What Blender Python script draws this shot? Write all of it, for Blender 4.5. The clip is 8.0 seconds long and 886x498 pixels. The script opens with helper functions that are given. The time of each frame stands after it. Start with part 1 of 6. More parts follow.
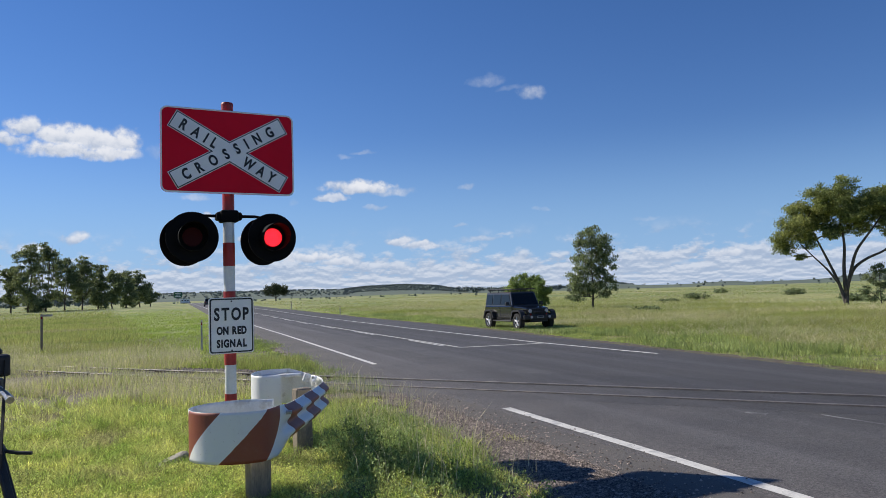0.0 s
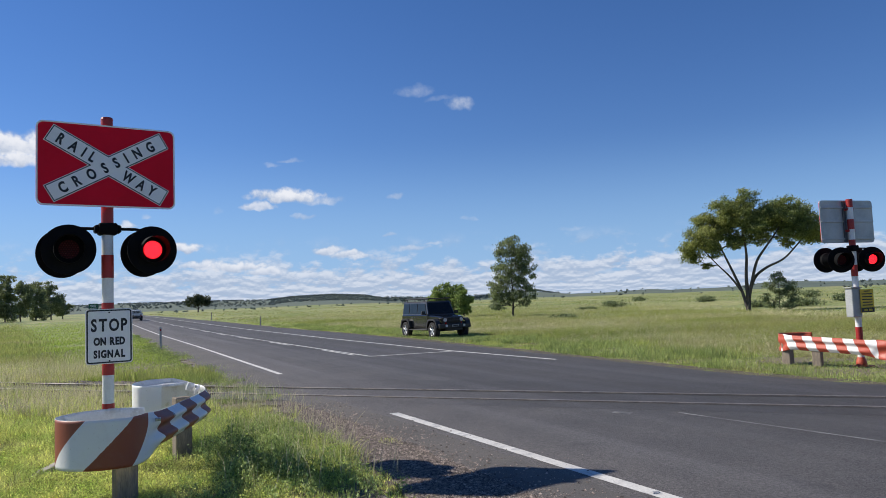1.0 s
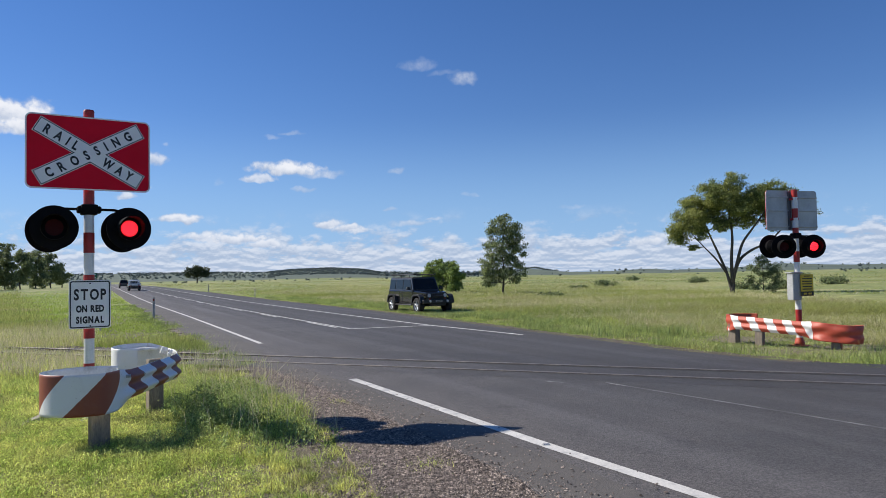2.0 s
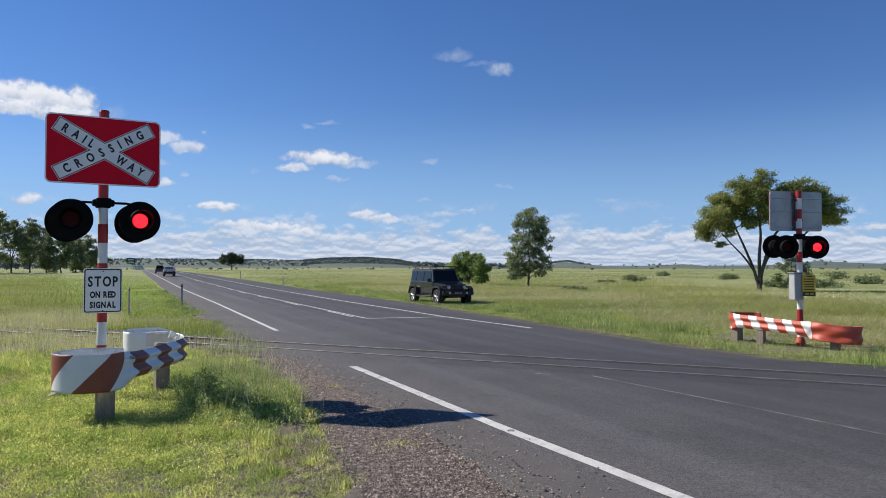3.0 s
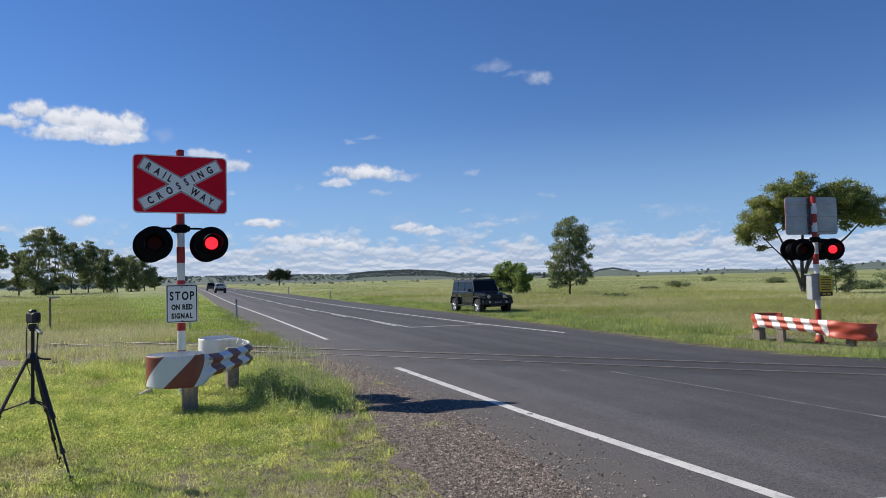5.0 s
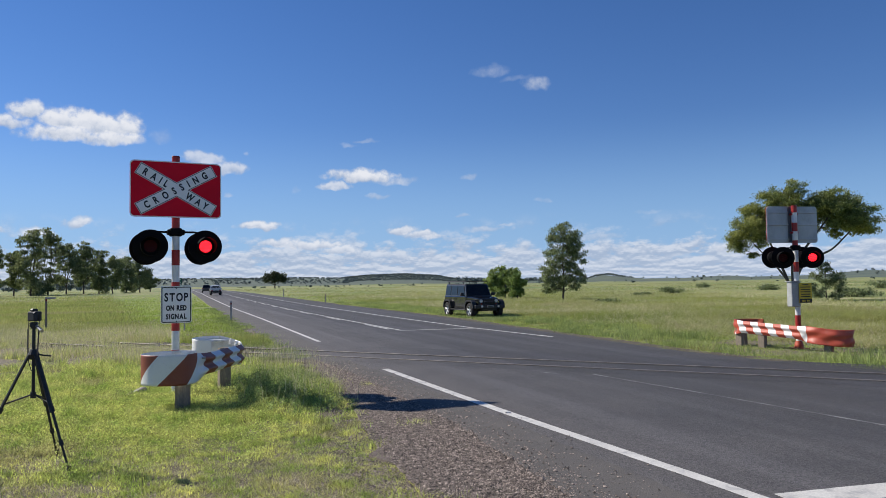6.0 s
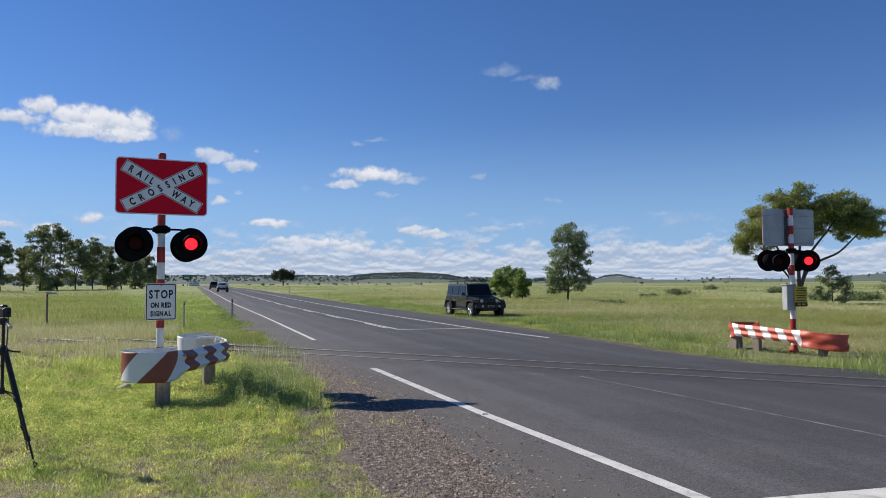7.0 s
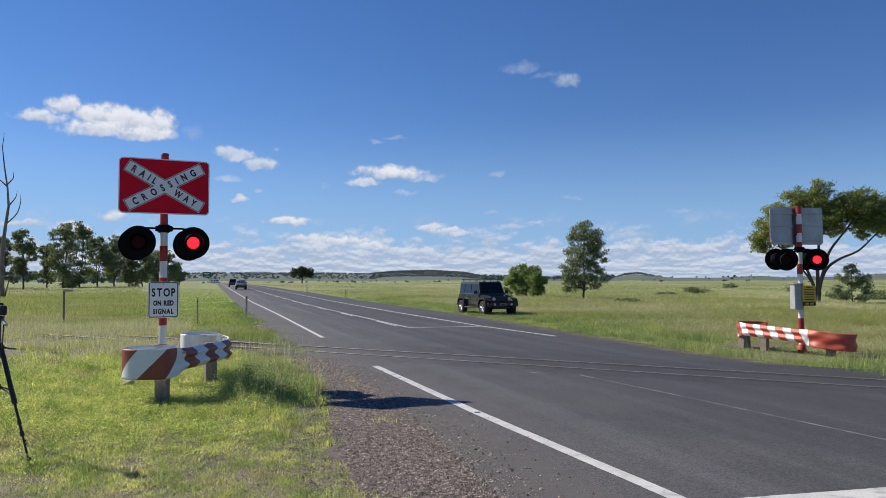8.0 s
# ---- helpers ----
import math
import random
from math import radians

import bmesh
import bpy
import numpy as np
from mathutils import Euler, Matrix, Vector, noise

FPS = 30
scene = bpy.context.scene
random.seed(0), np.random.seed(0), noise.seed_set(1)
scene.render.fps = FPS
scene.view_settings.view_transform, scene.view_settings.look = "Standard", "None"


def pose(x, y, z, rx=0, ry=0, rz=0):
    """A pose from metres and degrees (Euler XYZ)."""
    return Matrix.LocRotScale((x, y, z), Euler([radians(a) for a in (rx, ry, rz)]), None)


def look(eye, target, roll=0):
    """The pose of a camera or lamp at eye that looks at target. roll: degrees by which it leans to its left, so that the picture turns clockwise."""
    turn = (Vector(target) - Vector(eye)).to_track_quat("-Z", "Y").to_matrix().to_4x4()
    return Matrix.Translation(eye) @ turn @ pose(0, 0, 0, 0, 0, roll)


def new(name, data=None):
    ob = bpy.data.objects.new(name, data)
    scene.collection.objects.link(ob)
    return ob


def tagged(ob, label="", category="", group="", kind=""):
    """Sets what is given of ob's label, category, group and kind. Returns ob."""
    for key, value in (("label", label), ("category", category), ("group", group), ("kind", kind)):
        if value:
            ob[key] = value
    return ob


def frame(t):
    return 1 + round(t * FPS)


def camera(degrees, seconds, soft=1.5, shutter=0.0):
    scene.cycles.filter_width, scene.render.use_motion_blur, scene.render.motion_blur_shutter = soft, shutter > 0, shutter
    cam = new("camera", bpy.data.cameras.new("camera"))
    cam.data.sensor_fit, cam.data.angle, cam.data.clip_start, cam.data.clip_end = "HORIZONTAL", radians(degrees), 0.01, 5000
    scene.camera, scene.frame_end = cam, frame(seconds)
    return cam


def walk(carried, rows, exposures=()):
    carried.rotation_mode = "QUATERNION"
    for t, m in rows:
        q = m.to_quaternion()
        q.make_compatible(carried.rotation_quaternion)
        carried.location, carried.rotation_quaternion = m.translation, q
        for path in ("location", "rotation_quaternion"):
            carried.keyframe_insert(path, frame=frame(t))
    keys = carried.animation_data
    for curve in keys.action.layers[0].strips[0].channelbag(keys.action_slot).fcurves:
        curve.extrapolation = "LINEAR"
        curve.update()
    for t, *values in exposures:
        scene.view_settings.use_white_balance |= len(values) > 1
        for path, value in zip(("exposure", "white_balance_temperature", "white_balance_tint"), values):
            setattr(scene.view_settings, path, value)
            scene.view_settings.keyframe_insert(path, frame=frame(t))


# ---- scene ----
# ================= camera and walk =================
cam = camera(62.3, 8.0, 0.8)
PATH = [
    (0, (-4.427, -0.098, 1.714), (-3.771, 1.787, 1.837), -1.8),
    (0.5, (-4.253, -0.343, 1.672), (-3.538, 1.52, 1.802), -2.1),
    (1, (-4.017, -0.748, 1.692), (-3.181, 1.064, 1.834), -2.2),
    (1.5, (-3.924, -1.385, 1.696), (-3.022, 0.396, 1.805), -1.8),
    (1.7, (-3.885, -1.642, 1.695), (-3.005, 0.152, 1.79), -1.6),
    (2.8, (-3.509, -2.745, 1.752), (-2.746, -0.897, 1.801), 0.0),
    (3, (-3.461, -2.781, 1.749), (-2.707, -0.929, 1.802), 0.0),
    (3.5, (-3.578, -3.192, 1.741), (-2.854, -1.329, 1.803), -0.4),
    (4, (-3.6, -3.612, 1.736), (-2.912, -1.735, 1.805), -0.9),
    (4.5, (-3.717, -4.006, 1.734), (-3.06, -2.119, 1.813), -1.4),
    (4.7, (-3.768, -4.085, 1.729), (-3.122, -2.194, 1.81), -1.5),
    (5.8, (-3.802, -4.635, 1.707), (-3.154, -2.745, 1.801), -1.1),
    (6, (-3.767, -4.682, 1.715), (-3.115, -2.793, 1.811), -0.9),
    (6.5, (-3.549, -4.686, 1.716), (-2.9, -2.797, 1.813), -0.5),
    (7, (-3.375, -4.774, 1.725), (-2.746, -2.877, 1.819), -0.3),
    (7.5, (-3.126, -4.898, 1.717), (-2.525, -2.993, 1.806), -0.2),
    (8, (-3.066, -4.941, 1.741), (-2.486, -3.029, 1.829), -0.2),
]
walk(cam, [(t, look(eye, target, roll)) for t, eye, target, roll in PATH],
     [(0, 0.0), (0.6, 0.02), (1.0, 0.06), (1.5, 0.11), (2.2, 0.1), (3.0, 0.06), (3.6, 0.0), (8, 0.0)])

# ================= sky, sun =================
SUN_EL, SUN_AZ = 37.5, -48.7          # degrees; azimuth from +y towards +x


class Nodes:
    """Short hand for building node trees."""

    def __init__(self, tree):
        self.t = tree
        self.t.nodes.clear()

    def n(self, kind, **props):
        node = self.t.nodes.new(kind)
        for key, value in props.items():
            if key == "operation":
                node.operation = value
            elif key == "blend_type":
                node.blend_type = value
            elif key == "data_type":
                node.data_type = value
            elif key == "sky_type":
                node.sky_type = value
            elif key == "interpolation_type":
                node.interpolation_type = value
            elif key == "feature":
                node.feature = value
        return node

    def put(self, sock, value):
        if hasattr(value, "is_linked"):
            self.t.links.new(value, sock)
        else:
            sock.default_value = value

    def math(self, op, a, b=0.0, c=0.0, clamp=False):
        m = self.n("ShaderNodeMath", operation=op)
        m.use_clamp = clamp
        self.put(m.inputs[0], a)
        self.put(m.inputs[1], b)
        if op in ("MULTIPLY_ADD", "SMOOTH_MIN", "SMOOTH_MAX"):
            self.put(m.inputs[2], c)
        return m.outputs[0]

    def step(self, v, lo, hi, smooth=True, a=0.0, b=1.0):
        m = self.n("ShaderNodeMapRange", interpolation_type="SMOOTHSTEP" if smooth else "LINEAR")
        for i, value in enumerate((v, lo, hi, a, b)):
            self.put(m.inputs[i], value)
        return m.outputs[0]

    def mix(self, fac, a, b, blend="MIX"):
        m = self.n("ShaderNodeMix", data_type="RGBA", blend_type=blend)
        self.put(m.inputs[0], fac)
        for sock, v in ((m.inputs[6], a), (m.inputs[7], b)):
            self.put(sock, (*v, 1.0) if isinstance(v, tuple) and len(v) == 3 else v)
        return m.outputs[2]

    def noise(self, vec, scale, detail=3.0, rough=0.55, distort=0.0):
        m = self.n("ShaderNodeTexNoise")
        if vec is not None:
            self.put(m.inputs["Vector"], vec)
        m.inputs["Scale"].default_value, m.inputs["Detail"].default_value = scale, detail
        m.inputs["Roughness"].default_value, m.inputs["Distortion"].default_value = rough, distort
        return m.outputs["Fac"]

    def coord(self, which="Object"):
        return self.n("ShaderNodeTexCoord").outputs[which]

    def scaled(self, vec, sx, sy, sz):
        m = self.n("ShaderNodeMapping")
        self.put(m.inputs["Vector"], vec)
        m.inputs["Scale"].default_value = (sx, sy, sz)
        return m.outputs["Vector"]


def make_world():
    w = bpy.data.worlds.new("sky")
    w.use_nodes = True
    scene.world = w
    k = Nodes(w.node_tree)
    sky = k.n("ShaderNodeTexSky", sky_type="NISHITA")
    sky.sun_disc = False
    sky.sun_elevation, sky.sun_rotation = radians(SUN_EL), radians(SUN_AZ)
    sky.altitude, sky.air_density, sky.dust_density, sky.ozone_density = 300, 1.0, 0.0, 5.0
    vec = k.coord("Generated")
    xyz = k.n("ShaderNodeSeparateXYZ")
    k.put(xyz.inputs[0], vec)
    az = k.math("MULTIPLY", k.math("ARCTAN2", xyz.outputs[0], xyz.outputs[1]), 57.2958)
    el = k.math("MULTIPLY", k.math("ARCSINE", xyz.outputs[2]), 57.2958)
    def swirl(scale, shift, detail):
        at = k.n("ShaderNodeVectorMath", operation="ADD")
        k.put(at.inputs[0], vec)
        at.inputs[1].default_value = (shift, shift * 0.7, 0)
        return k.math("SUBTRACT", k.noise(at.outputs[0], scale, detail, 0.55), 0.5)
    az_w = k.math("ADD", az, k.math("MULTIPLY", swirl(38, 0.0, 2), 1.5))
    el_w = k.math("ADD", el, k.math("MULTIPLY", swirl(38, 3.1, 2), 1.0))
    fluff = k.math("ADD", k.math("MULTIPLY", swirl(60, 6.3, 3), 1.25), k.math("MULTIPLY", swirl(150, 9.0, 4), 0.7))
    # azimuth, elevation, half width, half height, density
    heaped = [
        (-12.0, 11.3, 1.91, 0.64, 0.95), (-10.6, 12.2, 1.14, 0.99, 1), (-8.6, 11.7, 1.77, 1.16, 1), (-6.6, 11.5, 1.9, 1.26, 1), (-4.8, 11.5, 1.79, 1.28, 1), (-8.1, 10.7, 3.38, 0.78, 1),
        (-5.1, 10.7, 2.02, 0.8, 1), (0.9, 9.5, 1.99, 0.71, 0.75), (2.9, 8.9, 1.52, 0.72, 0.8), (12.7, 8.4, 3.28, 0.7, 1), (15.2, 8.1, 2.44, 0.48, 0.7), (10.5, 7.6, 1.58, 0.48, 0.8),
        (-7.4, 4.7, 1.19, 0.52, 0.9), (5.0, 4.6, 1.96, 0.47, 0.95), (-9.9, 3.9, 1.43, 0.55, 0.9), (-13.0, 4.1, 1.42, 0.34, 0.75), (15.8, 4.1, 1.68, 0.53, 0.9), (17.6, 3.8, 2.03, 0.49, 0.9)]
    wisps = [
        (-2.1, 11.0, 0.88, 0.69, 0.3), (3.9, 10.1, 0.3, 0.21, 0.5), (0.7, 7.7, 1.49, 0.42, 0.6), (1.1, 6.2, 0.91, 0.42, 0.85), (2.7, 6.8, 0.54, 0.21, 0.45), (7.7, 7.4, 0.61, 0.56, 0.2),
        (11.7, 10.8, 0.88, 0.26, 0.35), (13.2, 11.2, 1.07, 0.26, 0.45), (14.1, 6.8, 0.97, 0.26, 0.5), (23.2, 16.3, 1.67, 0.54, 0.36), (26.7, 15.1, 1.47, 0.7, 0.62), (25.2, 15.6, 1.74, 0.33, 0.2),
        (21.2, 8.3, 0.71, 0.35, 0.6), (20.5, 5.3, 0.62, 0.22, 0.5), (22.2, 4.2, 2.36, 0.35, 0.65), (24.1, 4.5, 0.96, 0.22, 0.5), (27.0, 6.4, 0.77, 0.26, 0.32), (34.9, 5.2, 1.11, 0.29, 0.25)]
    low_heaps = [
        (8.8, 3.1, 3.41, 0.57, 0.95), (6.4, 3.3, 1.89, 0.52, 0.9), (11.0, 2.6, 2.02, 0.53, 0.9), (11.9, 3.8, 0.97, 0.26, 0.6), (31.0, 3.4, 2.22, 0.43, 0.6), (30.0, 2.5, 1.42, 0.52, 0.6),
        (40.2, 2.4, 1.62, 0.53, 0.9), (34.9, 2.5, 1.98, 0.46, 0.4), (37.4, 1.7, 2.66, 0.37, 0.5), (20.2, 2.3, 3.07, 0.4, 0.7), (24.6, 2.5, 1.73, 0.53, 0.6), (14.7, 2.3, 2.65, 0.44, 0.8)]
    cover, shade = None, None
    for a, e, w_, h_, d in heaped + wisps + low_heaps:
        u = k.math("DIVIDE", k.math("SUBTRACT", az_w, a), w_)
        v = k.math("DIVIDE", k.math("SUBTRACT", el_w, e), h_)
        # flatter below than above
        vv = k.math("MAXIMUM", v, k.math("MULTIPLY", v, -1.35))
        r2 = k.math("ADD", k.math("MULTIPLY", u, u), k.math("MULTIPLY", vv, vv))
        m = k.step(k.math("ADD", k.math("SUBTRACT", 1.0, r2), fluff), -0.05, 0.85 if d > 0.7 else 1.4, b=d)
        low = k.math("MULTIPLY", m, k.step(k.math("ADD", v, k.math("MULTIPLY", fluff, 0.8)), -0.75, 0.55))
        cover = m if cover is None else k.math("MAXIMUM", cover, m)
        shade = low if shade is None else k.math("MAXIMUM", shade, low)
    # broken rows of small heaped cloud, lower and closer together towards the horizon
    row = k.math("MULTIPLY", k.math("LOGARITHM", k.math("MAXIMUM", k.math("ADD", el, 1.0), 0.2), 2.71828), 3.6)

    def heaps(lift):
        at = k.n("ShaderNodeCombineXYZ")
        k.put(at.inputs[0], k.math("MULTIPLY", az, 0.46))
        k.put(at.inputs[1], k.math("ADD", row, lift))
        return k.noise(at.outputs[0], 1.0, 6, 0.58, 0.0)
    bank_n, bank_up = heaps(0.0), heaps(0.28)
    band = k.math("MULTIPLY", k.step(el, 5.6, 2.4), k.step(el, -0.5, 0.6))
    bank = k.math("MULTIPLY", k.step(k.math("ADD", bank_n, k.math("MULTIPLY", k.step(el, 3.8, 1.0), 0.27)), 0.48, 0.68), k.math("MULTIPLY", band, 0.82))
    bank_l = k.step(k.math("SUBTRACT", bank_n, bank_up), -0.10, 0.14)
    cover_all = k.math("MAXIMUM", cover, bank)
    light = k.math("MAXIMUM", shade, k.math("MULTIPLY", bank_l, 0.72))
    white = k.mix(light, (0.40, 0.48, 0.63), (0.80, 0.82, 0.88))
    dim = k.n("ShaderNodeVectorMath", operation="SCALE")
    k.put(dim.inputs[0], sky.outputs[0])
    dim.inputs["Scale"].default_value = 0.088
    deep = k.n("ShaderNodeHueSaturation")
    deep.inputs["Saturation"].default_value = 1.13
    k.put(deep.inputs["Color"], k.mix(1.0, dim.outputs[0], (0.99, 0.965, 1.13), "MULTIPLY"))
    # clear blue air down to a low pale rim
    clear = k.mix(k.step(el, 13.0, 0.5, b=0.75), deep.outputs[0], (0.26, 0.47, 0.79))
    bg = k.n("ShaderNodeBackground")
    k.put(bg.inputs[0], k.mix(cover_all, clear, white))
    out = k.n("ShaderNodeOutputWorld")
    w.node_tree.links.new(bg.outputs[0], out.inputs[0])


make_world()
sun_data = bpy.data.lights.new("sun", "SUN")
sun_data.energy, sun_data.angle, sun_data.color = 5.5, radians(0.53), (1.0, 0.94, 0.84)
sun = new("sun", sun_data)
_s = Vector((math.sin(radians(SUN_AZ)) * math.cos(radians(SUN_EL)), math.cos(radians(SUN_AZ)) * math.cos(radians(SUN_EL)), math.sin(radians(SUN_EL))))
sun.matrix_world = look(tuple(_s * 60), (0, 0, 0))


# ================= materials =================
def surface(name, a, b, scale=4.0, fine=60.0, rough=0.7, bump=0.2, metal=0.0, fine_amount=0.35, third=None, third_scale=0.6,
            island=0.0, translucent=0.0, spec=0.5, bump_scale=None, coat=0.0, stretch=(1, 1, 1)):
    """A two-scale noisy surface: colours a and b at the coarse scale, lightness at the fine one."""
    mat = bpy.data.materials.new(name)
    mat.use_nodes = True
    k = Nodes(mat.node_tree)
    vec = k.scaled(k.coord("Object"), *stretch)
    coarse, small = k.noise(vec, scale, 4, 0.6), k.noise(vec, fine, 4, 0.65)
    col = k.mix(k.step(coarse, 0.32, 0.68), a, b)
    if third is not None:
        col = k.mix(k.step(k.noise(vec, third_scale, 5, 0.6, 0.3), 0.52, 0.66), col, third)
    if island:
        rnd = k.n("ShaderNodeNewGeometry").outputs["Random Per Island"]
        col = k.mix(1.0, col, k.mix(rnd, (1 - island,) * 3, (1 + island,) * 3), "MULTIPLY")
    f = k.step(small, 0.25, 0.75, False, 1 - fine_amount, 1 + fine_amount)
    grey = k.n("ShaderNodeCombineXYZ")
    for i in range(3):
        k.put(grey.inputs[i], f)
    col = k.mix(1.0, col, grey.outputs[0], "MULTIPLY")
    p = k.n("ShaderNodeBsdfPrincipled")
    k.put(p.inputs["Base Color"], col)
    p.inputs["Metallic"].default_value = metal
    k.put(p.inputs["Roughness"], k.step(small, 0.2, 0.8, False, max(0.02, rough - 0.1), min(1, rough + 0.1)))
    p.inputs["Specular IOR Level"].default_value = spec
    p.inputs["Coat Weight"].default_value = coat
    p.inputs["Coat Roughness"].default_value = 0.08
    if bump:
        bn = k.n("ShaderNodeBump")
        bn.inputs["Strength"].default_value = bump
        bn.inputs["Distance"].default_value = 0.01
        k.put(bn.inputs["Height"], small if bump_scale is None else k.noise(vec, bump_scale, 5, 0.7))
        k.put(p.inputs["Normal"], bn.outputs[0])
    shader = p.outputs[0]
    if translucent:
        tr = k.n("ShaderNodeBsdfTranslucent")
        k.put(tr.inputs[0], col)
        ms = k.n("ShaderNodeMixShader")
        ms.inputs[0].default_value = translucent
        mat.node_tree.links.new(shader, ms.inputs[1])
        mat.node_tree.links.new(tr.outputs[0], ms.inputs[2])
        shader = ms.outputs[0]
    out = k.n("ShaderNodeOutputMaterial")
    mat.node_tree.links.new(shader, out.inputs[0])
    return mat


def glow(name, colour, strength):
    mat = bpy.data.materials.new(name)
    mat.use_nodes = True
    k = Nodes(mat.node_tree)
    e = k.n("ShaderNodeEmission")
    e.inputs[0].default_value, e.inputs[1].default_value = (*colour, 1), strength
    mat.node_tree.links.new(e.outputs[0], k.n("ShaderNodeOutputMaterial").inputs[0])
    return mat


def striped(name, a, b, period, slant, offset, wear=0.15, u0=-9.0, u1=99.0, plain=1.0, turn=99.0, slant2=0.0):
    """Diagonal painted stripes along a beam's own length (u) and height (v), both in metres."""
    mat = bpy.data.materials.new(name)
    mat.use_nodes = True
    k = Nodes(mat.node_tree)
    uv = k.n("ShaderNodeSeparateXYZ")
    k.put(uv.inputs[0], k.coord("UV"))
    vec = k.coord("Object")
    lean = k.step(uv.outputs[0], turn, turn + 0.2, a=slant, b=slant2)
    s = k.math("ADD", uv.outputs[0], k.math("MULTIPLY", k.math("SUBTRACT", uv.outputs[1], 0.5), lean))
    s = k.math("FRACT", k.math("DIVIDE", k.math("ADD", s, offset), period))
    edge = k.math("ADD", s, k.math("MULTIPLY", k.math("SUBTRACT", k.noise(vec, 30, 3), 0.5), 0.03))
    fac = k.math("GREATER_THAN", edge, 0.5)
    ends = k.math("MAXIMUM", k.math("LESS_THAN", uv.outputs[0], u0), k.math("GREATER_THAN", uv.outputs[0], u1))
    fac = k.math("ADD", k.math("MULTIPLY", fac, k.math("SUBTRACT", 1.0, ends)), k.math("MULTIPLY", ends, plain))
    col = k.mix(fac, a, b)
    dirt = k.step(k.noise(vec, 7, 5, 0.65), 0.5, 0.8, b=wear)
    col = k.mix(dirt, col, (0.32, 0.27, 0.22))
    chips = k.step(k.noise(vec, 55, 3, 0.6), 0.68, 0.72, b=0.6)
    col = k.mix(chips, col, (0.2, 0.1, 0.07))
    p = k.n("ShaderNodeBsdfPrincipled")
    k.put(p.inputs["Base Color"], col)
    p.inputs["Roughness"].default_value = 0.5
    bn = k.n("ShaderNodeBump")
    bn.inputs["Strength"].default_value, bn.inputs["Distance"].default_value = 0.15, 0.01
    k.put(bn.inputs["Height"], k.noise(vec, 14, 4))
    k.put(p.inputs["Normal"], bn.outputs[0])
    mat.node_tree.links.new(p.outputs[0], k.n("ShaderNodeOutputMaterial").inputs[0])
    return mat


def asphalt(name, a, b):
    """Worn road seal: chippings, wheel tracks along y, broad stains and a few thin cracks."""
    mat = bpy.data.materials.new(name)
    mat.use_nodes = True
    k = Nodes(mat.node_tree)
    vec = k.coord("Object")
    col = k.mix(k.step(k.noise(vec, 0.5, 5, 0.6), 0.3, 0.7), a, b)
    tracks = k.noise(k.scaled(vec, 1.3, 0.035, 1), 1.0, 3, 0.5)
    col = k.mix(k.step(tracks, 0.45, 0.7, b=0.7), col, tuple(v * 1.35 for v in b))
    stain = k.noise(vec, 0.9, 6, 0.65, 0.6)
    col = k.mix(k.step(stain, 0.58, 0.72, b=0.55), col, tuple(v * 0.6 for v in a))
    dust = k.noise(k.scaled(vec, 1, 0.4, 1), 2.2, 6, 0.7)
    col = k.mix(k.step(dust, 0.55, 0.8, b=0.35), col, (0.17, 0.145, 0.125))
    # dusty outer edge, and darker from the lane middle across to the right
    place = k.n("ShaderNodeSeparateXYZ")
    k.put(place.inputs[0], vec)
    across = k.math("ADD", place.outputs[0], k.math("MULTIPLY", k.math("SUBTRACT", stain, 0.5), 2.5))
    col = k.mix(k.step(across, 2.2, -0.6, b=0.5), col, (0.14, 0.125, 0.114))
    col = k.mix(k.step(across, 1.9, 3.6, b=0.55), col, tuple(v * 0.75 for v in a))
    chips = k.n("ShaderNodeTexVoronoi")
    k.put(chips.inputs["Vector"], vec)
    chips.inputs["Scale"].default_value = 75
    grain = k.n("ShaderNodeSeparateXYZ")
    k.put(grain.inputs[0], chips.outputs["Color"])
    f = k.step(grain.outputs[0], 0.0, 1.0, False, 0.55, 1.5)
    grey = k.n("ShaderNodeCombineXYZ")
    for i in range(3):
        k.put(grey.inputs[i], f)
    col = k.mix(1.0, col, grey.outputs[0], "MULTIPLY")
    crack = k.n("ShaderNodeTexVoronoi", feature="DISTANCE_TO_EDGE")
    warped = k.n("ShaderNodeVectorMath", operation="ADD")
    k.put(warped.inputs[0], vec)
    nz = k.n("ShaderNodeTexNoise")
    nz.inputs["Scale"].default_value = 1.4
    k.put(nz.inputs["Vector"], vec)
    k.put(warped.inputs[1], nz.outputs["Color"])
    k.put(crack.inputs["Vector"], warped.outputs[0])
    crack.inputs["Scale"].default_value = 0.22
    col = k.mix(k.step(crack.outputs["Distance"], 0.003, 0.001, b=0.25), col, (0.03, 0.028, 0.027))
    p = k.n("ShaderNodeBsdfPrincipled")
    k.put(p.inputs["Base Color"], col)
    k.put(p.inputs["Roughness"], k.step(tracks, 0.3, 0.8, False, 0.78, 0.60))
    p.inputs["Specular IOR Level"].default_value = 0.45
    bn = k.n("ShaderNodeBump")
    bn.inputs["Strength"].default_value, bn.inputs["Distance"].default_value = 0.6, 0.006
    k.put(bn.inputs["Height"], chips.outputs["Distance"])
    k.put(p.inputs["Normal"], bn.outputs[0])
    mat.node_tree.links.new(p.outputs[0], k.n("ShaderNodeOutputMaterial").inputs[0])
    return mat


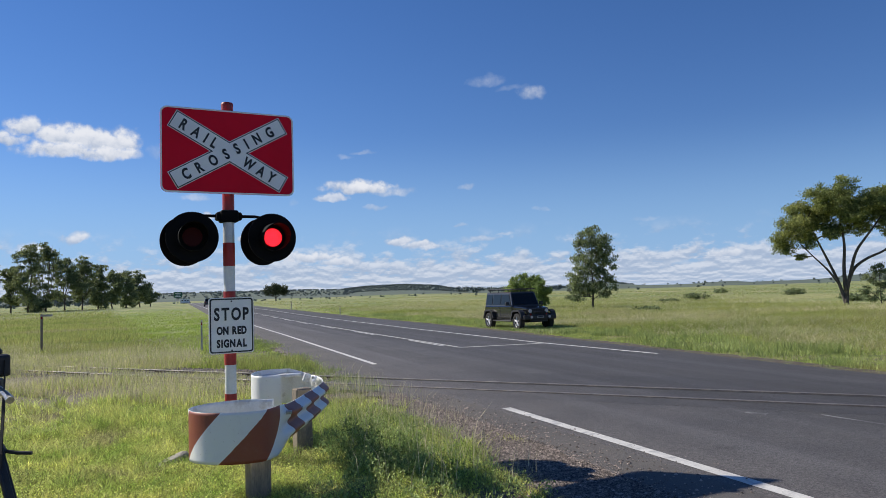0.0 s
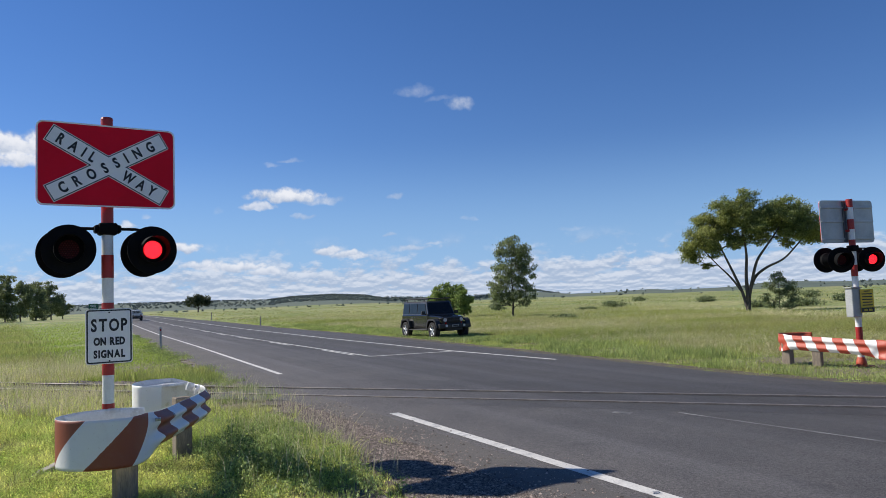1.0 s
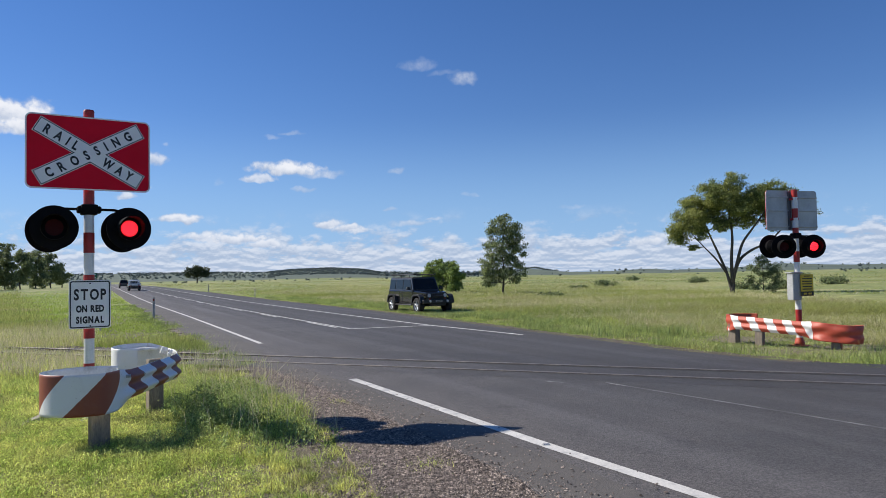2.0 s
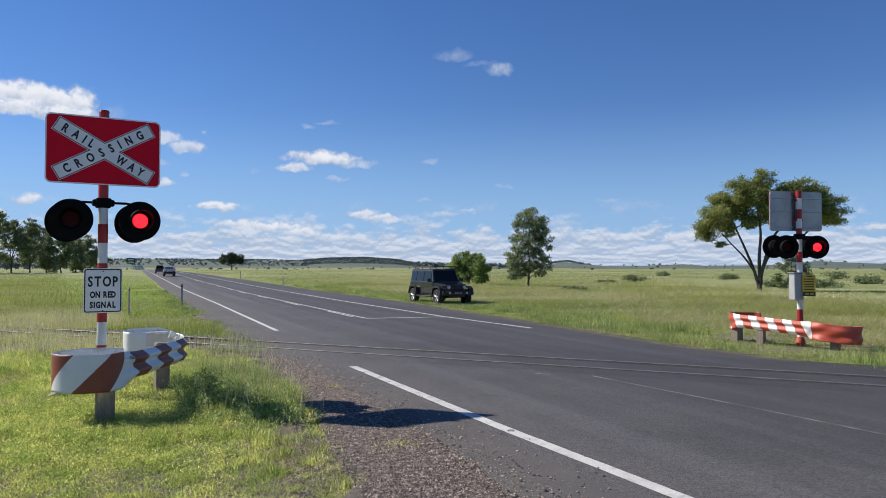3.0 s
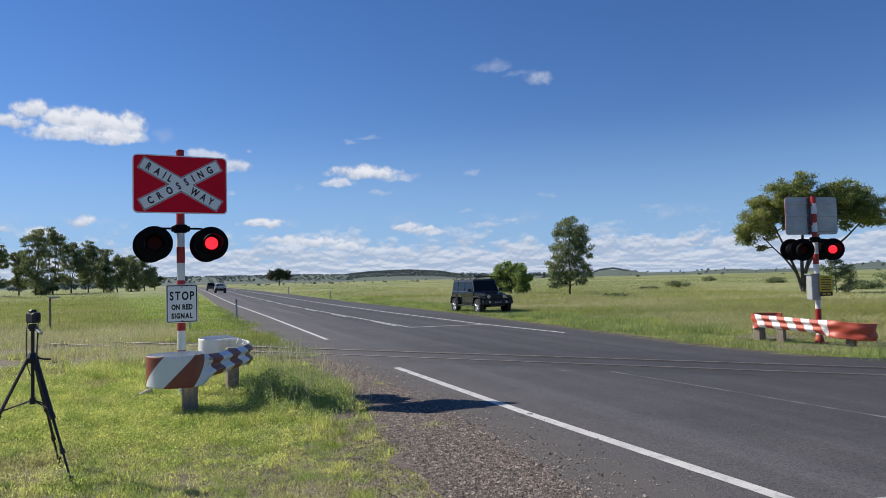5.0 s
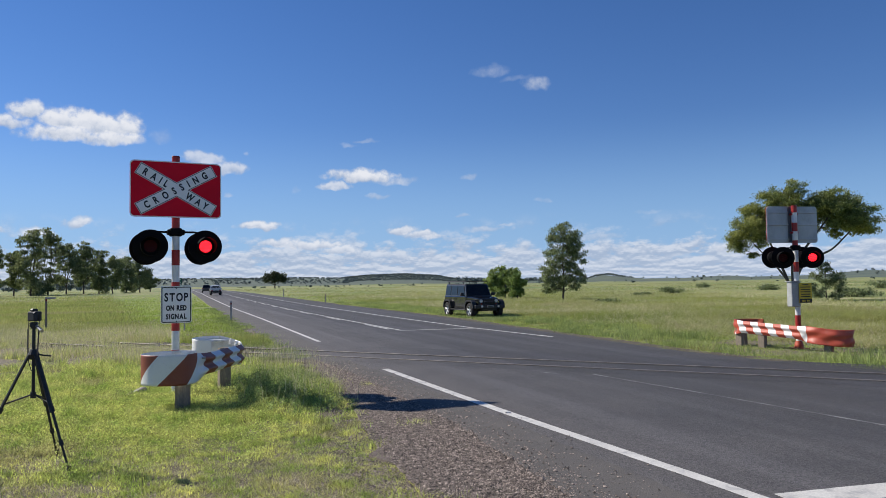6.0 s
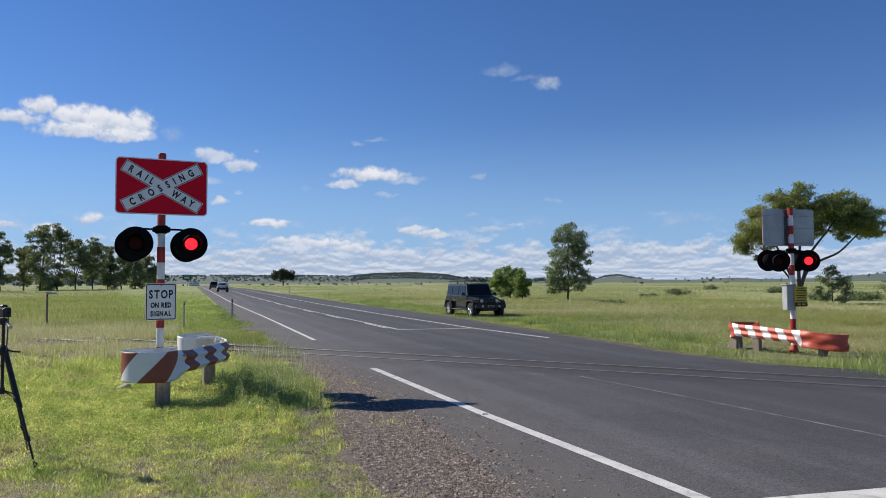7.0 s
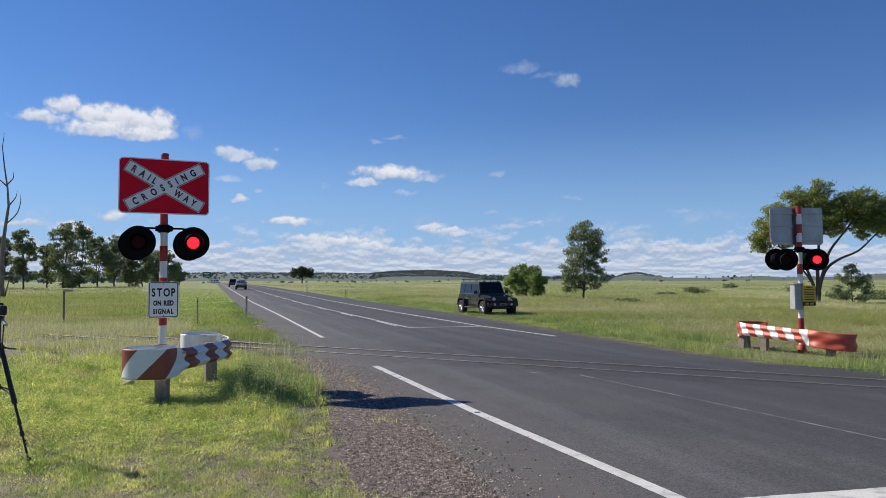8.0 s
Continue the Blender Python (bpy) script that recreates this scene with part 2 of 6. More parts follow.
GUARD_PHASE = 0.14
GUARD_TURN = 2.05
M = {}
M["asphalt"] = asphalt("asphalt", (0.066, 0.062, 0.060), (0.092, 0.085, 0.081))
M["asphalt_new"] = asphalt("asphalt_new", (0.056, 0.052, 0.051), (0.077, 0.072, 0.069))
M["asphalt_shoulder"] = surface("asphalt_shoulder", (0.122, 0.110, 0.099), (0.098, 0.090, 0.083), 0.8, 120, 0.9, 0.6, fine_amount=0.5)
M["gravel"] = surface("gravel", (0.125, 0.098, 0.083), (0.20, 0.162, 0.137), 1.6, 80, 0.95, 1.0, third=(0.12, 0.10, 0.07), third_scale=0.9, fine_amount=0.8)
M["dirt"] = surface("dirt", (0.075, 0.06, 0.042), (0.125, 0.10, 0.07), 3, 40, 0.95, 0.9, third=(0.14, 0.16, 0.05), third_scale=2.0, fine_amount=0.6)
M["stone"] = surface("stone", (0.085, 0.066, 0.056), (0.30, 0.245, 0.205), 14, 90, 0.85, 0.3, island=0.8)
M["ballast"] = surface("ballast", (0.07, 0.062, 0.056), (0.16, 0.14, 0.125), 8, 60, 0.9, 0.5, island=0.5)
M["line_paint"] = surface("line_paint", (0.68, 0.655, 0.60), (0.57, 0.545, 0.50), 2.5, 45, 0.6, 0.3, third=(0.42, 0.41, 0.39), third_scale=5, fine_amount=0.2)
M["worn_paint"] = surface("worn_paint", (0.27, 0.265, 0.255), (0.07, 0.068, 0.066), 1.6, 40, 0.7, 0.3, fine_amount=0.4)
M["soil"] = surface("soil", (0.135, 0.115, 0.072), (0.21, 0.175, 0.118), 7, 60, 0.95, 1.0, third=(0.23, 0.185, 0.135), third_scale=4.0, fine_amount=0.8)
M["field"] = surface("field", (0.165, 0.215, 0.06), (0.29, 0.29, 0.10), 0.03, 1.2, 0.95, 0.0, third=(0.36, 0.325, 0.155), third_scale=0.045, fine_amount=0.55, stretch=(1, 0.7, 1))
# far slopes: aerial haze is put into these greyed colours
M["hill_scrub_hazed"] = surface("hill_scrub_hazed", (0.085, 0.112, 0.085), (0.115, 0.142, 0.10), 0.012, 0.12, 0.95, 0.0, fine_amount=0.4, third=(0.125, 0.15, 0.09), third_scale=0.006)
M["rail_side"] = surface("rail_side", (0.13, 0.075, 0.05), (0.09, 0.06, 0.045), 6, 60, 0.85, 0.4, metal=0.3)
M["rail_top"] = surface("rail_top", (0.24, 0.21, 0.185), (0.15, 0.13, 0.115), 4, 50, 0.55, 0.1, metal=0.35)
M["groove"] = surface("groove", (0.02, 0.019, 0.018), (0.035, 0.03, 0.028), 5, 60, 0.95, 0.3)
M["sleeper"] = surface("sleeper", (0.16, 0.13, 0.10), (0.09, 0.07, 0.055), 5, 40, 0.95, 0.6)
M["sign_red"] = surface("sign_red", (0.74, 0.007, 0.03), (0.68, 0.006, 0.025), 3, 120, 0.5, 0.05, fine_amount=0.08, spec=0.12)
M["sign_white"] = surface("sign_white", (0.88, 0.87, 0.84), (0.83, 0.82, 0.795), 4, 150, 0.4, 0.05, fine_amount=0.06)
M["sign_black"] = surface("sign_black", (0.012, 0.012, 0.013), (0.02, 0.02, 0.02), 4, 60, 0.5, 0.05)
M["sign_back"] = surface("sign_back", (0.42, 0.44, 0.45), (0.33, 0.35, 0.36), 3, 70, 0.45, 0.1, metal=0.4, fine_amount=0.12)
M["pole_white"] = surface("pole_white", (0.78, 0.78, 0.76), (0.68, 0.68, 0.66), 5, 60, 0.45, 0.1, fine_amount=0.1)
M["pole_red"] = surface("pole_red", (0.40, 0.022, 0.018), (0.32, 0.018, 0.016), 5, 60, 0.45, 0.1, fine_amount=0.15)
M["lamp_black"] = surface("lamp_black", (0.004, 0.004, 0.0045), (0.007, 0.007, 0.0075), 5, 80, 0.75, 0.1, spec=0.12)
M["lens_dark"] = surface("lens_dark", (0.05, 0.002, 0.003), (0.035, 0.002, 0.003), 30, 200, 0.6, 0.2, spec=0.15)
M["led_off"] = surface("led_off", (0.10, 0.005, 0.006), (0.07, 0.004, 0.005), 30, 200, 0.5, 0.1, spec=0.2)
M["led_on"] = glow("led_on", (1.0, 0.02, 0.035), 5.0)
M["led_halo"] = glow("led_halo", (1.0, 0.008, 0.012), 0.6)
M["guard_stripe"] = striped("guard_stripe", (0.80, 0.80, 0.79), (0.26, 0.065, 0.035), 0.82, -1.0, GUARD_PHASE - 0.5, 0.12, 0.55, 4.75, 0.0, GUARD_TURN, 0.55)
M["guard_stripe_far"] = striped("guard_stripe_far", (0.80, 0.79, 0.77), (0.46, 0.075, 0.04), 0.44, 0.5, 0.53, 0.25, 1.05, 3.2)
M["guard_red"] = surface("guard_red", (0.50, 0.085, 0.04), (0.40, 0.07, 0.035), 4, 50, 0.5, 0.25, third=(0.3, 0.08, 0.05), third_scale=3)
M["guard_white"] = surface("guard_white", (0.80, 0.80, 0.79), (0.74, 0.74, 0.73), 4, 50, 0.35, 0.1, fine_amount=0.08, third=(0.6, 0.58, 0.54), third_scale=6)
M["post_timber"] = surface("post_timber", (0.27, 0.22, 0.165), (0.20, 0.165, 0.13), 4, 30, 0.9, 0.6, stretch=(4, 4, 0.6))
M["sleeper_pale"] = surface("sleeper_pale", (0.40, 0.36, 0.30), (0.28, 0.25, 0.20), 9, 50, 0.95, 0.5)
M["galv"] = surface("galv", (0.5, 0.51, 0.52), (0.38, 0.39, 0.40), 8, 60, 0.4, 0.1, metal=0.8)
M["box_grey"] = surface("box_grey", (0.40, 0.41, 0.40), (0.34, 0.35, 0.35), 4, 60, 0.5, 0.1)
M["sign_yellow"] = surface("sign_yellow", (0.62, 0.45, 0.02), (0.55, 0.39, 0.02), 6, 80, 0.45, 0.05)
M["plastic_black"] = surface("plastic_black", (0.012, 0.012, 0.013), (0.022, 0.022, 0.023), 12, 90, 0.55, 0.15)
M["strap"] = surface("strap", (0.016, 0.016, 0.017), (0.03, 0.03, 0.03), 20, 150, 0.8, 0.3)
M["metal_grey"] = surface("metal_grey", (0.42, 0.42, 0.43), (0.33, 0.33, 0.34), 8, 70, 0.35, 0.1, metal=0.8)
M["bark"] = surface("bark", (0.06, 0.05, 0.042), (0.12, 0.10, 0.085), 3, 16, 0.95, 0.9, stretch=(3, 3, 0.5))
M["bark_pale"] = surface("bark_pale", (0.26, 0.23, 0.20), (0.13, 0.105, 0.09), 2, 14, 0.95, 0.8, stretch=(3, 3, 0.5))
M["leaf_olive"] = surface("leaf_olive", (0.17, 0.222, 0.075), (0.32, 0.335, 0.10), 0.45, 3, 0.55, 0.0, island=0.5, translucent=0.48, spec=0.4)
M["leaf_gum"] = surface("leaf_gum", (0.17, 0.21, 0.10), (0.26, 0.30, 0.135), 0.5, 3, 0.5, 0.0, island=0.5, translucent=0.45, spec=0.4)
M["leaf_bright"] = surface("leaf_bright", (0.21, 0.29, 0.085), (0.29, 0.36, 0.11), 0.5, 3, 0.55, 0.0, island=0.35, translucent=0.45, spec=0.35)
M["leaf_grove"] = surface("leaf_grove", (0.15, 0.19, 0.085), (0.245, 0.275, 0.12), 0.25, 2, 0.55, 0.0, island=0.45, translucent=0.4, spec=0.35)
M["leaf_dark"] = surface("leaf_dark", (0.05, 0.065, 0.03), (0.08, 0.095, 0.04), 0.3, 2, 0.6, 0.0, island=0.35, translucent=0.2, spec=0.3)
# far trees: pale blue-grey stands in for haze over the leaf colour
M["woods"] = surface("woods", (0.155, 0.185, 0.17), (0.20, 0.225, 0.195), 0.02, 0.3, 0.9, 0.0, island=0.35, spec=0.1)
M["grass_lush"] = surface("grass_lush", (0.30, 0.415, 0.085), (0.72, 0.72, 0.225), 2.2, 14, 0.6, 0.0, island=0.6, translucent=0.5, spec=0.3, third=(0.46, 0.44, 0.18), third_scale=0.8)
M["grass_pale"] = surface("grass_pale", (0.54, 0.51, 0.29), (0.66, 0.59, 0.39), 0.4, 4, 0.7, 0.0, island=0.35, translucent=0.35, spec=0.2)
M["grass_weed"] = surface("grass_weed", (0.21, 0.285, 0.085), (0.43, 0.49, 0.16), 1.0, 5, 0.6, 0.0, island=0.4, translucent=0.3, spec=0.3)
M["weed_leaf"] = surface("weed_leaf", (0.21, 0.30, 0.09), (0.40, 0.47, 0.155), 2.0, 9, 0.6, 0.0, island=0.5, translucent=0.3, spec=0.3)
M["strip_grey"] = surface("strip_grey", (0.10, 0.105, 0.11), (0.075, 0.08, 0.085), 5, 60, 0.6, 0.1)
M["grass_field"] = surface("grass_field", (0.28, 0.345, 0.09), (0.42, 0.42, 0.145), 0.22, 2, 0.7, 0.0, island=0.22, translucent=0.45, spec=0.2, third=(0.43, 0.38, 0.20), third_scale=0.09, stretch=(0.5, 1.4, 1))
M["grass_verge"] = surface("grass_verge", (0.29, 0.40, 0.08), (0.52, 0.57, 0.15), 0.9, 8, 0.6, 0.0, island=0.4, translucent=0.42, spec=0.3, third=(0.33, 0.32, 0.12), third_scale=0.4)
M["grass_strip"] = surface("grass_strip", (0.31, 0.42, 0.07), (0.39, 0.47, 0.10), 0.15, 2, 0.7, 0.0, island=0.3, translucent=0.4, spec=0.2)
M["paint_white"] = surface("paint_white", (0.78, 0.79, 0.80), (0.74, 0.75, 0.76), 2, 90, 0.25, 0.0, fine_amount=0.03, coat=0.6)
M["paint_grey"] = surface("paint_grey", (0.005, 0.006, 0.008), (0.009, 0.010, 0.012), 2, 90, 0.16, 0.0, fine_amount=0.05, coat=0.6)
M["paint_dark"] = surface("paint_dark", (0.03, 0.028, 0.028), (0.05, 0.04, 0.038), 2, 90, 0.3, 0.0, coat=0.5)
M["car_glass"] = surface("car_glass", (0.006, 0.007, 0.008), (0.010, 0.011, 0.012), 2, 30, 0.08, 0.0, fine_amount=0.02, spec=0.35)
M["tyre"] = surface("tyre", (0.015, 0.015, 0.015), (0.028, 0.027, 0.026), 9, 70, 0.9, 0.4)
M["alloy"] = surface("alloy", (0.66, 0.66, 0.67), (0.55, 0.55, 0.56), 6, 60, 0.4, 0.05, metal=0.6)
M["tray_alu"] = surface("tray_alu", (0.62, 0.63, 0.64), (0.52, 0.53, 0.54), 3, 60, 0.35, 0.05, metal=0.7, stretch=(0.4, 1, 4))
M["lamp_red"] = surface("lamp_red", (0.35, 0.01, 0.01), (0.25, 0.008, 0.01), 9, 60, 0.2, 0.0)
M["lamp_clear"] = surface("lamp_clear", (0.6, 0.6, 0.6), (0.45, 0.45, 0.46), 14, 60, 0.1, 0.1)
M["sign_green"] = surface("sign_green", (0.01, 0.10, 0.05), (0.012, 0.085, 0.045), 2, 30, 0.4, 0.0)
M["post_white"] = surface("post_white", (0.45, 0.44, 0.42), (0.33, 0.32, 0.30), 6, 40, 0.7, 0.2)
M["sticker_grey"] = surface("sticker_grey", (0.3, 0.3, 0.3), (0.25, 0.25, 0.25), 6, 40, 0.6, 0.0)


# ================= mesh helpers =================
def part(name, bm, material, parent=None, label="", smooth=False, mats=()):
    me = bpy.data.meshes.new(name)
    bm.to_mesh(me)
    bm.free()
    for m in (material, *mats):
        me.materials.append(m)
    if smooth:
        me.shade_smooth()
    ob = new(name, me)
    ob.parent = parent
    if label:
        ob["label"] = label
    return ob


def thing(name, m, label, category, group=""):
    ob = new(name)
    ob.empty_display_size = 0.2
    ob.matrix_basis = m
    return tagged(ob, label, category, group)


def box(bm, c, s, bevel=0.0, m=None, seg=1):
    r = bmesh.ops.create_cube(bm, size=1.0)
    vs = r["verts"]
    bmesh.ops.scale(bm, vec=s, verts=vs)
    if bevel:
        es = list({e for v in vs for e in v.link_edges})
        b = bmesh.ops.bevel(bm, geom=es, offset=bevel, segments=seg, affect="EDGES", profile=0.5)
        vs = list({v for f in b["faces"] for v in f.verts} | {v for v in vs if v.is_valid})
    if m is not None:
        bmesh.ops.transform(bm, matrix=m, verts=vs)
    bmesh.ops.translate(bm, vec=c, verts=vs)
    return vs


def tube(bm, pts, radii, seg=10, caps=True):
    """A round tube along points with a radius at each."""
    pts = [Vector(p) for p in pts]
    if not hasattr(radii, "__len__"):
        radii = [radii] * len(pts)
    rings, side = [], None
    for i, p in enumerate(pts):
        d = (pts[min(i + 1, len(pts) - 1)] - pts[max(i - 1, 0)]).normalized()
        if side is None:
            side = d.cross(Vector((0.3, 0.9, 0.1)) if abs(d.y) < 0.9 else Vector((1, 0, 0))).normalized()
        side = (side - d * side.dot(d)).normalized()
        up = d.cross(side)
        rings.append([bm.verts.new(p + (side * math.cos(a) + up * math.sin(a)) * radii[i]) for a in (2 * math.pi * j / seg for j in range(seg))])
    for a, b in zip(rings, rings[1:]):
        for j in range(seg):
            bm.faces.new((a[j], a[(j + 1) % seg], b[(j + 1) % seg], b[j]))
    if caps:
        bm.faces.new(rings[0][::-1])
        bm.faces.new(rings[-1])


def prism(bm, outline, depth, m=None, bevel=0.0):
    """An outline in x, z, thick along y (centred), put through m."""
    lo = [bm.verts.new((x, -depth / 2, z)) for x, z in outline]
    hi = [bm.verts.new((x, depth / 2, z)) for x, z in outline]
    n = len(outline)
    fs = [bm.faces.new(lo), bm.faces.new(hi[::-1])]
    fs += [bm.faces.new((lo[i], hi[i], hi[(i + 1) % n], lo[(i + 1) % n])) for i in range(n)]
    bmesh.ops.recalc_face_normals(bm, faces=fs)
    vs = lo + hi
    if bevel:
        es = [e for e in {e for v in vs for e in v.link_edges} if e.calc_face_angle(0) > 0.3]
        b = bmesh.ops.bevel(bm, geom=es, offset=bevel, segments=2, affect="EDGES", profile=0.5)
        vs = list({v for f in b["faces"] for v in f.verts} | {v for v in vs if v.is_valid})
    if m is not None:
        bmesh.ops.transform(bm, matrix=m, verts=vs)
    return vs


def round_rect(w, h, r, seg=5, cx=0.0, cz=0.0):
    out = []
    for sx, sz, a0 in ((1, 1, 0), (-1, 1, 90), (-1, -1, 180), (1, -1, 270)):
        for i in range(seg + 1):
            a = radians(a0 + 90 * i / seg)
            out.append((cx + sx * (w / 2 - r) + r * math.cos(a), cz + sz * (h / 2 - r) + r * math.sin(a)))
    return out


def disc(bm, c, r, depth, axis="y", seg=32, r2=None):
    n = {"x": Vector((1, 0, 0)), "y": Vector((0, 1, 0)), "z": Vector((0, 0, 1))}[axis]
    c = Vector(c)
    tube(bm, [c - n * depth / 2, c + n * depth / 2], [r, r if r2 is None else r2], seg)


def letters(text, height, width, m, material, parent, bold=0.0, gap=0.3, squeeze=0.85):
    """Lettering, one thin mesh a letter, facing -y of m, centred and spread over the given width."""
    made, total = [], 0.0
    for ch in text:
        if ch == " ":
            made.append((None, height * 0.42))
            continue
        cu = bpy.data.curves.new("letter", "FONT")
        cu.body, cu.size, cu.extrude, cu.offset, cu.resolution_u = ch, height / 0.729, 0.0015, bold, 3
        tmp = new("tmp", cu)
        bpy.context.view_layer.update()
        me = bpy.data.meshes.new_from_object(tmp.evaluated_get(bpy.context.evaluated_depsgraph_get()))
        bpy.data.objects.remove(tmp)
        xs, ys = [v.co.x for v in me.vertices], [v.co.y for v in me.vertices]
        w = (max(xs) - min(xs)) * squeeze
        me.transform(Matrix.Diagonal((squeeze, 1, 1, 1)) @ Matrix.Translation((-(max(xs) + min(xs)) / 2, -(max(ys) + min(ys)) / 2, 0)))
        made.append((me, w))
    ink = sum(w for _, w in made)
    space = (width - ink) / max(1, len(made) - 1)
    x = -width / 2
    for me, w in made:
        if me is not None:
            me.transform(m @ pose(x + w / 2, 0, 0, 90, 0, 0))
            me.materials.clear()
            me.materials.append(material)
            me.name = "letter"
            ob = new("letter", me)
            ob.parent = parent
        x += w + space


def loft(bm, sections):
    """Joins closed sections (lists of points, all of one length) and caps both ends."""
    rings = [[bm.verts.new(p) for p in sec] for sec in sections]
    n = len(rings[0])
    for a, b in zip(rings, rings[1:]):
        for j in range(n):
            bm.faces.new((a[j], a[(j + 1) % n], b[(j + 1) % n], b[j]))
    bm.faces.new(rings[0][::-1])
    bm.faces.new(rings[-1])
    bmesh.ops.recalc_face_normals(bm, faces=bm.faces)


def raw_mesh(name, verts, faces_flat, size, material, parent=None, smooth=False):
    """A mesh from numpy arrays: verts (n, 3); faces all of one size."""
    me = bpy.data.meshes.new(name)
    nf = len(faces_flat) // size
    me.vertices.add(len(verts))
    me.vertices.foreach_set("co", np.ascontiguousarray(verts, dtype=np.float32).ravel())
    me.loops.add(len(faces_flat))
    me.loops.foreach_set("vertex_index", np.ascontiguousarray(faces_flat, dtype=np.int32))
    me.polygons.add(nf)
    me.polygons.foreach_set("loop_start", np.arange(0, nf * size, size, dtype=np.int32))
    me.update(calc_edges=True)
    me.materials.append(material)
    if smooth:
        me.shade_smooth()
    ob = new(name, me)
    ob.parent = parent
    return ob


# ================= ground, road, railway =================
RAIL_DIR = Vector((0.656, -0.755, 0))
RAIL_N = Vector((0.755, 0.656, 0))
RAIL_NEAR, RAIL_FAR = 8.22, 9.27


def rise(y):
    """The plain and the road climb gently in the distance."""
    return float(np.interp(y, [60, 80, 108, 145, 190, 300, 420], [0, 0.08, 0.26, 0.52, 0.70, 0.9, 1.0]))


def edge_x(y):
    """The near edge line, which swings slowly to one side far off."""
    return float(np.interp(y, [18, 36, 60, 96, 130, 180, 260, 420, 1200], [0.0, -0.1, -0.42, -0.85, -1.35, -1.95, -2.6, -3.6, -6.0]))


def road_left(y):
    return float(np.interp(y, [-60, 0, 4, 9, 12, 15, 17.5, 38, 60, 96, 130, 180, 260, 420, 1200], [-1.1, -0.95, -0.68, -0.75, -0.95, -1.2, -1.3, -1.6, -1.9, -2.3, -2.8, -3.4, -4.1, -5.1, -7.5]))


def road_right(y):
    return float(np.interp(y, [-60, 2, 5, 10.5, 17, 32, 76, 130, 180, 260, 420, 1200], [9.5, 8.5, 8.05, 7.55, 7.9, 8.75, 9.1, 8.4, 7.8, 7.0, 6.0, 3.6]))


def gravel_left(y):
    return float(np.interp(y, [-60, 0, 1.6, 3.2, 6, 9, 11.8, 14, 18, 40], [-2.3, -2.0, -1.94, -1.88, -1.55, -1.45, -1.35, -1.5, -1.6, -1.75]))


def hill_angle(az):
    return float(np.interp(az, [-180, -60, -30, -15, -4, 0, 8, 11, 13, 16, 18.5, 20.5, 24, 29.8, 30.8, 31.8, 33, 34.5, 38, 40, 42, 46, 49, 53, 60, 180],
                           [0.5, 0.4, 0.6, 0.62, 0.62, 0.68, 0.66, 0.58, 0.75, 0.8, 0.66, 0.32, 0.22, 0.2, 0.5, 0.6, 0.34, 0.2, 0.2, 0.34, 0.2, 0.22, 0.5, 0.3, 0.3, 0.5]))


def ground_z(x, y):
    r = math.hypot(x, y)
    far = max(0.0, min(1.0, (abs(x - 3.6) - 7.0) / 30.0))
    z = -0.055 + 0.03 * noise.noise(Vector((x * 0.5, y * 0.5, 0))) + 0.35 * far * noise.noise(Vector((x * 0.03, y * 0.03, 5))) - 0.08 * far
    z += rise(y)
    if r > 500:
        f = min(1.0, (r - 500) / 900)
        az = math.degrees(math.atan2(x + 3.5, y + 3.5))
        z += f * f * (3 - 2 * f) * (math.tan(radians(hill_angle(az))) * 1400 + 3.0 * noise.noise(Vector((x * 0.004, y * 0.004, 2))))
    return z


def make_ground():
    radii = [0.0] + [0.7 * 1.085 ** i for i in range(104)]
    radii = [r for r in radii if r < 3200]
    seg = 240
    vs = [(0.0, 6.0, ground_z(0, 6))]
    for r in radii[1:]:
        for j in range(seg):
            a = 2 * math.pi * j / seg
            x, y = r * math.sin(a), 6 + r * math.cos(a)
            vs.append((x, y, ground_z(x, y)))
    bm = bmesh.new()
    bv = [bm.verts.new(v) for v in vs]
    for j in range(seg):
        bm.faces.new((bv[0], bv[1 + (j + 1) % seg], bv[1 + j]))
    for i in range(len(radii) - 2):
        o = 1 + i * seg
        inner = radii[i + 1] < 34
        for j in range(seg):
            f = bm.faces.new((bv[o + j], bv[o + (j + 1) % seg], bv[o + seg + (j + 1) % seg], bv[o + seg + j]))
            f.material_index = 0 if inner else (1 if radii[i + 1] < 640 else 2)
    ob = part("ground", bm, M["soil"], smooth=True, mats=(M["field"], M["hill_scrub_hazed"]))
    return tagged(ob, "flat grassy plain rising to low hills at the horizon", "ground", kind="structure")


make_ground()


def strip(name, left, right, y0, y1, z, thick, material, jag=0.0, label="", category="", near=0.25):
    """A slab between two edges that wander along y."""
    ys, y = [], y0
    while y < y1:
        ys.append(y)
        y += near if -6 < y < 40 else (2.0 if y < 150 else 15.0)
    ys.append(y1)
    bm = bmesh.new()
    rows = []
    for y in ys:
        up = rise(y)
        a = left(y) + jag * (noise.noise(Vector((y * 1.7, 0, 3))) + 0.6 * noise.noise(Vector((y * 5.1, 0, 9))))
        b = right(y) + jag * (noise.noise(Vector((y * 1.7, 7, 3))) + 0.6 * noise.noise(Vector((y * 5.1, 4, 9))))
        rows.append([bm.verts.new(p) for p in ((a, y, z + up - thick), (a + 0.02, y, z + up), (b - 0.02, y, z + up), (b, y, z + up - thick))])
    for p, q in zip(rows, rows[1:]):
        for i in range(3):
            bm.faces.new((p[i], p[i + 1], q[i + 1], q[i]))
    bmesh.ops.recalc_face_normals(bm, faces=bm.faces)
    return tagged(part(name, bm, material), label, category, kind="structure")


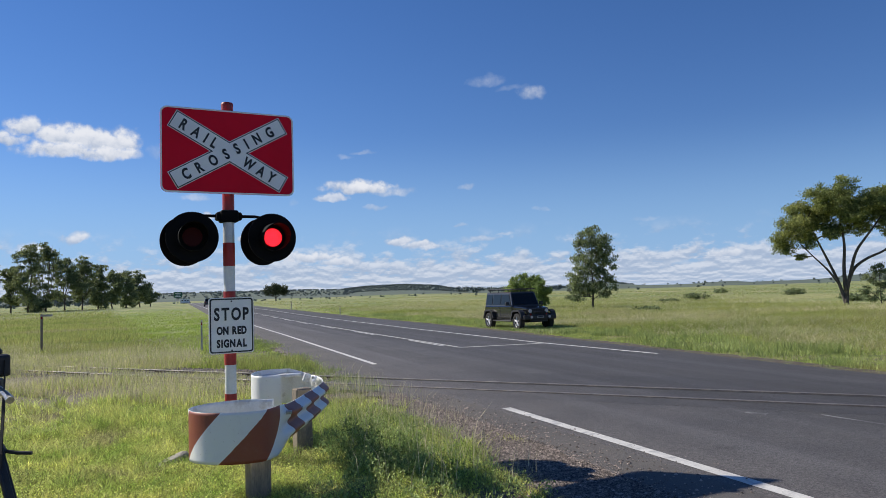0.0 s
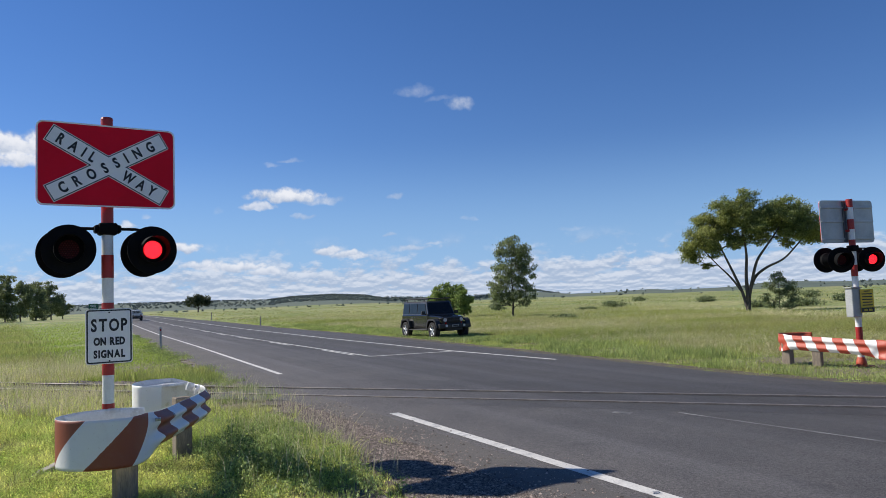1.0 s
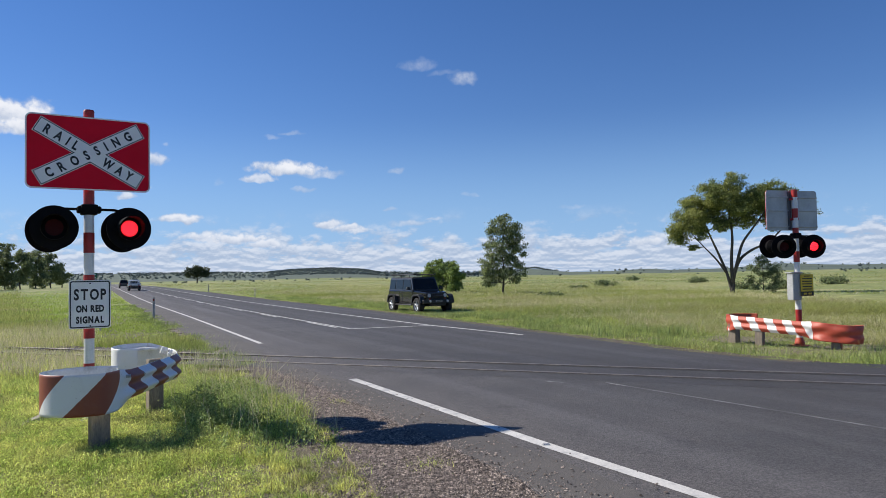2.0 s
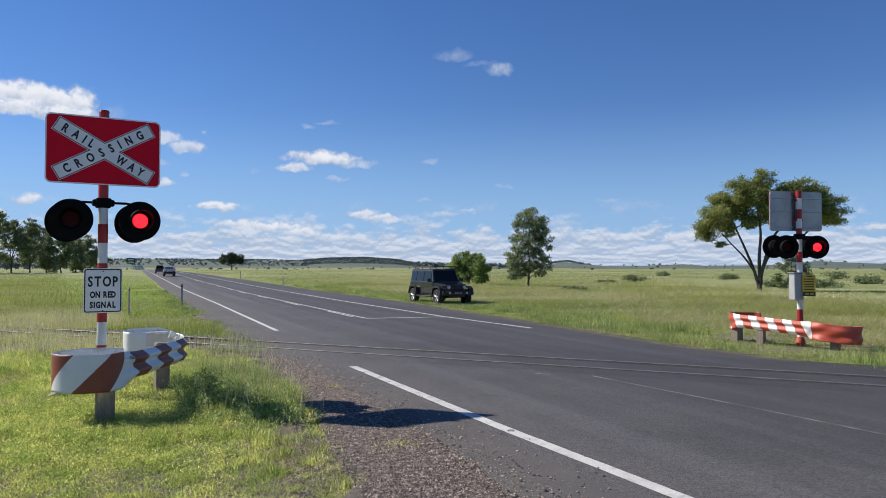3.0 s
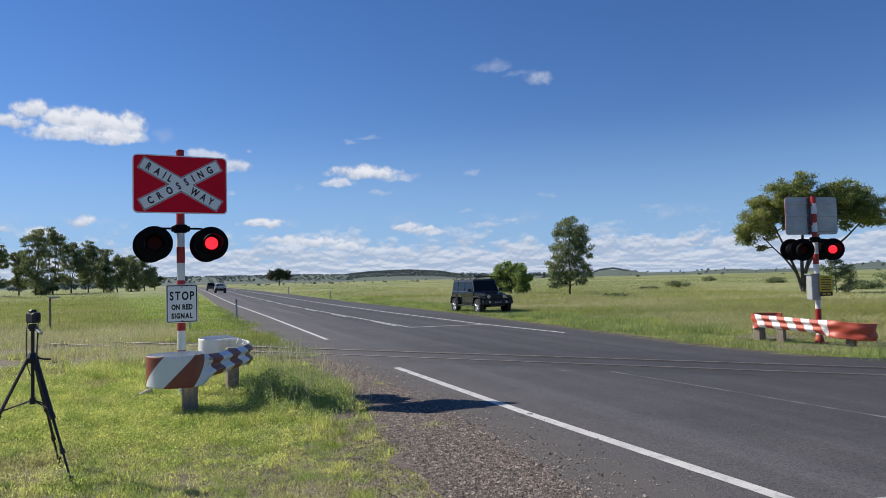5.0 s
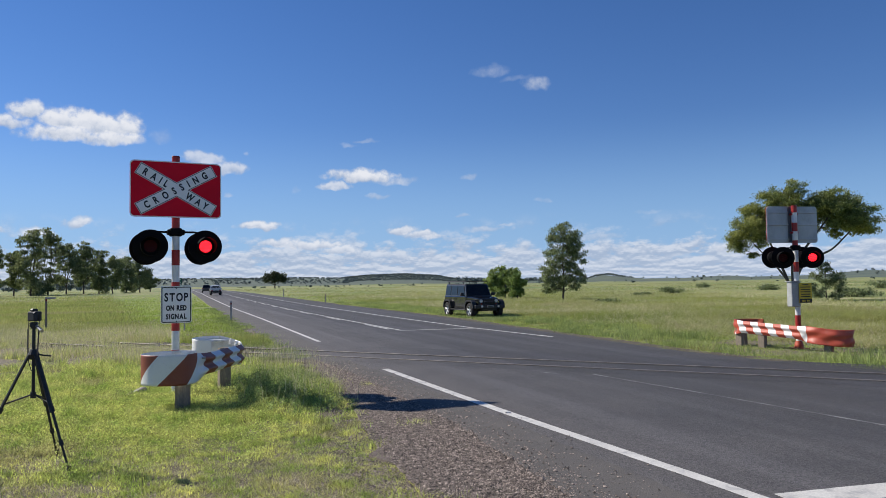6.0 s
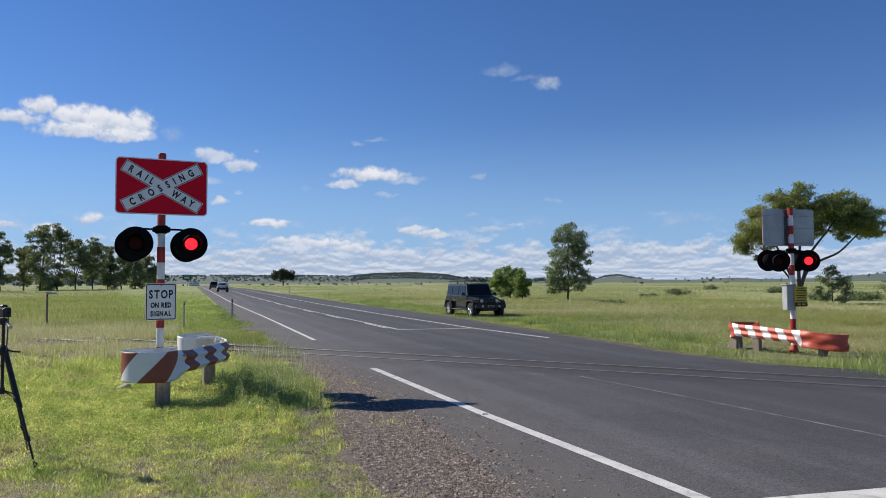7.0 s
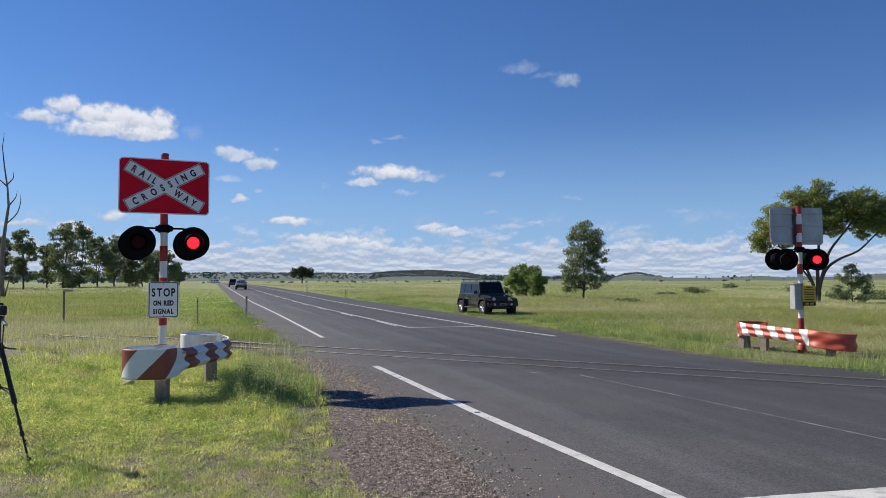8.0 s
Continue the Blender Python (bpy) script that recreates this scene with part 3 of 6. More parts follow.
strip("road", road_left, road_right, -60, 1300, 0.0, 0.12, M["asphalt"], 0.06, "dark grey asphalt country road, worn smooth", "road")
strip("gravel_shoulder", gravel_left, lambda y: road_left(y) + 0.5, -60, 45, -0.008, 0.1, M["gravel"], 0.38, "loose brown gravel shoulder beside the asphalt", "gravel shoulder")


strip("sealed_shoulder", lambda y: road_left(y) + 0.03, lambda y: float(np.interp(y, [-60, 4.3, 10, 14, 18, 36, 60, 96, 140], [0.1, 0.0, -0.2, -0.45, -0.25, -0.33, -0.63, -1.05, -1.7])), -60, 140, 0.003, 0.01, M["asphalt_shoulder"], 0.07, "brownish worn seal between edge line and gravel", "road shoulder")


strip("verge_dirt", lambda y: road_right(y) - 0.1, lambda y: road_right(y) + 0.55, -40, 110, -0.012, 0.08, M["dirt"], 0.14, "dark dirt and debris along the asphalt edge", "dirt edge")


def marking(name, pts, width, label, material=None, z=0.004):
    """A painted line along points, as a thin film with slightly ragged edges."""
    bm = bmesh.new()
    rows = []
    for (x0, y0), (x1, y1) in zip(pts, pts[1:]):
        d = Vector((x1 - x0, y1 - y0))
        n = max(2, min(160, int(d.length / 0.12)))
        side = Vector((-d.y, d.x)).normalized()
        for i in range(n + 1):
            p = Vector((x0, y0)) + d * i / n
            e = 0.006 * noise.noise(Vector((p.x * 9, p.y * 9, 0)))
            zz = z + rise(p.y) + max(0.0, p.y - 60) * 0.0002
            rows.append((bm.verts.new((*(p + side * (width / 2 + e)), zz)), bm.verts.new((*(p - side * (width / 2 - e)), zz))))
    for a, b in zip(rows, rows[1:]):
        bm.faces.new((a[0], a[1], b[1], b[0]))
    bmesh.ops.recalc_face_normals(bm, faces=bm.faces)
    for f in bm.faces:
        if f.normal.z < 0:
            f.normal_flip()
    return tagged(part(name, bm, material or M["line_paint"]), label, "road marking", "road markings", "structure")


marking("edge_line", [(0.62, -4), (0.43, 0.5), (0.2, 4.3), (0.0, 10.0)], 0.15, "solid white painted edge line ending before the rails")
FAR = (60, 80, 96, 108, 130, 145, 180, 220, 260, 300, 420, 800, 1200)
marking("edge_line", [(0.0, 18.1), (-0.1, 36)] + [(edge_x(y), y) for y in FAR], 0.13, "white painted edge line running far down the road")
marking("edge_line", [(7.05, 16.2), (6.62, 22), (6.43, 36)] + [(edge_x(y) + (6.95 if y < 70 else 7.1), y) for y in FAR], 0.13, "white painted edge line on the far side")
marking("centre_line", [(3.75, 22.0), (3.5, 36), (3.33, 53)] + [(edge_x(y) + (3.75 if y < 70 else 3.85), y) for y in FAR], 0.1, "thin white solid barrier line along the road's middle")
for y in (23.0, 32.0, 41.0, 50.0, 59.0, 68.0, 77.0, 86.0, 95.0, 104.0):
    x = (float(np.interp(y, [22, 36, 53], [3.75, 3.5, 3.33])) if y < 53 else edge_x(y) + 3.8) - 0.2
    marking("centre_dash", [(x, y), (x - 0.03, y + 4.0)], 0.1, "short white dash beside the solid barrier line")
marking("stop_line", [(3.75, 22.0), (6.55, 21.75)], 0.15, "thin white line across the oncoming lane")
marking("stop_line", [(0.62, -0.09), (4.0, -0.37)], 0.34, "broad white stop line across the near lane")
marking("worn_centre_line", [(3.3, 7.4), (3.58, 4.74), (3.88, 1.38), (4.05, -1)], 0.055, "almost worn away centre line", M["worn_paint"])
marking("worn_arrow", [(2.62, 8.0), (2.75, 7.75)], 0.12, "faint scrap of worn white paint", M["worn_paint"])


def make_rails():
    for c, tone in ((RAIL_NEAR, "near"), (RAIL_FAR, "far")):
        root = thing("rail", pose(0, 0, 0), "steel railway rail with a bright top crossing the road", "rail", "railway rails")
        mid = RAIL_N * c
        a, b = mid + RAIL_DIR * -75, mid + RAIL_DIR * 40
        rz = math.degrees(math.atan2(RAIL_DIR.y, RAIL_DIR.x))
        # rust-brown web and foot, bright head
        bm = bmesh.new()
        prof = [(-0.06, -0.15), (0.06, -0.15), (0.06, -0.135), (0.012, -0.12), (0.012, -0.03), (0.032, -0.02), (0.032, 0.004), (-0.032, 0.004), (-0.032, -0.02), (-0.012, -0.03), (-0.012, -0.12), (-0.06, -0.135)]
        L = (b - a).length
        centre = (a + b) / 2
        prism(bm, prof, L, Matrix.Translation(centre + Vector((0, 0, 0.012))) @ pose(0, 0, 0, 0, 0, rz - 90))
        part("web", bm, M["rail_side"], root)
        bm = bmesh.new()
        box(bm, centre + Vector((0, 0, 0.011)), (L, 0.068, 0.026), 0.005, m=pose(0, 0, 0, 0, 0, rz))
        part("head", bm, M["rail_top"], root, "polished steel running surface")
    c = (RAIL_NEAR + RAIL_FAR) / 2 + 0.5
    ends = []
    for fn in (road_left, road_right):
        y = 10.0
        for _ in range(30):
            y = (c - RAIL_N.x * fn(y)) / RAIL_N.y
        ends.append((fn(y), y))
    patch = marking("crossing_seal", ends, 3.4, "darker newer asphalt laid along the rails", M["asphalt_new"], 0.0022)
    # dark flangeway grooves in the asphalt, on the gauge sides
    for c in (RAIL_NEAR + 0.065, RAIL_FAR - 0.065):
        ends = []
        for fn in (road_left, road_right):
            y = 10.0
            for _ in range(30):
                y = (c - RAIL_N.x * fn(y)) / RAIL_N.y
            ends.append((fn(y), y))
        marking("flangeway", [ends[0], ends[1]], 0.075, "dark flangeway groove beside the rail in the asphalt", M["groove"], 0.003)


make_rails()


def make_track_bed():
    rng = np.random.default_rng(5)
    k = 0
    rz = math.degrees(math.atan2(RAIL_N.y, RAIL_N.x))
    while k < 60:
        p = RAIL_N * ((RAIL_NEAR + RAIL_FAR) / 2) + RAIL_DIR * (-6.8 - 0.68 * k)
        if p.x < road_left(p.y) - 0.4:
            sl = bmesh.new()
            box(sl, (0, 0, 0), (2.1, 0.23, 0.13), 0.012)
            ob = part("sleeper", sl, M["sleeper"])
            ob.matrix_basis = pose(p.x, p.y, -0.155, 0, 0, rz + rng.uniform(-1, 1))
            tagged(ob, "weathered grey timber railway sleeper in the grass", "sleeper", "railway sleepers")
        k += 1


make_track_bed()


def pavement_marker(x, y, rz):
    root = thing("pavement_marker", pose(x, y, 0.004, 0, 0, rz), "small dark raised marker stuck on the edge line", "road stud")
    bm = bmesh.new()
    prism(bm, [(-0.04, 0), (0.04, 0), (0.03, 0.012), (-0.03, 0.012)], 0.03)
    part("body", bm, M["sticker_grey"], root)
    bm = bmesh.new()
    box(bm, (0, -0.017, 0.006), (0.05, 0.003, 0.007))
    part("reflector", bm, M["sign_white"], root)


pavement_marker(0.2, 4.29, 2)


def pebbles(name, pts, sizes, material, label, category, seed):
    """Many small angular stones as one joined sheet of stuff."""
    rng = np.random.default_rng(seed)
    base = np.array([(0, 0, 1), (0.9, 0, 0.1), (0.25, 0.85, 0), (-0.75, 0.5, 0.1), (-0.7, -0.55, 0), (0.3, -0.85, 0.1)], float)
    tri = np.array([0, 1, 2, 0, 2, 3, 0, 3, 4, 0, 4, 5, 0, 5, 1])
    n = len(pts)
    v = np.repeat(base[None], n, 0) * rng.uniform(0.6, 1.3, (n, 6, 1)) * sizes[:, None, None]
    v[..., 2] *= 0.7
    a = rng.uniform(0, 6.283, n)
    ca, sa = np.cos(a)[:, None], np.sin(a)[:, None]
    x, y = v[..., 0] * ca - v[..., 1] * sa, v[..., 0] * sa + v[..., 1] * ca
    v = np.stack([x, y, v[..., 2]], -1) + pts[:, None, :]
    f = (tri[None] + 6 * np.arange(n)[:, None]).ravel()
    return tagged(raw_mesh(name, v.reshape(-1, 3), f, 3, material), label, category, kind="stuff")


def make_stones():
    rng = np.random.default_rng(8)
    n = 110000
    y = 0.2 + 12.5 * rng.beta(1.0, 1.7, n)
    u = rng.beta(1.7, 1.6, n)
    lo = np.array([gravel_left(t) for t in y]) - 0.15 - 0.35 * np.clip((7 - y) / 3, 0, 1)
    hi = np.array([road_left(t) for t in y]) + 0.25 + 0.25 * np.clip((4 - y) / 4, 0, 1)
    x = lo + (hi - lo) * u
    pts = np.stack([x, y, np.where(x < np.array([gravel_left(t) for t in y]), -0.035, -0.002)], -1)
    pebbles("gravel", pts, rng.gamma(2.4, 0.0027, n).clip(0.0025, 0.018), M["stone"], "loose grey and brown gravel stones along the road edge", "gravel", 3)
    # stones and crumbs lying about the worn ground
    m = 26000
    y = 0.5 + 6.5 * rng.beta(1.0, 1.5, m)
    x = np.array([gravel_left(t) for t in y]) + 0.1 - 3.6 * rng.beta(0.9, 1.8, m)
    z = np.array([ground_z(a, b) for a, b in zip(x, y)]) + 0.001
    pebbles("worn_ground_stones", np.stack([x, y, z], -1), rng.gamma(2.0, 0.0026, m).clip(0.002, 0.02), M["stone"], "small stones and crumbs on the worn bare ground", "gravel", 14)
    m = 3400
    y = rng.uniform(0, 12, m)
    x = np.array([road_left(t) for t in y]) + np.abs(rng.normal(0.1, 0.36, m))
    pebbles("scattered_gravel", np.stack([x, y, np.full(m, 0.006)], -1), rng.gamma(2.5, 0.0032, m).clip(0.003, 0.024), M["stone"], "stray gravel stones scattered over the asphalt edge", "gravel", 4)
    m = 7000
    s = rng.uniform(-30, -5.5, m)
    c = rng.uniform(RAIL_NEAR - 0.6, RAIL_FAR + 0.9, m)
    x, y = RAIL_N.x * c + RAIL_DIR.x * s, RAIL_N.y * c + RAIL_DIR.y * s
    keep = x < np.array([road_left(t) for t in y]) - 0.05
    x, y = x[keep], y[keep]
    pebbles("track_ballast", np.stack([x, y, np.full(len(x), -0.03)], -1), rng.uniform(0.02, 0.05, len(x)), M["ballast"], "dark crushed stone ballast under the rails", "ballast", 6)


make_stones()


# ================= crossing signals =================
def stop_sign(parent, z, y):
    plate = bmesh.new()
    prism(plate, round_rect(0.484, 0.61, 0.03, 5, 0, z), 0.012, pose(0, y, 0))
    p = part("stop_sign", plate, M["sign_white"], parent, "white rectangular sign with black border and lettering")
    bm = bmesh.new()
    outer, inner = round_rect(0.466, 0.592, 0.028, 5, 0, z), round_rect(0.436, 0.562, 0.018, 5, 0, z)
    a = [bm.verts.new((x, y - 0.0085, q)) for x, q in outer]
    b = [bm.verts.new((x, y - 0.0085, q)) for x, q in inner]
    for i in range(len(a)):
        j = (i + 1) % len(a)
        bm.faces.new((a[i], a[j], b[j], b[i]))
    part("border", bm, M["sign_black"], p, "black border line")
    for text, size, dz, wd in (("STOP", 0.138, 0.125, 0.375), ("ON RED", 0.083, -0.055, 0.325), ("SIGNAL", 0.083, -0.195, 0.325)):
        letters(text, size, wd, pose(0, y - 0.0085, z + dz), M["sign_black"], p, 0.006, squeeze=0.70)
    for dz in (0.265, -0.272):
        bm = bmesh.new()
        disc(bm, (0, y - 0.01, z + dz), 0.009, 0.01, "y", 8)
        part("bolt", bm, M["sign_black"], p)
    return p


def crossing_board(parent, z, y, lettered=True):
    W, H = 1.45, 0.937
    bm = bmesh.new()
    prism(bm, round_rect(W, H, 0.075, 6, 0, z), 0.014, pose(0, y, 0))
    board = part("sign_board", bm, M["sign_red"] if lettered else M["sign_back"], parent, "red rectangular board with a white crossbuck" if lettered else "bare grey metal back of a sign board")
    if not lettered:
        for dz in (0.31, 0.0, -0.38):
            bm = bmesh.new()
            box(bm, (0, y - 0.02, z + dz), (W - 0.03, 0.03, 0.035), 0.004)
            part("stiffener", bm, M["sign_back"], board)
        # dark grey strip up the board's back, left of the pole
        bm = bmesh.new()
        box(bm, (-0.085, y - 0.022, z), (0.07, 0.028, H - 0.04), 0.004)
        part("back_strip", bm, M["strip_grey"], board, "dark upright strip on the board's back")
        bm = bmesh.new()
        prism(bm, round_rect(W, H, 0.075, 6, 0, z), 0.006, pose(0, y + 0.012, 0))
        part("front_face", bm, M["sign_red"], board, "red sign face turned away")
        return board
    rim = bmesh.new()
    o, i_ = round_rect(W, H, 0.075, 6, 0, z), round_rect(W - 0.034, H - 0.034, 0.06, 6, 0, z)
    a = [rim.verts.new((x, y - 0.0105, q)) for x, q in o]
    b = [rim.verts.new((x, y - 0.0105, q)) for x, q in i_]
    for i in range(len(a)):
        j = (i + 1) % len(a)
        rim.faces.new((a[i], a[j], b[j], b[i]))
    part("rim", rim, M["sign_white"], board, "thin white rim line")
    ang = 29.6
    L, w = 1.39, 0.21
    for k, a_ in enumerate((ang, -ang)):
        m = pose(0, y - 0.0105, z, 0, -a_, 0)
        for name, ww, ll, mat, lift in (("blade_edge", w, L, M["sign_white"], 0.0), ("blade_line", w - 0.014, L - 0.014, M["sign_black"], 0.0014), ("blade", w - 0.036, L - 0.036, M["sign_white"], 0.0028)):
            bm = bmesh.new()
            prism(bm, [(-ll / 2, -ww / 2), (ll / 2, -ww / 2), (ll / 2, ww / 2), (-ll / 2, ww / 2)], 0.002, m @ pose(0, -lift - 0.0005 * k, 0))
            part(name, bm, mat, board)
        for text, off, wd in ((("CROSSING", -0.01, 1.13),) if k == 0 else (("RAIL", -0.375, 0.43), ("WAY", 0.375, 0.40))):
            letters(text, 0.118, wd, m @ pose(off, -0.0065, 0.0), M["sign_black"], board, 0.006, squeeze=0.72)
    return board


def signal_head(parent, x, y, z, facing, lit, yaw=0.0):
    """A round black target board with a hooded lens; facing -1 looks along -y, +1 along +y."""
    m = pose(x, y, z, 0, 0, (0 if facing < 0 else 180) + yaw)
    bm = bmesh.new()
    disc(bm, (0, 0, 0), 0.275, 0.012, "y", 48)
    tube(bm, [(0, 0.0, 0), (0, 0.10, 0), (0, 0.16, 0)], [0.16, 0.15, 0.06], 20)
    bm.transform(m)
    head = part("signal_head", bm, M["lamp_black"], parent, "matt black round target board with lamp housing")
    # hood: an open tube, longer above than below
    bm = bmesh.new()
    seg = 32
    rings = []
    for r, front in ((0.155, True), (0.155, False), (0.148, False), (0.148, True)):
        ring = []
        for j in range(seg):
            a = 2 * math.pi * j / seg
            depth = (0.10 + 0.17 * (0.5 + 0.5 * math.sin(a)) ** 0.8) if front else 0.0
            ring.append(bm.verts.new((r * math.cos(a), -0.006 - depth, r * math.sin(a) + (-0.02 * depth))))
        rings.append(ring)
    for p, q in ((0, 1), (1, 2), (2, 3), (3, 0)):
        for j in range(seg):
            bm.faces.new((rings[p][j], rings[p][(j + 1) % seg], rings[q][(j + 1) % seg], rings[q][j]))
    bmesh.ops.recalc_face_normals(bm, faces=bm.faces)
    bm.transform(m)
    part("hood", bm, M["lamp_black"], head, "black lamp hood")
    bm = bmesh.new()
    disc(bm, (0, -0.012, 0), 0.105, 0.012, "y", 32)
    bm.transform(m)
    part("lens", bm, M["led_halo"] if lit else M["lens_dark"], head, "glowing red signal lens" if lit else "dark red signal lens, not lit")
    bm = bmesh.new()
    step = 0.0255
    for i in range(-6, 7):
        for j in range(-6, 7):
            px, pz = step * (i + 0.5 * (j % 2)), step * 0.87 * j
            if math.hypot(px, pz) < 0.1:
                disc(bm, (px, -0.019, pz), 0.0085, 0.003, "y", 8)
    bm.transform(m)
    part("led_cluster", bm, M["led_on"] if lit else M["led_off"], head, "lit red light-emitting dots" if lit else "unlit red dots")
    return head


def banded_pole(root, top, bands, r=0.062):
    bm = bmesh.new()
    tube(bm, [(0, 0, -0.3), (0, 0, top)], r, 24)
    part("pole", bm, M["pole_white"], root, "white painted steel pole")
    for lo, hi in bands:
        bm = bmesh.new()
        tube(bm, [(0, 0, lo), (0, 0, hi)], r + 0.003, 24)
        part("red_band", bm, M["pole_red"], root, "painted red band")


def near_signal():
    root = thing("crossing_signal", pose(-4.0, 8.40, -0.04, 0, 0, 8.4), "red and white banded railway crossing signal with lit red lamp", "crossing signal", "crossing signals")
    banded_pole(root, 3.97, [(0.465, 0.735), (1.05, 1.32), (1.60, 1.86), (2.14, 2.40), (2.66, 2.95), (3.2, 3.5), (3.74, 3.972)])
    bm = bmesh.new()
    tube(bm, [(0, 0, 3.96), (0, 0, 3.985)], [0.068, 0.06], 24)
    part("cap", bm, M["pole_red"], root)
    stop_sign(root, 1.485, -0.085)
    crossing_board(root, 3.405, -0.095)
    for z in (3.75, 3.15):
        bm = bmesh.new()
        box(bm, (0, -0.03, z), (0.2, 0.11, 0.05), 0.006)
        part("clamp", bm, M["galv"], root)
    bm = bmesh.new()
    box(bm, (0, 0, 2.695), (0.2, 0.19, 0.135), 0.025, seg=2)
    for sx in (-1, 1):
        box(bm, (sx * 0.115, 0, 2.695), (0.05, 0.14, 0.09), 0.015)
    part("junction_box", bm, M["lamp_black"], root, "black cast junction box")
    for sx in (-1, 1):
        bm = bmesh.new()
        tube(bm, [(sx * 0.1, 0, 2.70), (sx * 0.3, 0.0, 2.70), (sx * 0.41, -0.02, 2.68), (sx * 0.425, -0.02, 2.5)], 0.017, 10)
        part("arm", bm, M["lamp_black"], root)
        signal_head(root, sx * 0.435 + 0.03, -0.10, 2.455, -1, sx > 0, -4 if sx < 0 else 2)
        signal_head(root, sx * 0.435 - 0.01, 0.2, 2.43, 1, False, 14)
    bm = bmesh.new()
    disc(bm, (0, 0, 0.02), 0.14, 0.03, "z", 20)
    part("base_plate", bm, M["galv"], root)
    return root


def far_signal():
    root = thing("crossing_signal", pose(10.82, 10.04, -0.06, 0, 0, -8), "red and white banded railway crossing signal seen from behind", "crossing signal", "crossing signals")
    banded_pole(root, 3.64, [(0.0, 0.2), (0.52, 0.85), (1.62, 1.72), (1.95, 2.2), (2.5, 2.75), (2.98, 3.2), (3.46, 3.642)], 0.065)
    crossing_board(root, 3.16, 0.1, False)
    for z in (3.42, 2.95):
        bm = bmesh.new()
        box(bm, (0, 0.04, z), (0.19, 0.12, 0.05), 0.006)
        part("clamp", bm, M["pole_red"], root)
    bm = bmesh.new()
    box(bm, (0, 0, 2.56), (0.2, 0.18, 0.13), 0.02)
    part("junction_box", bm, M["lamp_black"], root, "black cast junction box")
    for sx in (-1, 1):
        bm = bmesh.new()
        tube(bm, [(sx * 0.1, 0, 2.56), (sx * 0.34, 0, 2.56), (sx * 0.42, 0, 2.4)], 0.017, 10)
        part("arm", bm, M["lamp_black"], root)
        signal_head(root, sx * 0.42, -0.08, 2.31, -1, sx > 0, -24)
        signal_head(root, sx * 0.42, 0.34, 2.33, 1, False, -14)
    bm = bmesh.new()
    box(bm, (-0.12, -0.03, 1.380), (0.25, 0.2, 0.62), 0.012)
    cab = part("control_cabinet", bm, M["box_grey"], root, "grey metal control cabinet clamped to the pole")
    bm = bmesh.new()
    box(bm, (-0.13, -0.03, 1.705), (0.3, 0.24, 0.02), 0.004)
    part("lid", bm, M["box_grey"], cab)
    bm = bmesh.new()
    box(bm, (0.12, -0.155, 1.410), (0.36, 0.012, 0.5), 0.003)
    box(bm, (0.1, -0.1, 1.41), (0.06, 0.1, 0.06), 0.004)
    sgn = part("yellow_sign", bm, M["sign_yellow"], root, "yellow notice with black rows of writing")
    for k, (w, z) in enumerate(((0.16, 1.620), (0.28, 1.560), (0.27, 1.500), (0.28, 1.440), (0.26, 1.380), (0.27, 1.320))):
        bm = bmesh.new()
        box(bm, (0.12, -0.163, z), (w, 0.004, 0.022))
        part("writing_bar", bm, M["sign_black"], sgn)
    bm = bmesh.new()
    box(bm, (0.12, -0.163, 1.215), (0.35, 0.004, 0.1))
    blk = part("black_panel", bm, M["sign_black"], sgn)
    for x in (0.06, 0.19):
        bm = bmesh.new()
        box(bm, (x, -0.167, 1.215), (0.09, 0.004, 0.04))
        part("writing_bar", bm, M["sign_yellow"], sgn)
    bm = bmesh.new()
    tube(bm, [(0, 0, -0.05), (0, 0, 0.1), (0, 0, 0.2)], [0.12, 0.105, 0.075], 20)
    box(bm, (0, 0, 0.0), (0.36, 0.36, 0.05), 0.006)
    part("base_casting", bm, M["guard_red"], root, "red painted cast base with flange")
    return root


near_signal()
far_signal()


# ================= guard rails =================
def smooth_path(pts, n=14):
    out = []
    P = [Vector(p) for p in pts]
    P = [P[0] * 2 - P[1]] + P + [P[-1] * 2 - P[-2]]
    for i in range(1, len(P) - 2):
        for j in range(n):
            t = j / n
            a, b, c, d = P[i - 1], P[i], P[i + 1], P[i + 2]
            out.append(0.5 * ((2 * b) + (c - a) * t + (2 * a - 5 * b + 4 * c - d) * t * t + (3 * b - a - 3 * c + d) * t ** 3))
    out.append(P[-2])
    return out


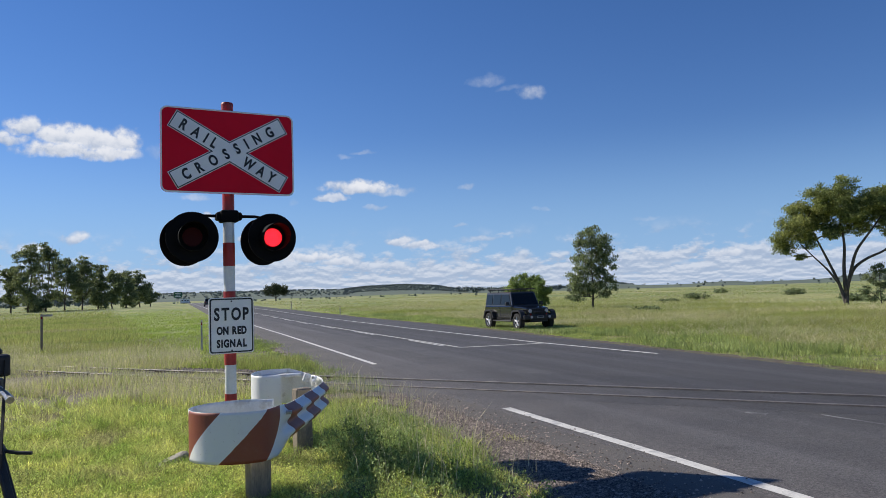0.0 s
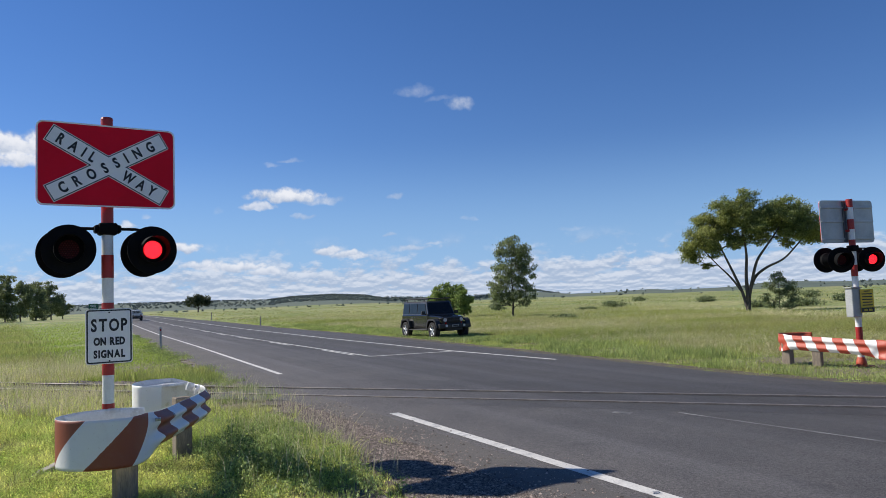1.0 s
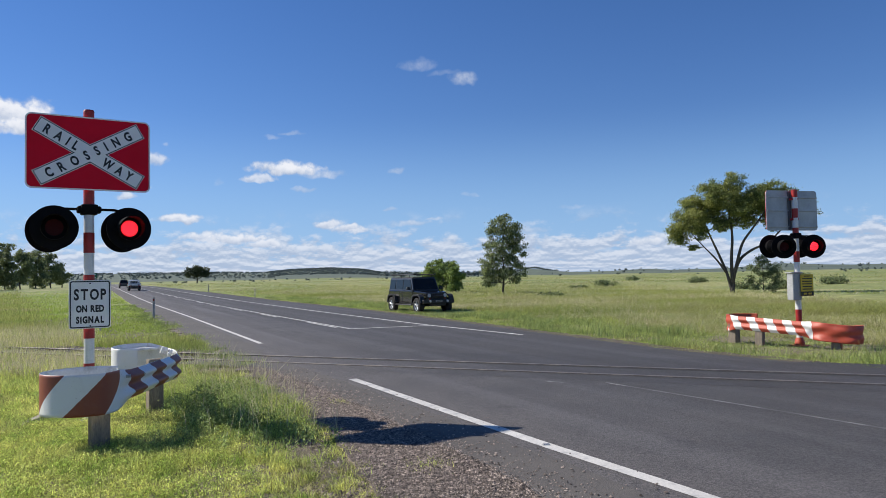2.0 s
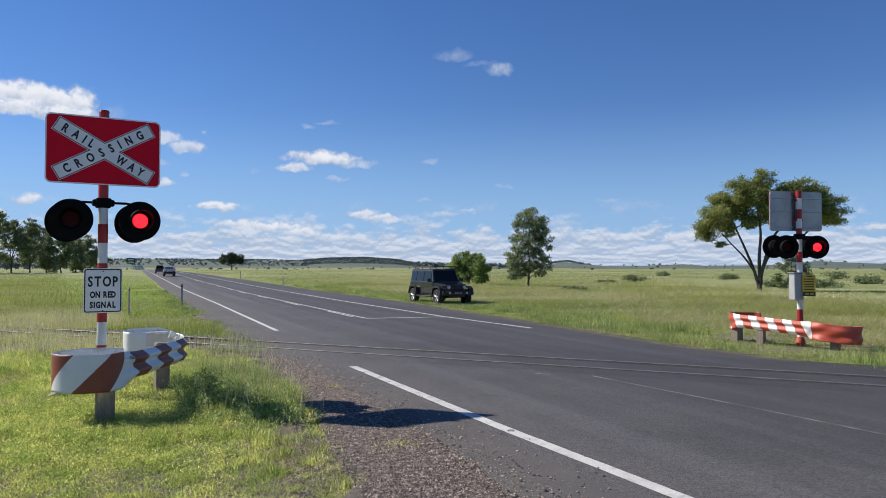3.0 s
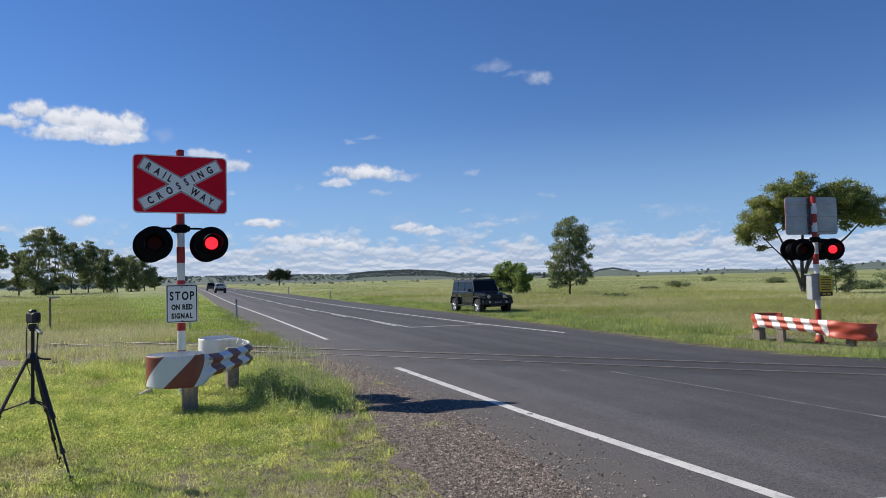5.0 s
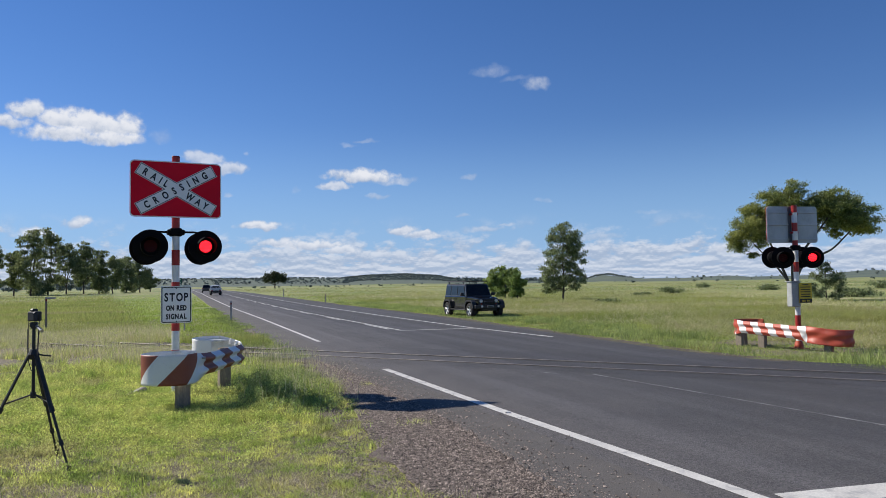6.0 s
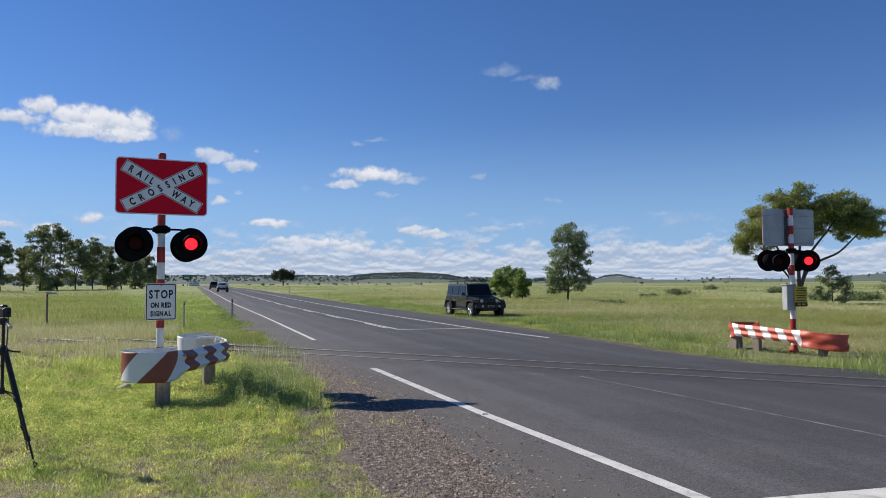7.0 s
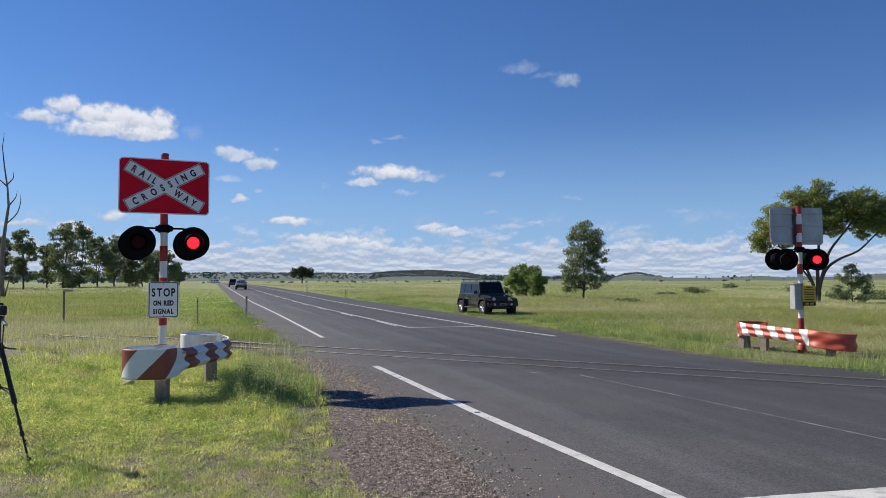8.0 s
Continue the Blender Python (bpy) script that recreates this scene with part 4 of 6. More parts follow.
def beam(name, root, pts, ztop, flat, wave_from, wave_to, mat, inner, label, dent=0.0, fold=0.036):
    """A sheet swept along pts: W-shaped between two shares of its length, flat and taller at its rounded ends."""
    path = smooth_path([(x, y, 0) for x, y in pts])
    s = [0.0]
    for a, b in zip(path, path[1:]):
        s.append(s[-1] + (b - a).length)
    bm = bmesh.new()
    uvl = bm.loops.layers.uv.new("UVMap")
    N = 16
    rows, info = [], {}
    for i, p in enumerate(path):
        d = (path[min(i + 1, len(path) - 1)] - path[max(i - 1, 0)]).normalized()
        out = Vector((d.y, -d.x, 0))
        q = s[i] / s[-1]
        b = max(0.0, min(1.0, (q - wave_from) / 0.07)) * max(0.0, min(1.0, (wave_to - q) / 0.07))
        b = b * b * (3 - 2 * b)
        zt = float(np.interp(q, [k for k, _ in ztop], [v for _, v in ztop]))
        half = (1 - b) * flat / 2 + b * 0.16
        mid = zt - 0.01 - b * 0.02 - half
        row = []
        for side in (0, 1):
            for j in range(N + 1):
                v = -1 + 2 * j / N
                o = b * fold * (1 - math.cos(2 * math.pi * v)) - 0.005 * side + dent * (1 - b) * noise.noise(Vector((s[i] * 3.1, v * 1.3, 4)))
                vert = bm.verts.new(p + out * o + Vector((0, 0, mid + half * v)))
                info[vert] = (s[i], mid + half * v)
                row.append(vert)
        rows.append(row)
    M1 = N + 1
    for a, b in zip(rows, rows[1:]):
        quads = [(a[j], b[j], b[j + 1], a[j + 1], 0) for j in range(N)]
        quads += [(a[M1 + j + 1], b[M1 + j + 1], b[M1 + j], a[M1 + j], 1) for j in range(N)]
        quads += [(a[N], b[N], b[M1 + N], a[M1 + N], 1), (a[M1], b[M1], b[0], a[0], 1)]
        for *vs, mi in quads:
            f = bm.faces.new(vs)
            f.material_index = mi
            for l in f.loops:
                l[uvl].uv = info[l.vert]
    for row in (rows[0], rows[-1]):
        for j in range(N):
            bm.faces.new((row[j], row[j + 1], row[M1 + j + 1], row[M1 + j])).material_index = 1
    bmesh.ops.recalc_face_normals(bm, faces=bm.faces)
    return part(name, bm, mat, root, label, smooth=True, mats=(inner,))


def near_guard():
    root = thing("guard_rail", pose(0, 0, 0), "red-brown and white striped guard rail with rounded ends on timber posts", "guard rail", "guard rails")
    beam("beam", root, [(-3.68, 7.02), (-3.95, 7.14), (-4.25, 7.08), (-4.43, 6.85), (-4.40, 6.6), (-4.22, 6.42), (-3.97, 6.36), (-3.74, 6.5), (-3.42, 7.3), (-3.07, 8.25), (-2.92, 8.75), (-2.93, 9.05), (-3.08, 9.3), (-3.4, 9.36), (-3.64, 9.22), (-3.74, 8.97), (-3.66, 8.76), (-3.42, 8.68)],
         [(0, 0.79), (0.33, 0.785), (0.42, 0.765), (0.6, 0.755), (0.70, 0.75), (0.765, 0.77), (0.81, 0.85), (0.86, 0.855), (1, 0.825)], 0.43, 0.32, 0.745, M["guard_stripe"], M["guard_white"], "striped steel beam, white on its inner side")
    for x, y, rz in ((-3.87, 6.60, 16), (-3.22, 8.42, 16)):
        bm = bmesh.new()
        box(bm, (x, y, 0.12), (0.14, 0.19, 1.15), 0.012, pose(0, 0, 0, 0, 0, rz + 90))
        part("post", bm, M["post_timber"], root, "weathered grey timber post")
    for x, y, z in ((-3.58, 6.72, 0.69), (-3.42, 7.16, 0.66), (-2.98, 8.42, 0.62)):
        bm = bmesh.new()
        disc(bm, (x, y, z), 0.018, 0.05, "x", 10)
        part("bolt", bm, M["galv"], root)
    # top of the rear end, folded inwards into a narrow ledge with a crumpled end
    bm = bmesh.new()
    box(bm, (-3.36, 9.27, 0.765), (0.50, 0.11, 0.022), 0.008, pose(0, 0, 0, 14, 0, 3), seg=2)
    tube(bm, [(-3.60, 9.21, 0.755), (-3.12, 9.25, 0.765)], 0.022, 10)
    part("folded_lip", bm, M["guard_white"], root, "white edge folded inwards")
    bm = bmesh.new()
    box(bm, (-3.06, 9.12, 0.735), (0.09, 0.05, 0.11), 0.012, pose(0, 0, 0, 10, 18, 20))
    box(bm, (-2.99, 9.0, 0.70), (0.13, 0.035, 0.09), 0.012, pose(0, 0, 0, 20, -24, 62))
    part("bracket", bm, M["guard_white"], root, "crumpled white bracket joining beam and end")
    bm = bmesh.new()
    tube(bm, [(-3.0, 8.98, 0.76), (-3.0, 9.0, 0.70), (-2.98, 9.0, 0.64)], [0.015, 0.022, 0.012], 8)
    part("padlock", bm, M["galv"], root)


def far_guard():
    root = thing("guard_rail", pose(0, 0, -0.03), "orange-red and white striped guard rail with a battered end", "guard rail", "guard rails")
    beam("beam", root, [(10.82, 11.22), (10.55, 11.58), (10.2, 11.6), (10.02, 11.35), (10.1, 10.75), (10.24, 9.9), (10.38, 9.2), (10.54, 8.79), (10.82, 8.56), (11.1, 8.64), (11.24, 8.95)],
         [(0, 0.69), (0.25, 0.69), (0.5, 0.64), (0.68, 0.60), (0.8, 0.54), (1, 0.5)], 0.40, 0.22, 0.68, M["guard_stripe_far"], M["guard_red"], "striped steel beam with faded red dented ends", 0.06, 0.024)
    for x, y, h, tilt in ((10.12, 11.35, 0.5, 2), (10.2, 10.62, 0.42, 0), (10.62, 8.95, 0.34, 12), (10.4, 11.55, 0.5, -3)):
        bm = bmesh.new()
        box(bm, (x, y, h - 0.4), (0.13, 0.19, 0.8), 0.012, pose(0, 0, 0, 0, tilt, 14))
        part("post", bm, M["post_timber"], root, "weathered grey timber post")


near_guard()
far_guard()


def flat_stone():
    bm = bmesh.new()
    rng = random.Random(9)
    ring = [(math.cos(a) * rng.uniform(0.85, 1.1) * 0.17, math.sin(a) * rng.uniform(0.85, 1.1) * 0.09) for a in (k * math.pi / 6 for k in range(12))]
    loft(bm, [[(x * q, y * q, z + 0.25 * x * (z > 0)) for x, y in ring] for z, q in ((-0.06, 0.9), (0.03, 1.0), (0.055, 0.86), (0.062, 0.6))])
    ob = part("flat_stone", bm, M["sleeper_pale"])
    ob.matrix_basis = pose(-4.6, 8.45, 0.0, 0, 0, 18)
    tagged(ob, "pale flat slab half sunk in the grass", "stone")


flat_stone()


# ================= tripod with camera =================
def make_tripod():
    cx, cy, g = -5.27, 3.75, -0.05
    root = thing("tripod", pose(cx, cy, g), "black photo tripod standing in the grass, legs spread", "tripod")
    apex = 1.12
    feet = [(0.39, -0.40), (0.14, 0.53), (-0.54, -0.13)]
    for fx, fy in feet:
        bm = bmesh.new()
        top, foot = Vector((fx * 0.07, fy * 0.07, apex)), Vector((fx, fy, 0.0))
        pts = [top.lerp(foot, t) for t in (0, 0.46, 0.465, 0.74, 0.745, 1.0)]
        tube(bm, pts, [0.015, 0.015, 0.013, 0.013, 0.010, 0.010], 10)
        for o in (-0.016, 0.016):
            n = Vector((-fy, fx, 0)).normalized() * o
            tube(bm, [top + n, top.lerp(foot, 0.46) + n], 0.0095, 8)
        leg = part("leg", bm, M["plastic_black"], root)
        for t, r in ((0.46, 0.026), (0.74, 0.021)):
            bm = bmesh.new()
            p = top.lerp(foot, t)
            tube(bm, [p, p + (foot - top).normalized() * 0.05], r, 10)
            part("clamp", bm, M["plastic_black"], leg)
        bm = bmesh.new()
        tube(bm, [foot + Vector((0, 0, 0.05)), foot - Vector((0, 0, 0.02))], [0.018, 0.02], 10)
        part("rubber_foot", bm, M["tyre"], leg)
        bm = bmesh.new()
        tube(bm, [(0, 0, 0.72), top.lerp(foot, 0.43)], 0.008, 6)
        part("brace", bm, M["plastic_black"], root)
    bm = bmesh.new()
    tube(bm, [(0, 0, 0.68), (0, 0, 1.40)], 0.016, 12)
    tube(bm, [(0, 0, 0.68), (0, 0, 0.74)], 0.027, 12)
    part("centre_column", bm, M["plastic_black"], root)
    bm = bmesh.new()
    tube(bm, [(0, 0, apex - 0.05), (0, 0, apex), (0, 0, apex + 0.05)], [0.04, 0.055, 0.03], 12)
    tube(bm, [(0.03, 0, apex), (0.1, -0.01, apex - 0.015), (0.16, -0.02, apex - 0.02)], 0.009, 8)
    part("collar", bm, M["plastic_black"], root, "black collar with crank handle")
    bm = bmesh.new()
    box(bm, (0, 0, 1.42), (0.07, 0.08, 0.05), 0.008)
    tube(bm, [(0, 0, 1.38), (0, 0, 1.43)], 0.03, 12)
    head = part("pan_head", bm, M["plastic_black"], root)
    bm = bmesh.new()
    tube(bm, [(0.02, -0.02, 1.41), (0.08, -0.12, 1.375), (0.10, -0.16, 1.36)], [0.011, 0.016, 0.018], 8)
    part("pan_handle", bm, M["metal_grey"], head, "grey grip of the pan handle")
    cam_root = thing("photo_camera", pose(cx, cy, g + 1.45, 0, 0, -48), "black photo camera with lens mounted on the tripod", "camera")
    bm = bmesh.new()
    box(bm, (0.01, 0, 0.055), (0.145, 0.07, 0.1), 0.014, seg=2)
    box(bm, (0.055, -0.02, 0.05), (0.035, 0.05, 0.095), 0.012)
    box(bm, (0.0, 0, 0.115), (0.06, 0.06, 0.035), 0.012)
    part("body", bm, M["plastic_black"], cam_root)
    bm = bmesh.new()
    tube(bm, [(-0.04, 0.02, 0.055), (-0.075, 0.045, 0.055), (-0.11, 0.065, 0.055)], [0.034, 0.036, 0.038], 16)
    part("lens", bm, M["plastic_black"], cam_root, "black camera lens")
    for sx, dip in ((-0.075, 0.5), (0.085, 0.46)):
        bm = bmesh.new()
        path = [(sx, 0, 0.08), (sx * 1.15, -0.01, -0.08), (sx * 1.05, -0.015, -0.25), (sx * 0.9, -0.015, -0.4), (sx * 0.3, -0.01, -dip)]
        for a, b, w in zip(path, path[1:], (0.004, 0.010, 0.010, 0.005)):
            a, b = Vector(a), Vector(b)
            q = [bm.verts.new(p + Vector((o, t, 0))) for p, t in ((a, 0), (b, 0), (b, 0.004), (a, 0.004)) for o in (-w, w)]
            for f in ((0, 1, 3, 2), (4, 5, 7, 6), (0, 2, 4, 6), (1, 3, 5, 7)):
                bm.faces.new([q[i] for i in f])
        part("strap", bm, M["strap"], cam_root, "black neck strap hanging down")


make_tripod()


# ================= roadside posts and signs =================
def guide_post(x, y, h, label, plate=False, r=0.05, mat="post_white"):
    root = thing("guide_post", pose(x, y, -0.06 + rise(y)), label, "guide post", "guide posts")
    bm = bmesh.new()
    box(bm, (0, 0, h / 2 - 0.1), (r * 2, 0.035, h + 0.2), 0.008)
    part("post", bm, M[mat], root)
    bm = bmesh.new()
    box(bm, (0, -0.019, h - 0.13), (r * 1.3, 0.004, 0.1))
    part("reflector", bm, M["lamp_red"], root, "small red reflector")
    if plate:
        bm = bmesh.new()
        box(bm, (0.16, -0.02, h - 0.05), (0.40, 0.015, 0.075), 0.01)
        part("plate", bm, M["post_white"], root, "small pale name plate")
    return root


guide_post(-1.72, 36.0, 1.05, "grey-white plastic guide post beside the asphalt")
guide_post(-4.0, 28.3, 1.1, "thin grey post standing in the grass", r=0.03)
guide_post(-9.5, 30.0, 1.5, "slim weathered post with a small plate in the field", True, 0.04, "post_timber")
guide_post(9.2, 105.0, 1.2, "distant guide post on the verge")
guide_post(8.9, 68.0, 1.0, "pale guide post on the far verge", r=0.04)


def direction_sign():
    root = thing("road_sign", pose(-9.1, 350, 0.75), "large green direction sign on two posts beside the road", "road sign")
    bm = bmesh.new()
    prism(bm, round_rect(3.6, 2.5, 0.15, 4, 0, 4.4), 0.04)
    p = part("sign_plate", bm, M["sign_green"], root)
    for z, w in ((5.0, 2.4), (4.3, 2.0), (3.7, 2.6)):
        bm = bmesh.new()
        box(bm, (0, -0.03, z), (w, 0.01, 0.22))
        part("writing_bar", bm, M["sign_white"], p)
    for x in (-1.1, 1.1):
        bm = bmesh.new()
        tube(bm, [(x, 0.05, -0.3), (x, 0.05, 5.5)], 0.07, 10)
        part("post", bm, M["galv"], root)


direction_sign()


# ================= vehicles =================
def panel(bm, quad, depth):
    """A thin slab on a four-cornered outline, thick along its normal."""
    q = [Vector(p) for p in quad]
    n = (q[1] - q[0]).cross(q[2] - q[0]).normalized() * depth
    a = [bm.verts.new(p) for p in q]
    b = [bm.verts.new(p + n) for p in q]
    k = len(q)
    bm.faces.new(a[::-1])
    bm.faces.new(b)
    for i in range(k):
        bm.faces.new((a[i], a[(i + 1) % k], b[(i + 1) % k], b[i]))
    bmesh.ops.recalc_face_normals(bm, faces=bm.faces)


def wheel(root, x, y, r, w, side, spokes=5):
    """A tyre with a spoked rim; x ahead, y to the left; side +1 shows its face to +y."""
    bm = bmesh.new()
    prof = [(0.62, -0.5), (0.9, -0.5), (0.98, -0.4), (1.0, -0.2), (1.0, 0.2), (0.98, 0.4), (0.9, 0.5), (0.62, 0.5)]
    seg = 28
    rings = []
    for j in range(seg):
        a = 2 * math.pi * j / seg
        rings.append([bm.verts.new((x + r * p * math.cos(a), y + w * q, r + r * p * math.sin(a))) for p, q in prof])
    for j in range(seg):
        p, q = rings[j], rings[(j + 1) % seg]
        for i in range(len(prof)):
            bm.faces.new((p[i], p[(i + 1) % len(prof)], q[(i + 1) % len(prof)], q[i]))
    bmesh.ops.recalc_face_normals(bm, faces=bm.faces)
    wh = part("wheel", bm, M["tyre"], root, "black all-terrain tyre", smooth=False)
    bm = bmesh.new()
    f = y + side * w * 0.36
    disc(bm, (x, y + side * w * 0.1, r), r * 0.62, w * 0.3, "y", 24)
    rim0 = part("rim_well", bm, M["plastic_black"], wh)
    bm = bmesh.new()
    for k in range(spokes):
        a = 2 * math.pi * (k + 0.25) / spokes
        for off in (-0.1, 0.1):
            d = Vector((math.cos(a + off), 0, math.sin(a + off)))
            tube(bm, [Vector((x, f, r)) + d * r * 0.1, Vector((x, f, r)) + d * r * 0.6], [r * 0.055, r * 0.075], 6)
    disc(bm, (x, f, r), r * 0.17, 0.03, "y", 14)
    for k in range(24):
        a, b = 2 * math.pi * k / 24, 2 * math.pi * (k + 1) / 24
        tube(bm, [(x + r * 0.62 * math.cos(t), f, r + r * 0.62 * math.sin(t)) for t in (a, b)], r * 0.035, 5, False)
    part("rim", bm, M["alloy"], wh, "silver spoked alloy rim")
    return wh


def make_jeep():
    """Boxy four-door off-roader; x ahead, y left, wheels on z = 0."""
    root = thing("parked_car", pose(10.95, 33.1, -0.1, 0, 0, -86), "dark grey boxy off-road car with roof rack parked on the grass", "car", "cars")
    WB = 2.95
    fx, rx, r = WB / 2, -WB / 2, 0.40
    # tub with the doors, and the narrowing bonnet
    bm = bmesh.new()

    def sec(x, w, z0, z1, tuck=0.03):
        return [(x, -w + tuck, z0), (x, -w, z0 + 0.12), (x, -w, z1 - 0.05), (x, -w + 0.05, z1), (x, w - 0.05, z1), (x, w, z1 - 0.05), (x, w, z0 + 0.12), (x, w - tuck, z0)]
    loft(bm, [sec(-2.1, 0.76, 0.52, 1.13), sec(-2.05, 0.78, 0.5, 1.15), sec(0.75, 0.78, 0.46, 1.15), sec(0.8, 0.77, 0.46, 1.16)])
    body = part("body", bm, M["paint_grey"], root, "dark grey painted body")
    bm = bmesh.new()
    loft(bm, [sec(0.78, 0.755, 0.62, 1.13), sec(1.3, 0.68, 0.66, 1.10), sec(1.88, 0.60, 0.66, 1.05), sec(1.93, 0.58, 0.68, 1.01)])
    part("bonnet", bm, M["paint_grey"], root, "dark grey tapered bonnet")
    # cabin with upright windscreen and hard top
    bm = bmesh.new()
    loft(bm, [[(x, y, z) for x, y, z in ((xb, -0.74, 1.13), (xt, -0.66, 1.76), (xt, -0.60, 1.82), (xt, 0.60, 1.82), (xt, 0.66, 1.76), (xb, 0.74, 1.13))] for xb, xt in ((-2.08, -2.02), (-1.0, -1.0), (0.3, 0.3), (0.82, 0.52))])
    cabin = part("hard_top", bm, M["paint_dark"], root, "black hard top cabin")
    bm = bmesh.new()
    panel(bm, [(0.815, -0.66, 1.2), (0.815, 0.66, 1.2), (0.56, 0.585, 1.73), (0.56, -0.585, 1.73)], 0.012)
    part("windscreen", bm, M["car_glass"], root, "dark tinted windscreen")
    for sy in (-1, 1):
        for x0, x1, cut in ((-1.98, -1.32, 0.0), (-1.22, -0.42, 0.0), (-0.34, 0.62, 0.2)):
            bm = bmesh.new()
            q = [(x0, sy * 0.742, 1.2), (x1, sy * 0.742, 1.2), (x1 - cut, sy * 0.675, 1.7), (x0, sy * 0.675, 1.7)]
            panel(bm, q if sy < 0 else q[::-1], 0.008)
            part("side_window", bm, M["car_glass"], root, "tinted side window")
        for x in (-1.27, -0.38, 0.74):
            bm = bmesh.new()
            box(bm, (x, sy * 0.782, 0.82), (0.012, 0.006, 0.62))
            part("door_gap", bm, M["plastic_black"], root)
        for x in (-0.55, 0.45 - 0.75):
            bm = bmesh.new()
            box(bm, (x - 0.25, sy * 0.795, 1.02), (0.16, 0.03, 0.035), 0.01)
            part("door_handle", bm, M["plastic_black"], root)
        bm = bmesh.new()
        box(bm, (0.66, sy * 0.93, 1.25), (0.1, 0.2, 0.17), 0.03, seg=2)
        tube(bm, [(0.66, sy * 0.76, 1.17), (0.66, sy * 0.88, 1.2)], 0.025, 8)
        part("mirror", bm, M["plastic_black"], root, "black side mirror")
        bm = bmesh.new()
        box(bm, (-0.1, sy * 0.82, 0.42), (1.9, 0.14, 0.06), 0.02)
        part("side_step", bm, M["plastic_black"], root, "black side step")
        for x0 in (fx, rx):
            bm = bmesh.new()
            wdt = 0.24 if x0 > 0 else 0.2
            out = [(-0.56, 0.50), (-0.40, 0.90), (-0.22, 0.96), (0.26, 0.96), (0.44, 0.86), (0.56, 0.55), (0.50, 0.53), (0.39, 0.80), (0.22, 0.88), (-0.22, 0.88), (-0.34, 0.82), (-0.48, 0.50)]
            prism(bm, out, wdt, pose(x0, sy * 0.83, 0))
            part("wheel_arch_flare", bm, M["plastic_black"], root, "black plastic wheel arch flare")
            wheel(root, x0, sy * 0.79, r, 0.26, sy)
    # face: grille with upright slots, round headlights, steel bumper
    bm = bmesh.new()
    box(bm, (1.94, 0, 0.85), (0.06, 1.12, 0.34), 0.03, seg=2)
    gr = part("grille", bm, M["plastic_black"], root, "black slotted grille")
    for k in range(7):
        bm = bmesh.new()
        box(bm, (1.972, (k - 3) * 0.095, 0.86), (0.012, 0.05, 0.24), 0.004)
        part("slot", bm, M["groove"], gr)
    for sy in (-1, 1):
        bm = bmesh.new()
        disc(bm, (1.975, sy * 0.44, 0.9), 0.09, 0.04, "x", 24)
        part("headlight", bm, M["lamp_clear"], root, "round clear headlight")
        bm = bmesh.new()
        disc(bm, (1.98, sy * 0.42, 0.74), 0.045, 0.03, "x", 14)
        part("indicator", bm, M["lamp_red"], root)
        bm = bmesh.new()
        disc(bm, (2.17, sy * 0.48, 0.62), 0.06, 0.04, "x", 16)
        part("fog_light", bm, M["lamp_clear"], root)
    bm = bmesh.new()
    box(bm, (2.06, 0, 0.6), (0.2, 1.72, 0.2), 0.03, seg=2)
    box(bm, (2.0, 0, 0.45), (0.14, 0.9, 0.14), 0.03)
    tube(bm, [(2.1, -0.32, 0.68), (2.12, -0.3, 0.86), (2.12, 0.3, 0.86), (2.1, 0.32, 0.68)], 0.028, 8)
    bp = part("front_bumper", bm, M["plastic_black"], root, "black steel front bumper with hoop")
    bm = bmesh.new()
    box(bm, (2.17, 0, 0.62), (0.01, 0.37, 0.1))
    pl = part("number_plate", bm, M["sticker_grey"], bp, "number plate with a plain bar")
    bm = bmesh.new()
    box(bm, (2.178, 0, 0.62), (0.006, 0.28, 0.05))
    part("writing_bar", bm, M["sign_black"], pl)
    bm = bmesh.new()
    box(bm, (-2.13, 0, 0.58), (0.14, 1.6, 0.18), 0.03)
    part("rear_bumper", bm, M["plastic_black"], root)
    bm = bmesh.new()
    box(bm, (-0.2, 0, 0.47), (3.4, 0.8, 0.16), 0.03)
    for x in (fx, rx):
        tube(bm, [(x, -0.78, 0.4), (x, 0.78, 0.4)], 0.05, 8)
    part("chassis", bm, M["plastic_black"], root)
    # roof rack
    bm = bmesh.new()
    for sy in (-1, 1):
        tube(bm, [(-1.95, sy * 0.62, 1.95), (0.62, sy * 0.62, 1.95)], 0.03, 8)
        for x in (-1.7, -0.8, 0.2):
            tube(bm, [(x, sy * 0.62, 1.95), (x, sy * 0.63, 1.8)], 0.02, 6)
    rack = part("roof_rack", bm, M["plastic_black"], root, "flat black roof rack")
    for k in range(9):
        bm = bmesh.new()
        box(bm, (-1.88 + k * 0.305, 0, 1.965), (0.11, 1.24, 0.025), 0.005)
        part("slat", bm, M["plastic_black"], rack)
    return root


make_jeep()


